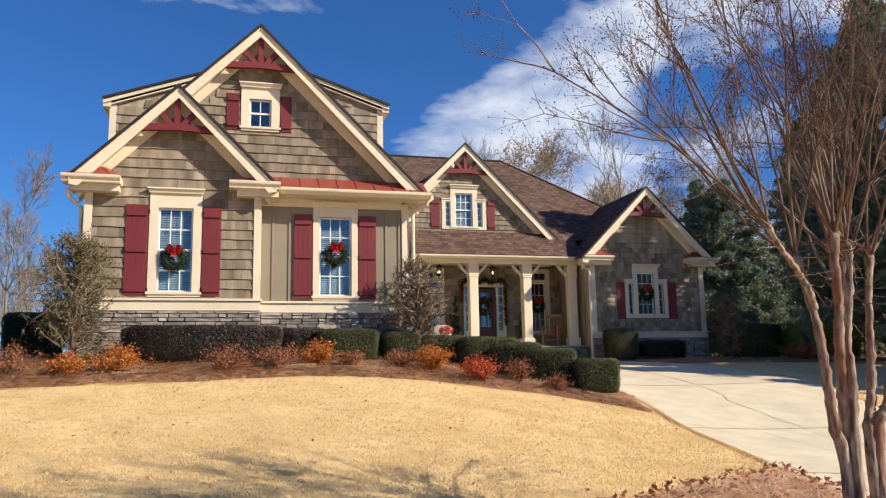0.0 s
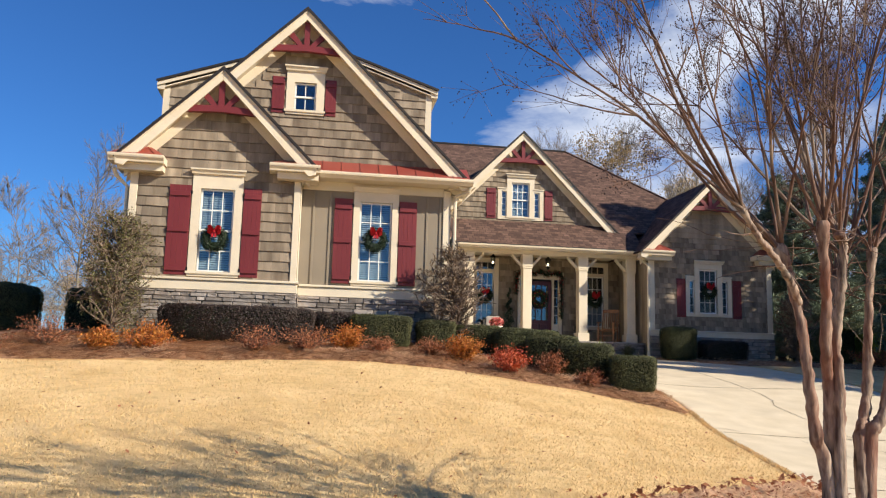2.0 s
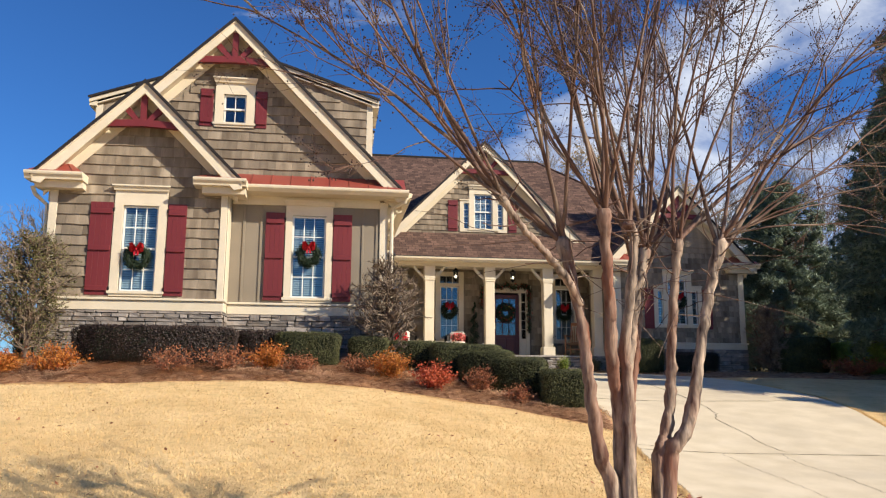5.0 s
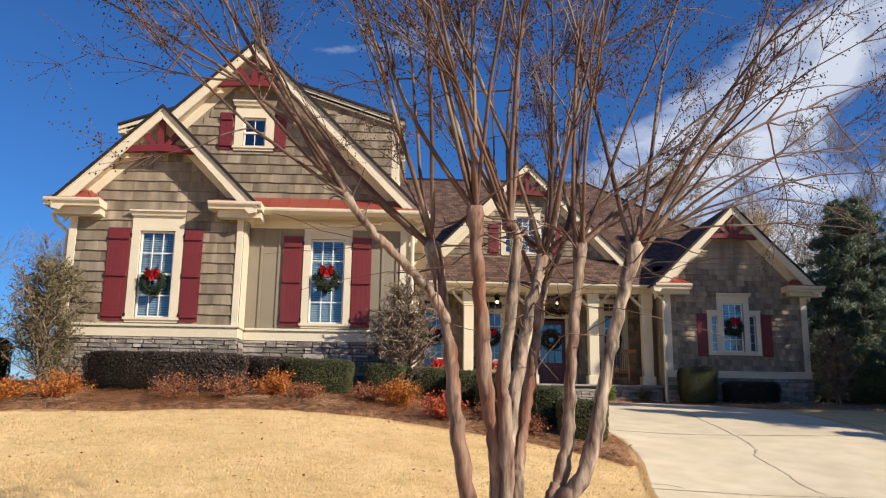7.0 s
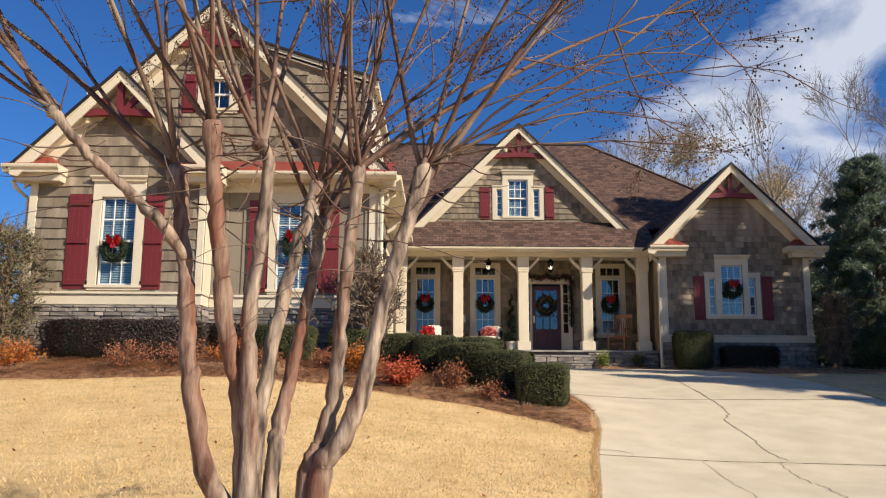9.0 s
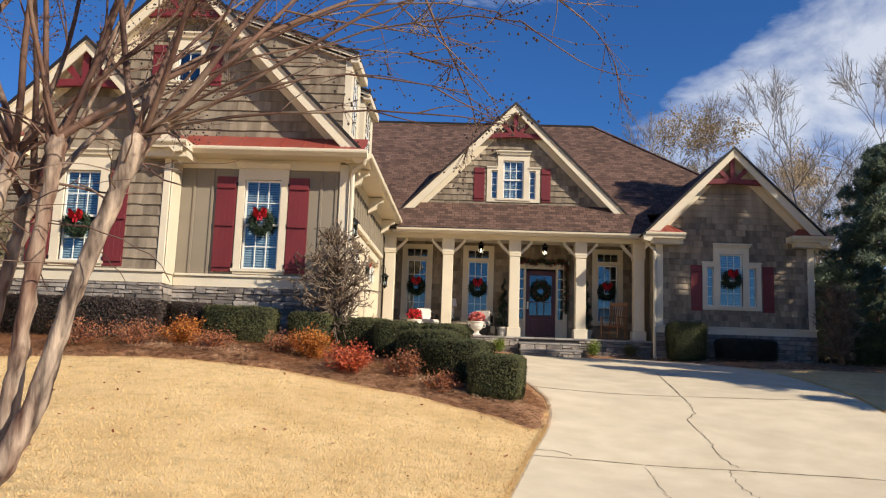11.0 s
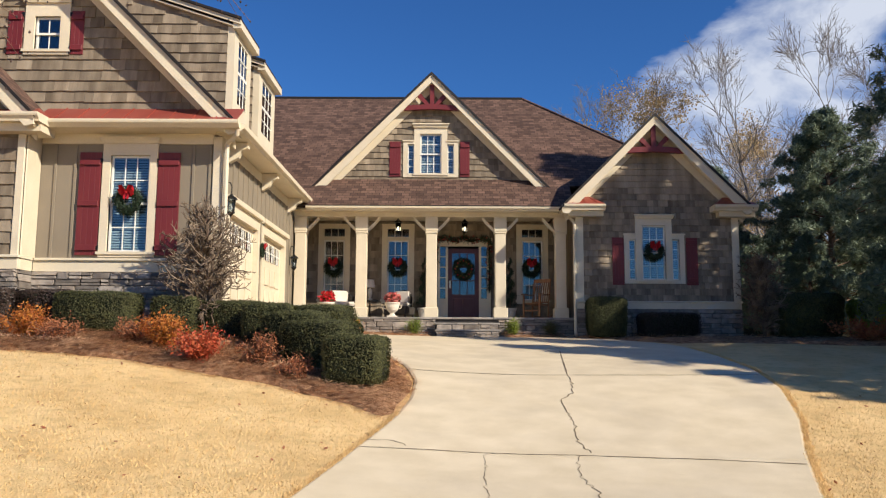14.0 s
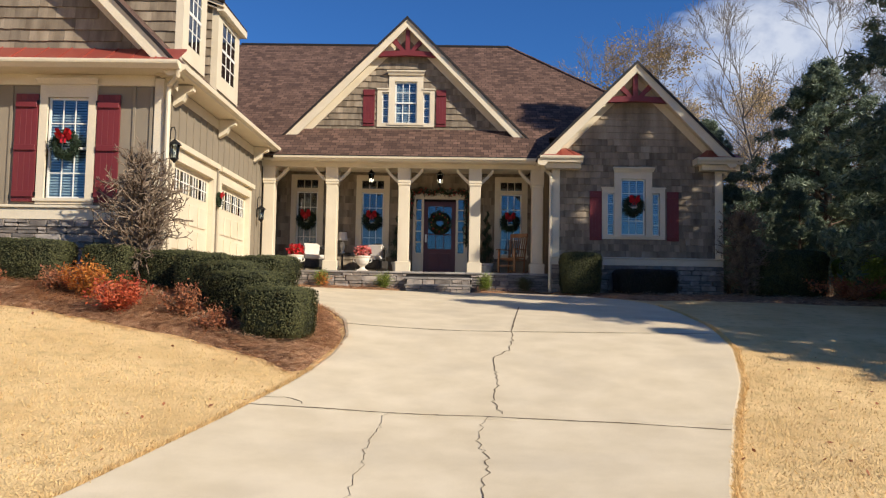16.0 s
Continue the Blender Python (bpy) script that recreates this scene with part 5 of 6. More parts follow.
def leafy_clump(x, y, w, h, seed, leaf, name, label, stems=26, per=40, size=0.04, cat="shrub", group="", z=None, twig=RUST_LEAF):
    """A loose low shrub: thin stems that spread from the base, with small leaves along them."""
    rng = np.random.default_rng(seed)
    base = ground_z(x, y) + 0.04 if z is None else z
    st, lv = Acc(), Acc()
    P, N = [], []
    for _ in range(stems):
        an, sp = rng.uniform(0, 6.28), rng.uniform(0.1, 1.0)
        tip = Vector((math.cos(an) * sp * w / 2, math.sin(an) * sp * w / 2, h * rng.uniform(0.65, 1.05) * (1 - 0.35 * sp * sp)))
        pts = [Vector((0, 0, 0)), tip * 0.45 + Vector((0, 0, h * 0.1)), tip]
        st.tube([tuple(p) for p in pts], [0.006, 0.004, 0.002], 3, False)
        for _ in range(per):
            t = rng.uniform(0.25, 1.05)
            p = pts[0].lerp(pts[2], t) + Vector(rng.normal(0, 0.045, 3))
            P.append(tuple(p))
            N.append((p.x, p.y, 0.6))
    lv.leaves(P, N, size, rng, 0.45, 0.9)
    ob = part(name, st, BROWNBARK, m=pose(x, y, base))
    tagged(ob, label, cat, group)
    part("foliage", lv, leaf, ob)
    return ob


FLOWERBED = [(-0.55, -2.05, 1.0, 0.5, ORANGE_LEAF), (-1.35, -2.2, 0.55, 0.36, ORANGE_LEAF), (1.3, -1.85, 1.0, 0.46, RUST_LEAF), (2.2, -1.7, 0.95, 0.48, RUST_LEAF),
             (2.98, -1.55, 0.75, 0.5, ORANGE_LEAF), (3.55, -1.75, 0.7, 0.34, RUST_LEAF), (5.15, -1.85, 0.8, 0.52, ORANGE_LEAF), (4.6, -1.55, 0.6, 0.36, RUST_LEAF),
             (5.9, -2.45, 0.8, 0.46, CRIMSON_LEAF), (6.75, -2.4, 0.6, 0.46, RUST_LEAF), (7.35, -2.9, 0.5, 0.3, RUST_LEAF), (-2.3, -1.95, 1.1, 0.55, RUST_LEAF), (-3.3, -2.5, 1.2, 0.5, RUST_LEAF), (-4.6, -2.6, 1.3, 0.5, RUST_LEAF)]
for i, (x, y, w, h, lf) in enumerate(FLOWERBED):
    leafy_clump(x, y, w * 1.18, h * 0.98, 100 + i, lf, "azalea", "bright orange autumn shrub in pine straw" if lf is ORANGE_LEAF else "crimson and orange autumn shrub in pine straw" if lf is CRIMSON_LEAF else "rusty red autumn shrub in pine straw", 48 if lf is not RUST_LEAF else 60, 60 if lf is not RUST_LEAF else 26, 0.05 if lf is not RUST_LEAF else 0.042, group="autumn shrubs")
for i, (x, h) in enumerate(((6.98, 0.42), (8.55, 0.4), (11.05, 0.42), (12.05, 0.4))):
    leafy_clump(x, 6.85, 0.46, h, 130 + i, LIME_LEAF if i < 3 else BOX_LEAF, "boxwood_ball", "small round bright green shrub by the porch base", 40, 60, 0.035, group="porch shrubs")
leafy_clump(6.2, -12.55, 0.7, 0.25, 150, RUST_LEAF, "azalea", "low rusty shrub beneath the crape myrtle", 26, 24, 0.04, group="autumn shrubs")
leafy_clump(19.0, 4.6, 2.2, 0.55, 151, RUST_LEAF, "azalea", "wide rusty shrub at the shaded wood edge", 60, 50, 0.06, group="autumn shrubs")
leafy_clump(7.05, 6.7, 0.3, 0.35, 152, ORANGE_LEAF, "azalea", "small orange shrub at the porch corner", 14, 24, 0.045, group="autumn shrubs")


# ---- woody plants ----
def twist(rng, d, amount):
    v = d + Vector(rng.normal(0, amount, 3))
    return v.normalized()


def limb(acc, rng, p, d, length, r0, r1, wander=0.12, lift=0.0, steps=6, sides=5):
    """One wandering branch; returns its points and directions."""
    pts, dirs = [Vector(p)], [Vector(d)]
    for i in range(steps):
        d = twist(rng, d, wander)
        d = (d + Vector((0, 0, lift))).normalized()
        pts.append(pts[-1] + d * (length / steps))
        dirs.append(d)
    acc.tube([tuple(q) for q in pts], [r0 + (r1 - r0) * i / steps for i in range(steps + 1)], sides, False)
    return pts, dirs


def bare_tree(name, height, spread, seed, label, leaves=None, depth=4, trunk_r=0.16, lean=0.35):
    """A leafless tree: a tapering trunk that forks again and again into fine twigs."""
    rng = np.random.default_rng(seed)
    tr, br = Acc(), Acc()
    tips = []
    pts, dirs = limb(tr, rng, (0, 0, -0.2), Vector((0, 0, 1)), height * 0.62, trunk_r, trunk_r * 0.35, 0.05, 0.06, 9, 8)

    def fork(p, d, length, r, level):
        q, dd = limb(br, rng, p, d, length, r, r * 0.45, 0.16, 0.035, 5, 4 if level > 1 else 5)
        if level == 0:
            tips.extend([tuple(v) for v in q[2:]])
            return
        for i in range(4 if level > 1 else 3):
            t = rng.integers(2, 6)
            o = twist(rng, dd[t], 0.55 * spread)
            fork(q[t], (o + dd[t] * 0.6).normalized(), length * rng.uniform(0.5, 0.72), max(r * 0.5, 0.009), level - 1)
        fork(q[-1], dd[-1], length * 0.66, r * 0.5, level - 1)

    for i in range(3, 10):
        for _ in range(2):
            an = rng.uniform(0, 6.28)
            o = Vector((math.cos(an) * spread, math.sin(an) * spread, rng.uniform(0.5, 1.1))).normalized()
            fork(pts[i], o, height * rng.uniform(0.16, 0.26) * (1.15 - 0.06 * i), trunk_r * 0.33, depth - 2)
    fork(pts[-1], dirs[-1], height * 0.22, trunk_r * 0.33, depth - 1)
    ob = part("trunk", tr, GREYBARK, smooth=True)
    ob.name = name
    tagged(ob, label, "tree", "bare trees")
    part("crown", br, GREYBARK, ob)
    if leaves:
        t = np.array(tips)
        t = np.repeat(t, 3, 0) + rng.normal(0, 0.25, (len(t) * 3, 3))
        t = t[rng.random(len(t)) < 0.4]
        part("foliage", Acc().leaves(t, np.ones_like(t), 0.13, rng, 0.7, 1.0), leaves, ob)
    return ob


def evergreen(name, height, width, seed, label, needles=26000, leaf=PINE_LEAF):
    """A feathery conifer: whorls of drooping boughs set with needle sprays, with gaps and a ragged outline."""
    rng = np.random.default_rng(seed)
    tr, br = Acc(), Acc()
    tr.tube([(0, 0, -0.3), (0.05, 0, height * 0.5), (0, 0.03, height * 0.97)], [0.2, 0.11, 0.02], 8)
    P, N = [], []
    boughs = int(height * 13)
    for b in range(boughs):
        f = (b + rng.uniform(0, 1)) / boughs
        z = height * (0.06 + 0.93 * f)
        an = b * 2.399 + rng.uniform(-0.4, 0.4)
        reach = width / 2 * (1 - f) ** 0.72 * rng.uniform(0.62, 1.12) + 0.15
        out = Vector((math.cos(an), math.sin(an), 0))
        up = 0.45 - 0.35 * (1 - f)
        pts = [Vector((0, 0, z)), out * reach * 0.5 + Vector((0, 0, z + reach * (0.1 + up * 0.3))), out * reach + Vector((0, 0, z + reach * (up * 0.4 - 0.02)))]
        br.tube([tuple(p) for p in pts], [0.03, 0.018, 0.006], 4, False)
        m = max(8, int(needles / boughs * (0.35 + 1.3 * (1 - f))))
        clumps = [(rng.uniform(0.35, 1.05), rng.normal(0, 0.16 * reach * 0.5 + 0.05, 3)) for _ in range(max(3, int(reach * 4.5)))]
        for _ in range(m):
            t, off = clumps[rng.integers(len(clumps))]
            c = pts[0].lerp(pts[1], min(1, t * 2)) if t < 0.5 else pts[1].lerp(pts[2], min(1.1, t * 2 - 1))
            q = c + Vector(off) * Vector((0.75, 0.75, 0.35)) + Vector(rng.normal(0, 0.085, 3))
            P.append(tuple(q))
            N.append((out.y * 0.5, -out.x * 0.5, 0.9))
    ob = part("trunk", tr, BROWNBARK)
    ob.name = name
    tagged(ob, label, "tree", "evergreens")
    part("bough", br, BROWNBARK, ob)
    part("foliage", Acc().leaves(P, N, 0.2, rng, 0.2, 0.7), leaf, ob)
    return ob


def place(ob, x, y, turn=0.0, scale=1.0, dz=0.0):
    ob.matrix_basis = pose(x, y, ground_z(x, y) + dz, 0, 0, turn) @ Matrix.Scale(scale, 4)
    return ob


def again(ob, x, y, turn=0.0, scale=1.0, dz=0.0):
    c = copy_thing(ob, Matrix())
    return place(c, x, y, turn, scale, dz)


fir = place(evergreen("evergreen_tree", 8.8, 8.4, 21, "tall feathery blue-green evergreen beside the house", 125000), 22.6, 13.5, 0, 0.9)
fir2 = place(evergreen("evergreen_tree", 11.5, 6.5, 22, "tall dark evergreen at the wood edge", 105000), 28.2, 14.8)
again(fir, 19.4, 15.8, 70, 0.72)
again(fir2, 24.6, 18.5, 140, 0.8)
again(fir2, 31.5, 18.0, 200, 1.15)
again(fir2, 33.5, 12.5, 90, 1.0)
again(fir, 20.2, 10.0, 250, 0.36)
# the row of evergreens along the side boundary that shades the gabled wing
again(fir2, 22.6, 5.8, 300, 0.95)
again(fir2, 21.5, 3.4, 10, 1.06)
again(fir2, 21.8, 1.4, 60, 0.9)
again(fir2, 21.2, -1.5, 80, 0.82)
again(fir2, 21.9, -4.3, 150, 0.7)
again(fir2, 21.6, -6.6, 220, 0.6)
again(fir2, 23.2, -5.0, 100, 0.74)
again(fir2, 22.4, -2.9, 190, 0.76)
again(fir2, 23.8, -6.3, 20, 0.62)
again(fir2, 21.4, -4.5, 260, 0.78)
# low growth under the trees
for k, (x, y, sc) in enumerate(((18.6, 19.5, 0.45), (21.2, 19.0, 0.5), (24.0, 21.5, 0.55), (27.5, 20.5, 0.6), (31.5, 20.0, 0.6), (29.5, 21.0, 0.6))):
    again(fir, x, y, 77 * k, sc)

oak = place(bare_tree("bare_tree", 15.0, 0.75, 31, "tall leafless hardwood behind the house", None, 5, 0.12), 25.6, 26)
again(oak, 30.0, 27, 90, 1.0)
again(oak, 33.5, 30, 200, 1.05)
again(oak, 21.5, 33, 130, 0.95)
gold = place(bare_tree("bare_tree", 14.0, 0.95, 33, "hardwood with the last gold leaves behind the house", FALL_LEAF, 5, 0.12), 18.0, 32)
again(gold, 15.0, 36, 100, 1.0)
again(gold, 26.5, 38, 210, 0.85)
again(gold, 9.5, 34, 40, 0.9)
again(oak, 13.0, 38, 260, 0.9)
again(oak, 22.5, 40, 20, 1.1)
again(gold, 30.5, 44, 300, 1.0)
again(oak, 38, 34, 80, 1.1)
elm = place(bare_tree("bare_tree", 8.0, 0.9, 35, "leafless young tree on the neighbouring ground", None, 5, 0.085), -11.2, 22)
again(elm, -6.2, 14, 120, 0.95)
again(elm, -14.5, 18, 40, 1.0)
again(elm, -17.5, 26, 200, 1.1)
again(elm, -9.5, 30, 260, 1.1)
for k, (x, y, sc) in enumerate(((20.3, 36, 0.85), (23.8, 34, 0.8), (28.0, 33, 0.95), (11.2, 41, 0.95), (16.6, 42, 1.0), (35.5, 36, 1.0), (6.5, 42, 0.9))):
    again((gold, oak)[k % 2], x, y, 50 * k, sc)
WOODS_RNG = random.Random(9)
for k in range(26):
    x = -60 + 150 * (k + WOODS_RNG.uniform(0, 0.8)) / 26
    y = WOODS_RNG.uniform(58, 85)
    again(WOODS_RNG.choice((oak, gold, oak)), x, y, WOODS_RNG.uniform(0, 360), WOODS_RNG.uniform(0.8, 1.1))


def undergrowth(x0, x1, y0, y1, high, count, seed):
    rng = np.random.default_rng(seed)
    P = np.stack([rng.uniform(x0, x1, count), rng.uniform(y0, y1, count), rng.uniform(0, 1, count) ** 1.6], 1)
    for q in P:
        q[2] = ground_z(q[0], q[1]) + q[2] * high * (0.65 + 0.6 * noise.noise(Vector((q[0] * 0.4, q[1] * 0.4, 1))))
    ob = part("undergrowth", Acc().leaves(P, np.tile((0, -1, 0.3), (count, 1)), 0.32, rng, 0.55, 0.8), UNDER_LEAF)
    tagged(ob, "dark tangled undergrowth along the edge of the woods", "undergrowth", kind="stuff")


undergrowth(16, 60, 24, 30, 2.6, 16000, 1)
undergrowth(-50, -3, 34, 40, 2.4, 12000, 2)


# ---- crape myrtle ----
def crape_myrtle():
    rng = np.random.default_rng(77)
    tw, pods = Acc(), Acc()
    gz = ground_z(5.8, -12.0)
    ob = new("crape_myrtle")
    tagged(ob, "bare crape myrtle with peeling tan trunks and seed pods", "tree")
    TRUNKS = [
        [(5.75, -12.0, gz - 0.1), (5.70, -12.01, -1.1), (5.60, -12.05, -0.81), (5.525, -12.1, -0.43), (5.505, -12.1, -0.19), (5.47, -12.08, 0.08), (5.40, -12.03, 0.44)],
        [(5.76, -12.0, gz - 0.1), (5.745, -12.0, -0.95), (5.72, -12.03, -0.55), (5.66, -12.1, -0.25), (5.64, -12.16, 0.05), (5.61, -12.2, 0.35), (5.60, -12.22, 0.58)],
        [(5.77, -12.03, gz - 0.1), (5.765, -12.05, -0.85), (5.76, -12.08, -0.5), (5.75, -12.08, -0.2), (5.79, -12.1, 0.12), (5.81, -12.12, 0.42), (5.77, -12.13, 0.52)],
        [(5.78, -11.98, gz - 0.1), (5.765, -11.96, -0.85), (5.80, -11.95, -0.45), (5.85, -11.93, -0.14), (5.91, -11.9, 0.14), (5.985, -11.88, 0.42)],
        [(5.82, -11.94, gz - 0.1), (5.835, -11.9, -0.85), (5.85, -11.86, -0.62), (5.90, -11.82, -0.33), (5.95, -11.8, -0.02), (5.99, -11.76, 0.28)],
        [(5.99, -11.96, gz - 0.1), (5.985, -11.96, -0.9), (6.045, -11.93, -0.7), (6.09, -11.92, -0.45), (6.105, -11.92, -0.2), (6.14, -11.93, 0.2), (6.165, -11.94, 0.47)],
        [(6.0, -11.98, gz - 0.1), (6.03, -11.98, -0.9), (6.13, -12.0, -0.7), (6.21, -11.98, -0.48), (6.28, -11.96, -0.15), (6.37, -11.93, 0.18), (6.46, -11.92, 0.48)],
        [(5.49, -12.09, 0.03), (5.38, -12.16, 0.18), (5.25, -12.22, 0.31), (5.11, -12.26, 0.44), (4.98, -12.3, 0.6)],
    ]
    radii = [(0.05, 0.027), (0.05, 0.028), (0.042, 0.025), (0.043, 0.024), (0.043, 0.024), (0.046, 0.024), (0.05, 0.029), (0.026, 0.018)]
    ends = []
    for pts, (r0, r1) in zip(TRUNKS, radii):
        V = [Vector(p) for p in pts]
        fine = []
        for i in range(len(V) - 1):
            a, b, c, d = V[max(i - 1, 0)], V[i], V[i + 1], V[min(i + 2, len(V) - 1)]
            for s in range(7):
                t = s / 7
                q = 0.5 * ((2 * b) + (c - a) * t + (2 * a - 5 * b + 4 * c - d) * t * t + (3 * b - a - 3 * c + d) * t ** 3)
                fine.append(q + Vector(rng.normal(0, 0.003, 3)))
        fine.append(V[-1])
        n = len(fine)
        rr = []
        for i in range(n):
            t = i / (n - 1)
            r = r1 + (r0 - r1) * (1 - t) ** 1.4
            knuckle = 0.55 * smoothstep(0.86, 0.97, t) - 0.35 * smoothstep(0.975, 1.0, t)
            rr.append(r * (1 + 0.07 * rng.normal() + knuckle))
        stem = Acc().tube([tuple(p) for p in fine], rr, 12)
        # ridges and flakes of the peeling bark
        stem.v = [tuple(Vector(v) + Vector(rng.normal(0, 0.0022, 3))) for v in stem.v]
        part("trunk", stem, BARK, ob, smooth=True)
        ends.append((V[-1], (V[-1] - V[-2]).normalized(), r1, fine))
    centre = Vector((5.82, -12.02, 0.4))
    tips = []

    def shoot(p, d, length, r, lvl, droop):
        """A long arching shoot, bare below, with side twigs and seed heads towards its end."""
        steps = 12 if lvl > 1 else 8
        q, dd = [Vector(p)], [d]
        for i in range(steps):
            d = twist(rng, d, 0.05 if lvl > 1 else 0.1)
            t = i / steps
            d = (d + Vector((0, 0, 0.05 - droop * t))).normalized()
            q.append(q[-1] + d * (length / steps))
            dd.append(d)
        tw.tube([tuple(v) for v in q], [r * (1 - 0.72 * (i / steps) ** 0.85) for i in range(steps + 1)], 6 if lvl > 1 else 4, False)
        if lvl > 0:
            first = 4 if lvl > 1 else 3
            for k in range(5 if lvl > 1 else 4):
                t = int(rng.integers(first, steps + 1))
                side = (dd[t] + Vector(rng.normal(0, 0.42, 3))).normalized()
                shoot(q[t], side, length * rng.uniform(0.22, 0.46), max(r * 0.42, 0.0022), lvl - 1, 0.1)
        tips.append((q[-1], dd[-1], lvl))

    for k, (p, d, r, fine) in enumerate(ends):
        count = 6 if k < 7 else 5
        for j in range(count):
            an = 6.28 * (j + rng.uniform(0, 0.7)) / count
            o = Vector((math.cos(an), math.sin(an) * 0.9, 0))
            away = Vector((p.x - centre.x, p.y - centre.y, 0))
            spread = rng.uniform(0.15, 1.2)
            dirn = (d * 0.55 + o * spread + away * 0.9 + Vector((0, 0, 0.55))).normalized()
            start = p.lerp(fine[-3], rng.uniform(0, 1)) + Vector(rng.normal(0, 0.01, 3))
            shoot(start, dirn, rng.uniform(1.5, 2.4), rng.uniform(0.009, 0.017), 2, 0.06 + 0.06 * spread)
        # short spurs and stubs round the knuckle
        for j in range(9):
            o = Vector(rng.normal(0, 1, 3)).normalized()
            limb(tw, rng, fine[-1 - int(rng.integers(0, 7))], (o + Vector((0, 0, 0.3))).normalized(), rng.uniform(0.08, 0.4), 0.0055, 0.0022, 0.16, 0.05, 5, 4)
    # long outer shoots that arch over the drive and hang at their ends
    for j in range(7):
        p, d, r, fine = ends[6 if j < 5 else 5]
        an = radians(-38 + 12 * j)
        o = Vector((math.cos(an), math.sin(an), rng.uniform(0.15, 0.75))).normalized()
        shoot(p, o, rng.uniform(1.1, 1.65), rng.uniform(0.006, 0.009), 1, rng.uniform(0.2, 0.34))
    # fine dead twigs that hang below the knuckles
    for j in range(26):
        p, d, r, fine = ends[int(rng.integers(0, len(ends)))]
        o = Vector((rng.normal(), rng.normal(), rng.uniform(-0.2, 0.35))).normalized()
        limb(tw, rng, fine[-1 - int(rng.integers(0, 12))], o, rng.uniform(0.3, 0.9), 0.003, 0.0014, 0.14, -0.03, 8, 3)
    P = []
    for p, d, lvl in tips:
        if rng.random() < (0.55 if p.z < 0.8 else 0.35 if lvl else 0.5):
            continue
        n = int(rng.integers(14, 40))
        wide = rng.uniform(0.03, 0.07)
        for _ in range(n):
            c = p + d * rng.uniform(-0.14, 0.12) + Vector(rng.normal(0, wide, 3))
            P.append(c)
            if rng.random() < 0.35:
                tw.tube([tuple(p - d * 0.1), tuple(c)], [0.0016, 0.001], 3, False)
    for c in P:
        r = rng.uniform(0.0035, 0.0065)
        k = len(pods.v)
        pods.v += [(c.x + r, c.y, c.z), (c.x - r, c.y, c.z), (c.x, c.y + r, c.z), (c.x, c.y - r, c.z), (c.x, c.y, c.z + r * 1.2), (c.x, c.y, c.z - r * 1.2)]
        pods.f += [(k + i, k + j, k + l) for l in (4, 5) for i, j in ((0, 2), (2, 1), (1, 3), (3, 0))]
    part("crown", tw, TWIG, ob, "thin red-brown shoots", smooth=True)
    tagged(part("seed_head", pods, POD, ob, "dark dry seed pods"), kind="stuff")
    return ob


crape_myrtle()


def pollard(name, x, y, height, width, seed, label, leaves=0):
    """A clipped bare shrub: a short trunk with many stubby upturned branches."""
    rng = np.random.default_rng(seed)
    tr, br = Acc(), Acc()
    z0 = ground_z(x, y)
    limb(tr, rng, (0, 0, -0.1), Vector((0.03, 0, 1)), height * 0.9, 0.055, 0.02, 0.06, 0.1, 8, 7)
    limb(tr, rng, (0.03, 0.02, -0.1), Vector((0.16, 0.05, 1)), height * 0.75, 0.04, 0.016, 0.08, 0.1, 8, 6)
    P = []
    for i in range(165):
        f = rng.uniform(0.1, 0.97)
        an = rng.uniform(0, 6.28)
        reach = width / 2 * (0.55 + 0.75 * math.sin(math.pi * min(1, f * 1.05)) ** 0.6) * rng.uniform(0.5, 1.0)
        d = Vector((math.cos(an), math.sin(an), rng.uniform(0.2, 0.7))).normalized()
        p = Vector((0.02 * f, 0, height * f * 0.86))
        q, dd = limb(br, rng, p, d, reach, 0.019, 0.009, 0.24, 0.05, 6, 4)
        for _ in range(6):
            t = int(rng.integers(2, 7))
            o = twist(rng, dd[t], 0.6)
            q2, d2 = limb(br, rng, q[t], o, rng.uniform(0.1, 0.26), 0.0095, 0.006, 0.3, 0.07, 3, 3)
            P += [tuple(v) for v in q2[1:]]
            for _ in range(2):
                limb(br, rng, q2[2], twist(rng, d2[2], 0.6), rng.uniform(0.05, 0.11), 0.006, 0.0045, 0.2, 0.1, 2, 3)
    ob = part(name, tr, BROWNBARK, m=pose(x, y, z0), smooth=True)
    tagged(ob, label, "shrub", "clipped bare shrubs")
    part("crown", br, TWIGGREY, ob)
    if leaves:
        Q = np.array(P)[rng.integers(0, len(P), leaves)] + rng.normal(0, 0.06, (leaves, 3))
        part("foliage", Acc().leaves(Q, Q * np.array((1, 1, 0)), 0.045, rng, 0.5, 0.9), OLIVE_LEAF, ob)
    return ob


TWIGGREY = material("grey_brown_twig", (0.10, 0.07, 0.048), (0.27, 0.205, 0.145), 5, 0.85, bump=0.3)
pollard("bare_shrub", -1.55, -0.6, 2.75, 1.5, 51, "clipped bare brown shrub with a few olive leaves", 9000)
pollard("bare_shrub", 5.22, -0.2, 2.45, 1.35, 52, "clipped bare brown shrub against the house corner", 0)
pollard("bare_shrub", 17.15, 5.9, 2.3, 1.1, 53, "clipped bare brown shrub at the wing corner", 0)

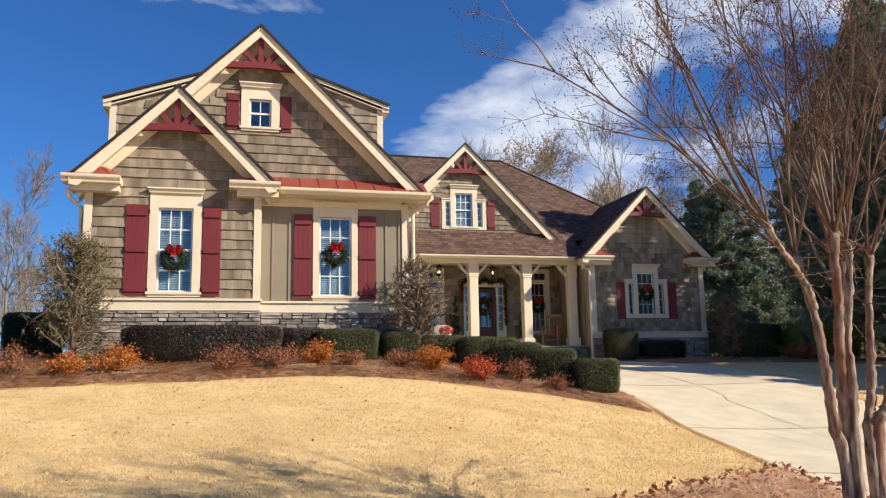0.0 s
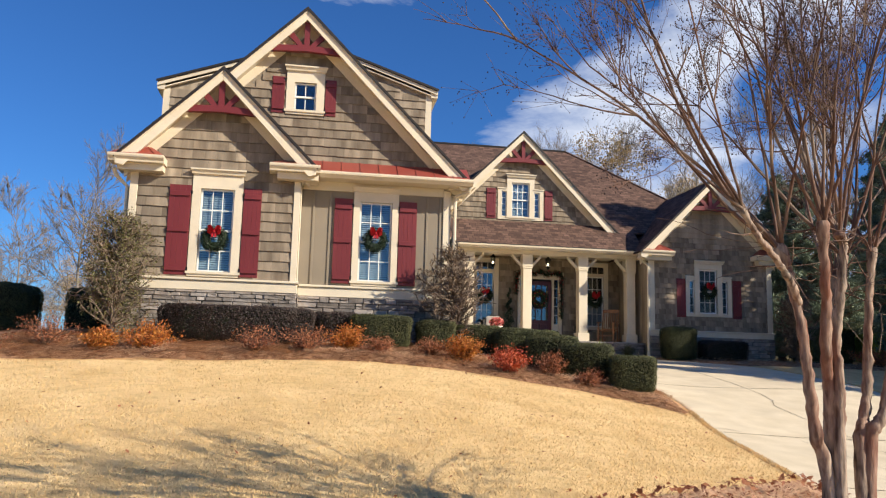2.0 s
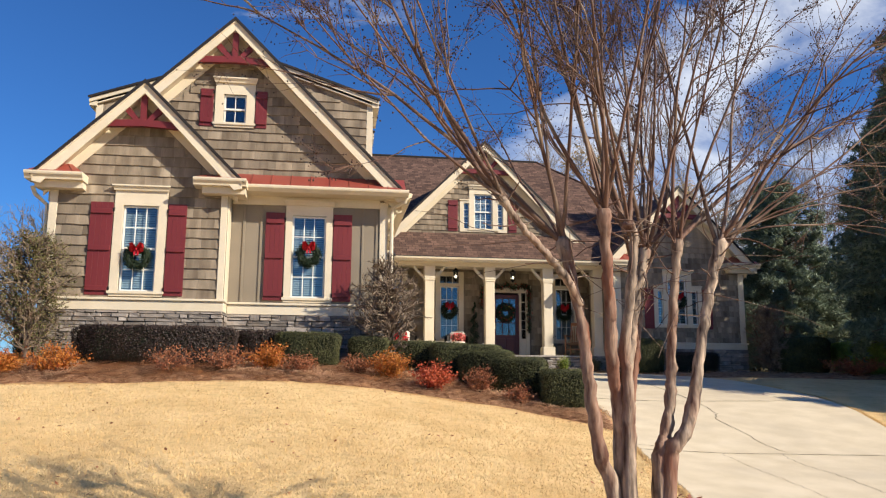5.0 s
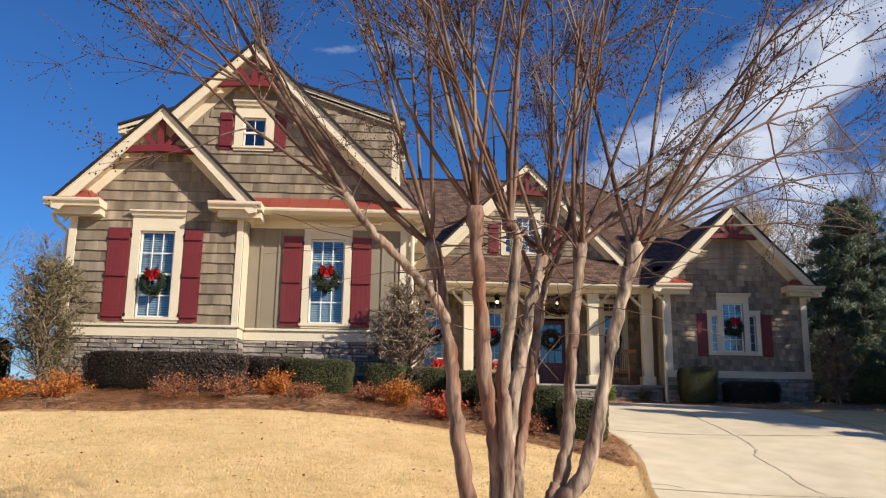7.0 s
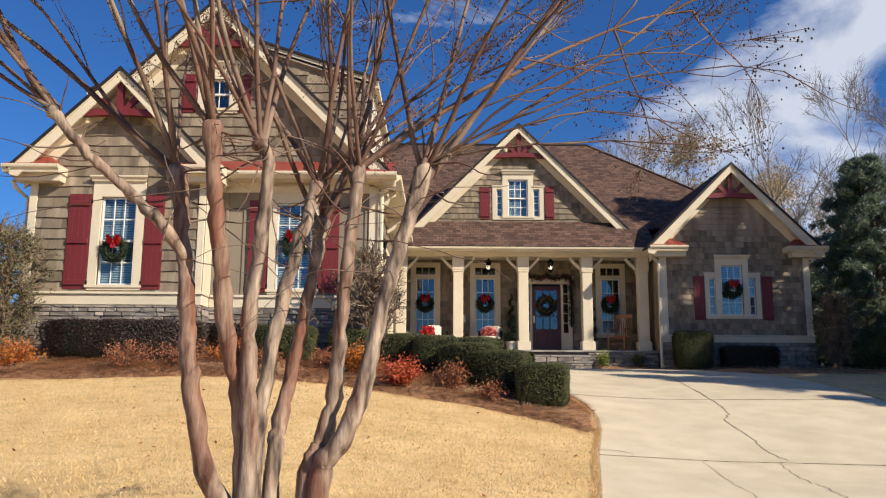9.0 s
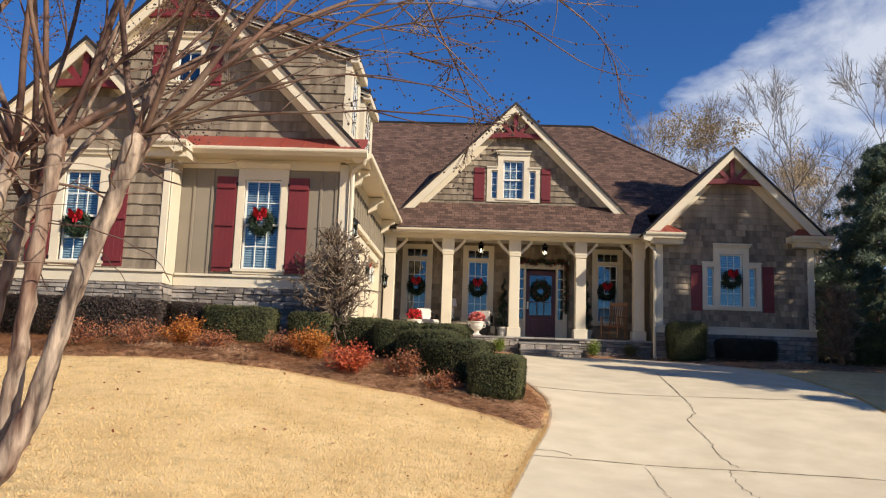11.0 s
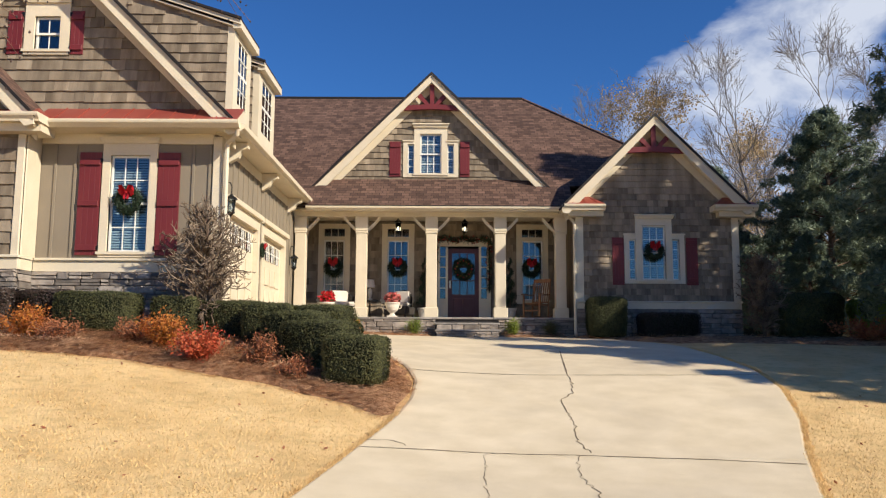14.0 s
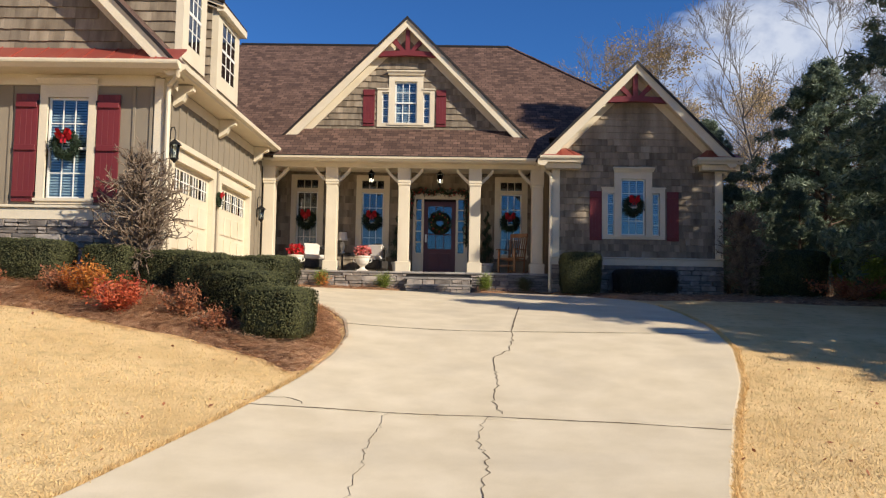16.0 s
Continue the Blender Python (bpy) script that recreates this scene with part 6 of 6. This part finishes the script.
# ---- wreaths and garland ----
def wreath(x, y, z, r, seed, turn=0.0, bow=True, baubles=False, label="green fir wreath with a red bow"):
    """A ring of fir sprigs with a looped ribbon."""
    rng = np.random.default_rng(seed)
    n = 1500
    th, ph = rng.uniform(0, 6.283, n), rng.uniform(0, 6.283, n)
    tube = r * 0.30
    R = r * 0.68
    rad = R + tube * np.cos(ph) * rng.uniform(0.6, 1.25, n)
    P = np.stack([rad * np.cos(th), tube * 0.55 * np.sin(ph) - tube * 0.4, rad * np.sin(th)], 1)
    N = np.stack([np.cos(th) * np.cos(ph), np.sin(ph), np.sin(th) * np.cos(ph)], 1)
    # the ring's dark colour paints shade into the gaps between sprigs
    ring = Acc()
    ring.tube([(R * math.cos(6.2832 * i / 24), -tube * 0.35, R * math.sin(6.2832 * i / 24)) for i in range(25)], tube * 0.55, 6, False)
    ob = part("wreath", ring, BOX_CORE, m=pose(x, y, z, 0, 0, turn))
    tagged(ob, label, "wreath", "christmas wreaths")
    part("fir_sprig", Acc().leaves(P, N, r * 0.26, rng, 0.22, 0.8), WREATH_LEAF, ob)
    if bow:
        b = Acc()
        zc, yc = r * 0.5, -tube * 1.25
        for s in (-1, 1):
            for k in range(2):
                pts = [(0, yc, zc), (s * r * 0.24, yc - 0.05, zc + r * (0.16 + 0.2 * k)), (s * r * 0.5, yc - 0.03, zc + r * (0.02 + 0.3 * k)), (s * r * 0.26, yc - 0.015, zc - r * 0.12), (0, yc, zc)]
                w = r * 0.24
                v = []
                for p in pts:
                    v += [(p[0], p[1] - w * 0.6, p[2] + w * 0.5), (p[0], p[1] + w * 0.6, p[2] - w * 0.5)]
                b.add(v, [(2 * i, 2 * i + 1, 2 * i + 3, 2 * i + 2) for i in range(4)])
            v = [(s * 0.01, yc - 0.01, zc), (s * 0.01 + s * r * 0.12, yc - 0.012, zc), (s * r * 0.2, yc - 0.02, zc - r * 0.4), (s * r * 0.05, yc - 0.02, zc - r * 0.45)]
            b.add(v + [(p[0], p[1] + 0.006, p[2]) for p in v], [(0, 1, 2, 3), (7, 6, 5, 4), (0, 4, 5, 1), (1, 5, 6, 2), (2, 6, 7, 3)])
        b.lathe([(0.0, -0.03), (r * 0.1, -0.015), (r * 0.12, 0.01), (r * 0.06, 0.03)], (0, yc - 0.02, zc), 8)
        part("bow", b, BOW, ob, "scarlet ribbon bow")
    if baubles:
        for k in range(16):
            t = 6.283 * k / 16
            a = Acc()
            rr = R + rng.uniform(-0.3, 0.3) * tube
            a.lathe([(0.004, -0.022), (0.02, -0.012), (0.024, 0), (0.02, 0.012), (0.004, 0.022)], (rr * math.cos(t), -tube * 1.05, rr * math.sin(t)), 8)
            part("bauble", a, GOLD if k % 2 else BOW, ob)
    return ob


GOLD = material("gold_bauble", (0.6, 0.4, 0.12), (0.75, 0.55, 0.2), 5, 0.25, metal=0.8, bump=0)
wreath(0.19, BAY_Y - 0.05, 2.08, 0.27, 1)
wreath(3.575, MAIN_Y - 0.05, 2.30, 0.27, 2)
wreath(14.73, WING_Y - 0.06, 2.18, 0.26, 3, label="dark fir wreath with a small red bow")
for k, xw in enumerate((6.08, 7.94, 11.82)):
    wreath(xw, BACK_Y - 0.06, 1.98, 0.28, 4 + k)
wreath(9.85, BACK_Y - 0.0, 1.95, 0.33, 8, bow=False, baubles=True, label="large fir wreath with gold baubles")
wreath(GX + 0.06, 3.68, 1.8, 0.16, 9, turn=90, label="small fir wreath with a red bow")


def garland():
    rng = np.random.default_rng(15)
    pts = [(10.6, 1.3), (10.61, 1.9), (10.6, 2.4), (10.62, 2.78), (10.4, 2.84), (10.1, 2.76), (9.87, 2.86), (9.6, 2.76), (9.3, 2.84), (9.06, 2.78), (9.03, 2.5), (9.02, 2.1)]
    rope, P = Acc(), []
    # rope in the same painted shade colour, seen between the sprigs
    rope.tube([(x, BACK_Y - 0.12, z) for x, z in pts], 0.02, 5)
    for (x0, z0), (x1, z1) in zip(pts, pts[1:]):
        for _ in range(160):
            t = rng.uniform()
            P.append((x0 + (x1 - x0) * t + rng.normal(0, 0.045), BACK_Y - 0.13 + rng.normal(0, 0.03), z0 + (z1 - z0) * t + rng.normal(0, 0.045)))
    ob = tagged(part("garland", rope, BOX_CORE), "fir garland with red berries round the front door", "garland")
    part("fir_sprig", Acc().leaves(P, np.tile((0, -1, 0), (len(P), 1)), 0.1, rng, 0.2, 0.9), WREATH_LEAF, ob)
    Q = [P[i] for i in rng.integers(0, len(P), 260)]
    tagged(part("berry", Acc().leaves(Q, np.tile((0, -1, 0), (len(Q), 1)), 0.05, rng, 0.8, 0.6), BOW, ob), kind="stuff")


garland()


# ---- porch things ----
def urn(x, y, seed, leaf):
    a = Acc().box(-0.13, 0.13, -0.13, 0.13, 0, 0.035)
    a.lathe([(0.11, 0.035), (0.07, 0.07), (0.055, 0.1), (0.08, 0.13), (0.14, 0.18), (0.175, 0.26), (0.18, 0.33), (0.205, 0.36), (0.205, 0.385), (0.17, 0.385), (0.16, 0.35)], (0, 0, 0), 24)
    ob = tagged(part("urn_planter", a, URN, m=pose(x, y, 0.482), smooth=False), "pale stone urn filled with red poinsettias", "planter", "porch urns")
    for s in (-1, 1):
        part("handle", Acc().tube([(s * 0.17, 0, 0.22), (s * 0.23, 0, 0.24), (s * 0.23, 0, 0.3), (s * 0.18, 0, 0.33)], 0.014, 6), URN, ob)
    rng = np.random.default_rng(seed)
    P = rng.normal(0, 1, (260, 3))
    P /= np.linalg.norm(P, axis=1)[:, None]
    P = P * np.array((0.2, 0.2, 0.17)) * rng.uniform(0.5, 1.1, (260, 1)) + np.array((0, 0, 0.5))
    P = P[P[:, 2] > 0.37]
    part("poinsettia", Acc().leaves(P, P - np.array((0, 0, 0.4)), 0.12, rng, 0.5, 0.5), leaf, ob, "red poinsettia blooms")
    Q = P[:120] * np.array((0.9, 0.9, 0.93))
    part("foliage", Acc().leaves(Q, Q, 0.11, rng, 0.5, 0.8), BOX_LEAF, ob)
    return ob


POINSETTIA = leaf_material("poinsettia_petal", (0.45, 0.006, 0.012), (0.68, 0.03, 0.04), 8, 0.5, 0.2)
PINKISH = leaf_material("variegated_poinsettia_petal", (0.55, 0.02, 0.03), (0.75, 0.35, 0.3), 12, 0.5, 0.2)
urn(6.2, 7.36, 1, POINSETTIA)
urn(7.93, 7.36, 2, PINKISH)


def rocking_chair(x, y, turn):
    c = new("rocking_chair")
    tagged(c, "slatted oak rocking chair on the porch", "chair")
    c.matrix_basis = pose(x, y, 0.48, 0, 0, turn)
    for s in (-1, 1):
        part("rocker", Acc().tube([(s * 0.25, -0.42, 0.07), (s * 0.25, -0.2, 0.03), (s * 0.25, 0.05, 0.02), (s * 0.25, 0.3, 0.05), (s * 0.25, 0.48, 0.12)], 0.02, 6), ROCKER, c)
        part("leg", Acc().box(s * 0.25 - 0.022, s * 0.25 + 0.022, -0.26, -0.215, 0.03, 0.64), ROCKER, c)
        part("leg", Acc().tube([(s * 0.25, 0.2, 0.03), (s * 0.25, 0.22, 0.42), (s * 0.26, 0.34, 1.08)], 0.022, 6), ROCKER, c)
        soften(part("armrest", Acc().box(s * 0.26 - 0.045, s * 0.26 + 0.045, -0.3, 0.26, 0.64, 0.665), ROCKER, c), 0.008)
    for k in range(7):
        part("seat_slat", Acc().box(-0.24, 0.24, -0.24 + 0.065 * k, -0.19 + 0.065 * k, 0.4 - 0.006 * k, 0.42 - 0.006 * k), ROCKER, c)
    for k in range(7):
        xx = -0.2 + 0.4 * k / 6
        part("back_slat", Acc().tube([(xx, 0.215, 0.45), (xx, 0.26, 0.75), (xx, 0.34, 1.04)], 0.014, 5), ROCKER, c)
    part("top_rail", Acc().box(-0.27, 0.27, 0.325, 0.355, 1.0, 1.1), ROCKER, c)
    part("lower_rail", Acc().box(-0.24, 0.24, 0.2, 0.23, 0.43, 0.47), ROCKER, c)
    part("stretcher", Acc().box(-0.24, 0.24, -0.25, -0.225, 0.2, 0.23), ROCKER, c)


rocking_chair(11.8, 7.95, -38)


def wicker_chair(x, y, turn):
    c = new("wicker_chair")
    tagged(c, "black wicker armchair with cream cushions", "chair", "porch armchairs")
    c.matrix_basis = pose(x, y, 0.48, 0, 0, turn)
    soften(part("base", Acc().box(-0.34, 0.34, -0.34, 0.34, 0.1, 0.34), WICKER, c), 0.03)
    back = Acc()
    n = 12
    for i in range(n + 1):
        t = math.pi * i / n
        for r in (0.31, 0.38):
            for z in (0.34, 0.62 + 0.2 * math.sin(t) ** 2):
                back.v.append((-r * math.cos(t) * 1.0, r * math.sin(t) * 0.9 + 0.0, z))
    for i in range(n):
        k, j = 4 * i, 4 * i + 4
        back.f += [(k, j, j + 1, k + 1), (k + 2, k + 3, j + 3, j + 2), (k + 1, j + 1, j + 3, k + 3)]
    part("backrest", back, WICKER, c)
    for sx in (-1, 1):
        for sy in (-1, 1):
            part("leg", Acc().box(sx * 0.29 - 0.025, sx * 0.29 + 0.025, sy * 0.29 - 0.025, sy * 0.29 + 0.025, 0, 0.1), WICKER, c)
    soften(part("seat_cushion", Acc().box(-0.29, 0.29, -0.36, 0.2, 0.34, 0.45), CUSHION, c, "cream seat cushion"), 0.03, 2)
    soften(part("back_cushion", Acc().box(-0.24, 0.24, 0.14, 0.27, 0.42, 0.78), CUSHION, c, "blush back cushion"), 0.04, 2)


wicker_chair(6.45, 8.4, 25)
wicker_chair(8.05, 8.5, -20)


def side_table_lamp():
    t = tagged(part("side_table", Acc().lathe([(0.24, 0.5), (0.24, 0.53)], (0, 0, 0), 20), WICKER, m=pose(7.2, 8.75, 0.48)), "small dark round porch table", "table")
    part("table_stem", Acc().lathe([(0.16, 0), (0.03, 0.03), (0.025, 0.5)], (0, 0, 0), 12), WICKER, t)
    l = tagged(part("table_lamp", Acc().lathe([(0.07, 0), (0.075, 0.02), (0.03, 0.06), (0.07, 0.18), (0.05, 0.3), (0.012, 0.34), (0.012, 0.42)], (0, 0, 0), 14), URN, m=pose(7.2, 8.75, 1.01)), "porch table lamp with a pale drum shade", "lamp")
    part("shade", Acc().lathe([(0.14, 0.36), (0.11, 0.58)], (0, 0, 0), 20), CUSHION, l)


side_table_lamp()


def topiary(x, y, seed):
    rng = np.random.default_rng(seed)
    ob = tagged(part("topiary", Acc().lathe([(0.13, 0), (0.17, 0.26), (0.19, 0.28), (0.19, 0.33), (0.15, 0.33)], (0, 0, 0), 18), URN, m=pose(x, y, 0.48)), "spiral evergreen topiary in a pale pot", "plant", "porch topiaries")
    part("stem", Acc().tube([(0, 0, 0.3), (0, 0, 1.7)], 0.018, 6), BROWNBARK, ob)
    n = 3200
    f = rng.uniform(0, 1, n)
    th = f * 6.283 * 4.2
    R = 0.19 * (1 - 0.75 * f)
    P = np.stack([R * 0.55 * np.cos(th), R * 0.55 * np.sin(th), 0.36 + 1.4 * f], 1) + rng.normal(0, 1, (n, 3)) * (0.055 * (1.15 - f))[:, None]
    part("foliage", Acc().leaves(P, P * np.array((1, 1, 0)), 0.05, rng, 0.4, 0.9), WREATH_LEAF, ob)


topiary(8.72, 8.95, 3)
topiary(11.17, 8.95, 4)


def lantern(x, y, z, hang, label, name="porch_lantern", lit=True, arm=False):
    """A black iron lantern: cap, four posts, base, glass and a bulb."""
    ob = tagged(part(name, Acc().lathe([(0.12, 0.27), (0.1, 0.3), (0.05, 0.34), (0.02, 0.37), (0.008, 0.39)], (0, 0, 0), 12), BLACK, m=pose(x, y, z)), label, "lantern", "lanterns")
    for k in range(4):
        t = 0.785 + 1.571 * k
        part("post", Acc().tube([(0.065 * math.cos(t), 0.065 * math.sin(t), 0.03), (0.09 * math.cos(t), 0.09 * math.sin(t), 0.28)], 0.008, 4), BLACK, ob)
    part("base", Acc().lathe([(0.01, -0.05), (0.04, -0.01), (0.075, 0.02), (0.075, 0.035)], (0, 0, 0), 12), BLACK, ob)
    g = part("glass", Acc().lathe([(0.058, 0.036), (0.08, 0.268)], (0, 0, 0), 4), GLASS, ob)
    g.visible_shadow = False
    part("bulb", Acc().lathe([(0.004, 0.07), (0.02, 0.09), (0.024, 0.12), (0.012, 0.16)], (0, 0, 0), 8), BULB if lit else SASH, ob)
    if hang > 0:
        part("chain", Acc().tube([(0, 0, 0.38), (0, 0, 0.38 + hang)], 0.006, 4), BLACK, ob)
        part("ceiling_plate", Acc().lathe([(0.06, 0.36 + hang), (0.05, 0.38 + hang)], (0, 0, 0), 12), BLACK, ob)
    if arm:
        part("gooseneck", Acc().tube([(0, 0, 0.38), (0.0, 0.02, 0.5), (-0.04, 0.05, 0.6), (-0.1, 0.08, 0.6), (-0.13, 0.1, 0.5), (-0.13, 0.1, 0.1)], 0.011, 6), BLACK, ob)
    return ob


lantern(8.0, 8.3, 2.88, 0.1, "black hanging porch lantern with a lit bulb")
lantern(9.86, 8.3, 2.88, 0.1, "black hanging porch lantern with a lit bulb")
lantern(5.36, 7.02, 1.72, 0, "black iron gooseneck wall lantern on the garage", "wall_lantern", False, True)
lantern(GX + 0.14, 0.8, 2.12, 0, "black iron gooseneck wall lantern on the garage", "wall_lantern", False, True)
tagged(part("floor_lantern", Acc().box(-0.07, 0.07, -0.07, 0.07, 0, 0.03).box(-0.06, -0.05, -0.06, -0.05, 0.03, 0.34).box(0.05, 0.06, -0.06, -0.05, 0.03, 0.34).box(-0.06, -0.05, 0.05, 0.06, 0.03, 0.34).box(0.05, 0.06, 0.05, 0.06, 0.03, 0.34).box(-0.07, 0.07, -0.07, 0.07, 0.34, 0.37).tube([(0, 0, 0.37), (0, 0, 0.45)], [0.06, 0.01], 8), SASH, m=pose(9.0, 8.9, 0.48)), "white floor lantern beside the front door", "lantern")

# post with a turned finial near the kerb
post = Acc().lathe([(0.03, -0.35), (0.03, 1.02), (0.038, 1.03), (0.038, 1.045), (0.025, 1.055), (0.038, 1.068), (0.039, 1.078), (0.03, 1.088), (0.015, 1.103), (0.011, 1.11), (0.015, 1.115), (0.018, 1.123), (0.0175, 1.13), (0.012, 1.14), (0.005, 1.145)], (0, 0, 0), 20)
tagged(part("iron_post", post, BLACK, m=pose(5.85, -14.57, -0.56 - 1.145), smooth=True), "black cast iron post with a turned finial", "post")

# fallen leaves on the lawn
FALL_RNG = np.random.default_rng(61)
a = Acc()
P = []
while len(P) < 420:
    x, y = FALL_RNG.uniform(-6, 16), FALL_RNG.uniform(-11.5, -2.5)
    if (y < bed_front(x) - 0.1 or x > 9) and not drive_left(y) - 0.05 < x < drive_right(y) + 0.05:
        P.append((x, y, ground_z(x, y) + 0.02))
P += [(6.3, -6.2, ground_z(6.3, -6.2) + 0.03)] * 3
a.leaves(P, np.tile((0, 0, 1), (len(P), 1)), 0.055, FALL_RNG, 0.6, 0.35)
Q = []
while len(Q) < 2600:
    x, y = FALL_RNG.uniform(4, 8), FALL_RNG.uniform(-14, -8.5)
    if bed_tree_inside(x, y) > -0.12 * FALL_RNG.uniform():
        Q.append((x, y, ground_z(x, y) + 0.085 + FALL_RNG.uniform(0, 0.04)))
a.leaves(Q, np.tile((0, 0, 1), (len(Q), 1)), 0.075, FALL_RNG, 0.6, 0.5)
tagged(part("fallen_leaf_litter", a, RUST_LEAF), "scattered brown leaves on the dormant lawn", "leaves", kind="stuff")

# short straw-coloured blades over the near lawn
a = Acc()
n = 0
while n < 120000:
    x, y = FALL_RNG.uniform(-4, 16.5), -2.2 - 9.8 * FALL_RNG.uniform(0, 1) ** 0.7
    if (y > bed_front(x) - 0.03 and x < 9) or drive_left(y) - 0.03 < x < drive_right(y) + 0.03 or bed_tree_inside(x, y) > 0:
        continue
    n += 1
    z = ground_z(x, y) + 0.002
    t, h, l = FALL_RNG.uniform(0, 6.28), FALL_RNG.uniform(0.01, 0.032), FALL_RNG.normal(0, 0.016, 2)
    w = 0.0055
    k = len(a.v)
    a.v += [(x - w * math.cos(t), y - w * math.sin(t), z), (x + w * math.cos(t), y + w * math.sin(t), z), (x + l[0], y + l[1], z + h)]
    a.f.append((k, k + 1, k + 2))
# ragged fringe of grass over the edges of the drive
for edge, side in ((drive_left, 1), (drive_right, -1)):
    for _ in range(9000):
        y = FALL_RNG.uniform(-9.5, 2.5)
        if side > 0 and y > -3.9:
            continue
        x = edge(y) + FALL_RNG.normal(-0.025, 0.02) * side
        z, t = ground_z(x, y), FALL_RNG.uniform(0, 6.28)
        k = len(a.v)
        a.v += [(x - 0.006 * math.cos(t), y - 0.006 * math.sin(t), z), (x + 0.006 * math.cos(t), y + 0.006 * math.sin(t), z), (x + FALL_RNG.normal(0.012, 0.015) * side, y + FALL_RNG.normal(0, 0.02), z + FALL_RNG.uniform(0.02, 0.05))]
        a.f.append((k, k + 1, k + 2))
tagged(part("grass", a, BLADE), "short straw-coloured dormant grass blades", "grass", kind="stuff")

# ---- pieces of the walls ----
lay_shingles(bay_wall, -1.42, 1.77, 1.25, 5.7, BAY_Y - 0.001, lambda x: 5.38 - abs(x - 0.19), [(-0.33, 0.73, 1.25, 3.56)], course=0.21)
lay_shingles(main_wall, -1.0, 5.2, 3.95, 7.2, MAIN_Y - 0.001, lambda x: 7.11 - abs(x - 1.852), [(1.45, 2.32, 5.03, 6.16)], course=0.205)
lay_shingles(mid_wall, 6.0, 11.8, 4.12, 7.2, MID_Y - 0.001, lambda x: 7.08 - abs(x - MC), [(8.1, 9.7, 4.43, 5.5), (8.42, 9.37, 5.4, 6.0)], course=0.175, wide=(0.1, 0.28))
lay_shingles(wing_wall, 12.9, 16.75, 0.9, 5.6, WING_Y - 0.001, lambda x: 5.44 - abs(x - WC), [(13.95, 15.52, 1.35, 2.66), (14.25, 15.2, 2.6, 3.17)], course=0.165, wide=(0.1, 0.28))
lay_shingles(porch_wall, 5.25, 12.7, 0.48, 3.36, BACK_Y - 0.001, lambda x: 3.36, [(p - 0.16, q + 0.16, 0.94, 3.28) for p, q in PW] + [(9.05, 10.69, 0.4, 2.86)], course=0.2)
lay_stones(bay_stone, -1.6, 1.93, -0.2, 0.995, -0.03, high=0.14)
lay_stones(main_stone, 1.93, 5.28, -0.2, 0.995, 0.47, high=0.14)
lay_stones(wing_stone, 12.7, 16.93, -0.2, 0.695, WING_Y - 0.08)
lay_stones(porch_stone, 5.3, 9.08, -0.2, 0.42, 7.16, limit=150)
lay_stones(porch_stone, 10.72, 12.68, -0.2, 0.42, 7.16, limit=100)
lay_stones(steps, 9.1, 10.7, -0.1, 0.1, 6.6, limit=40)
lay_stones(steps, 9.1, 10.7, 0.12, 0.28, 6.93, limit=40)
z = -0.2
while z < 0.98:
    h = min(PIECE_RNG.uniform(0.07, 0.14), 0.995 - z)
    piece("stone", PIECE_RNG.choice(STONES), main_stone, Matrix.LocRotScale((1.91, 0.24 + PIECE_RNG.uniform(-0.01, 0.01), z + h / 2), None, (0.1, 0.46, h - 0.01)))
    z += h
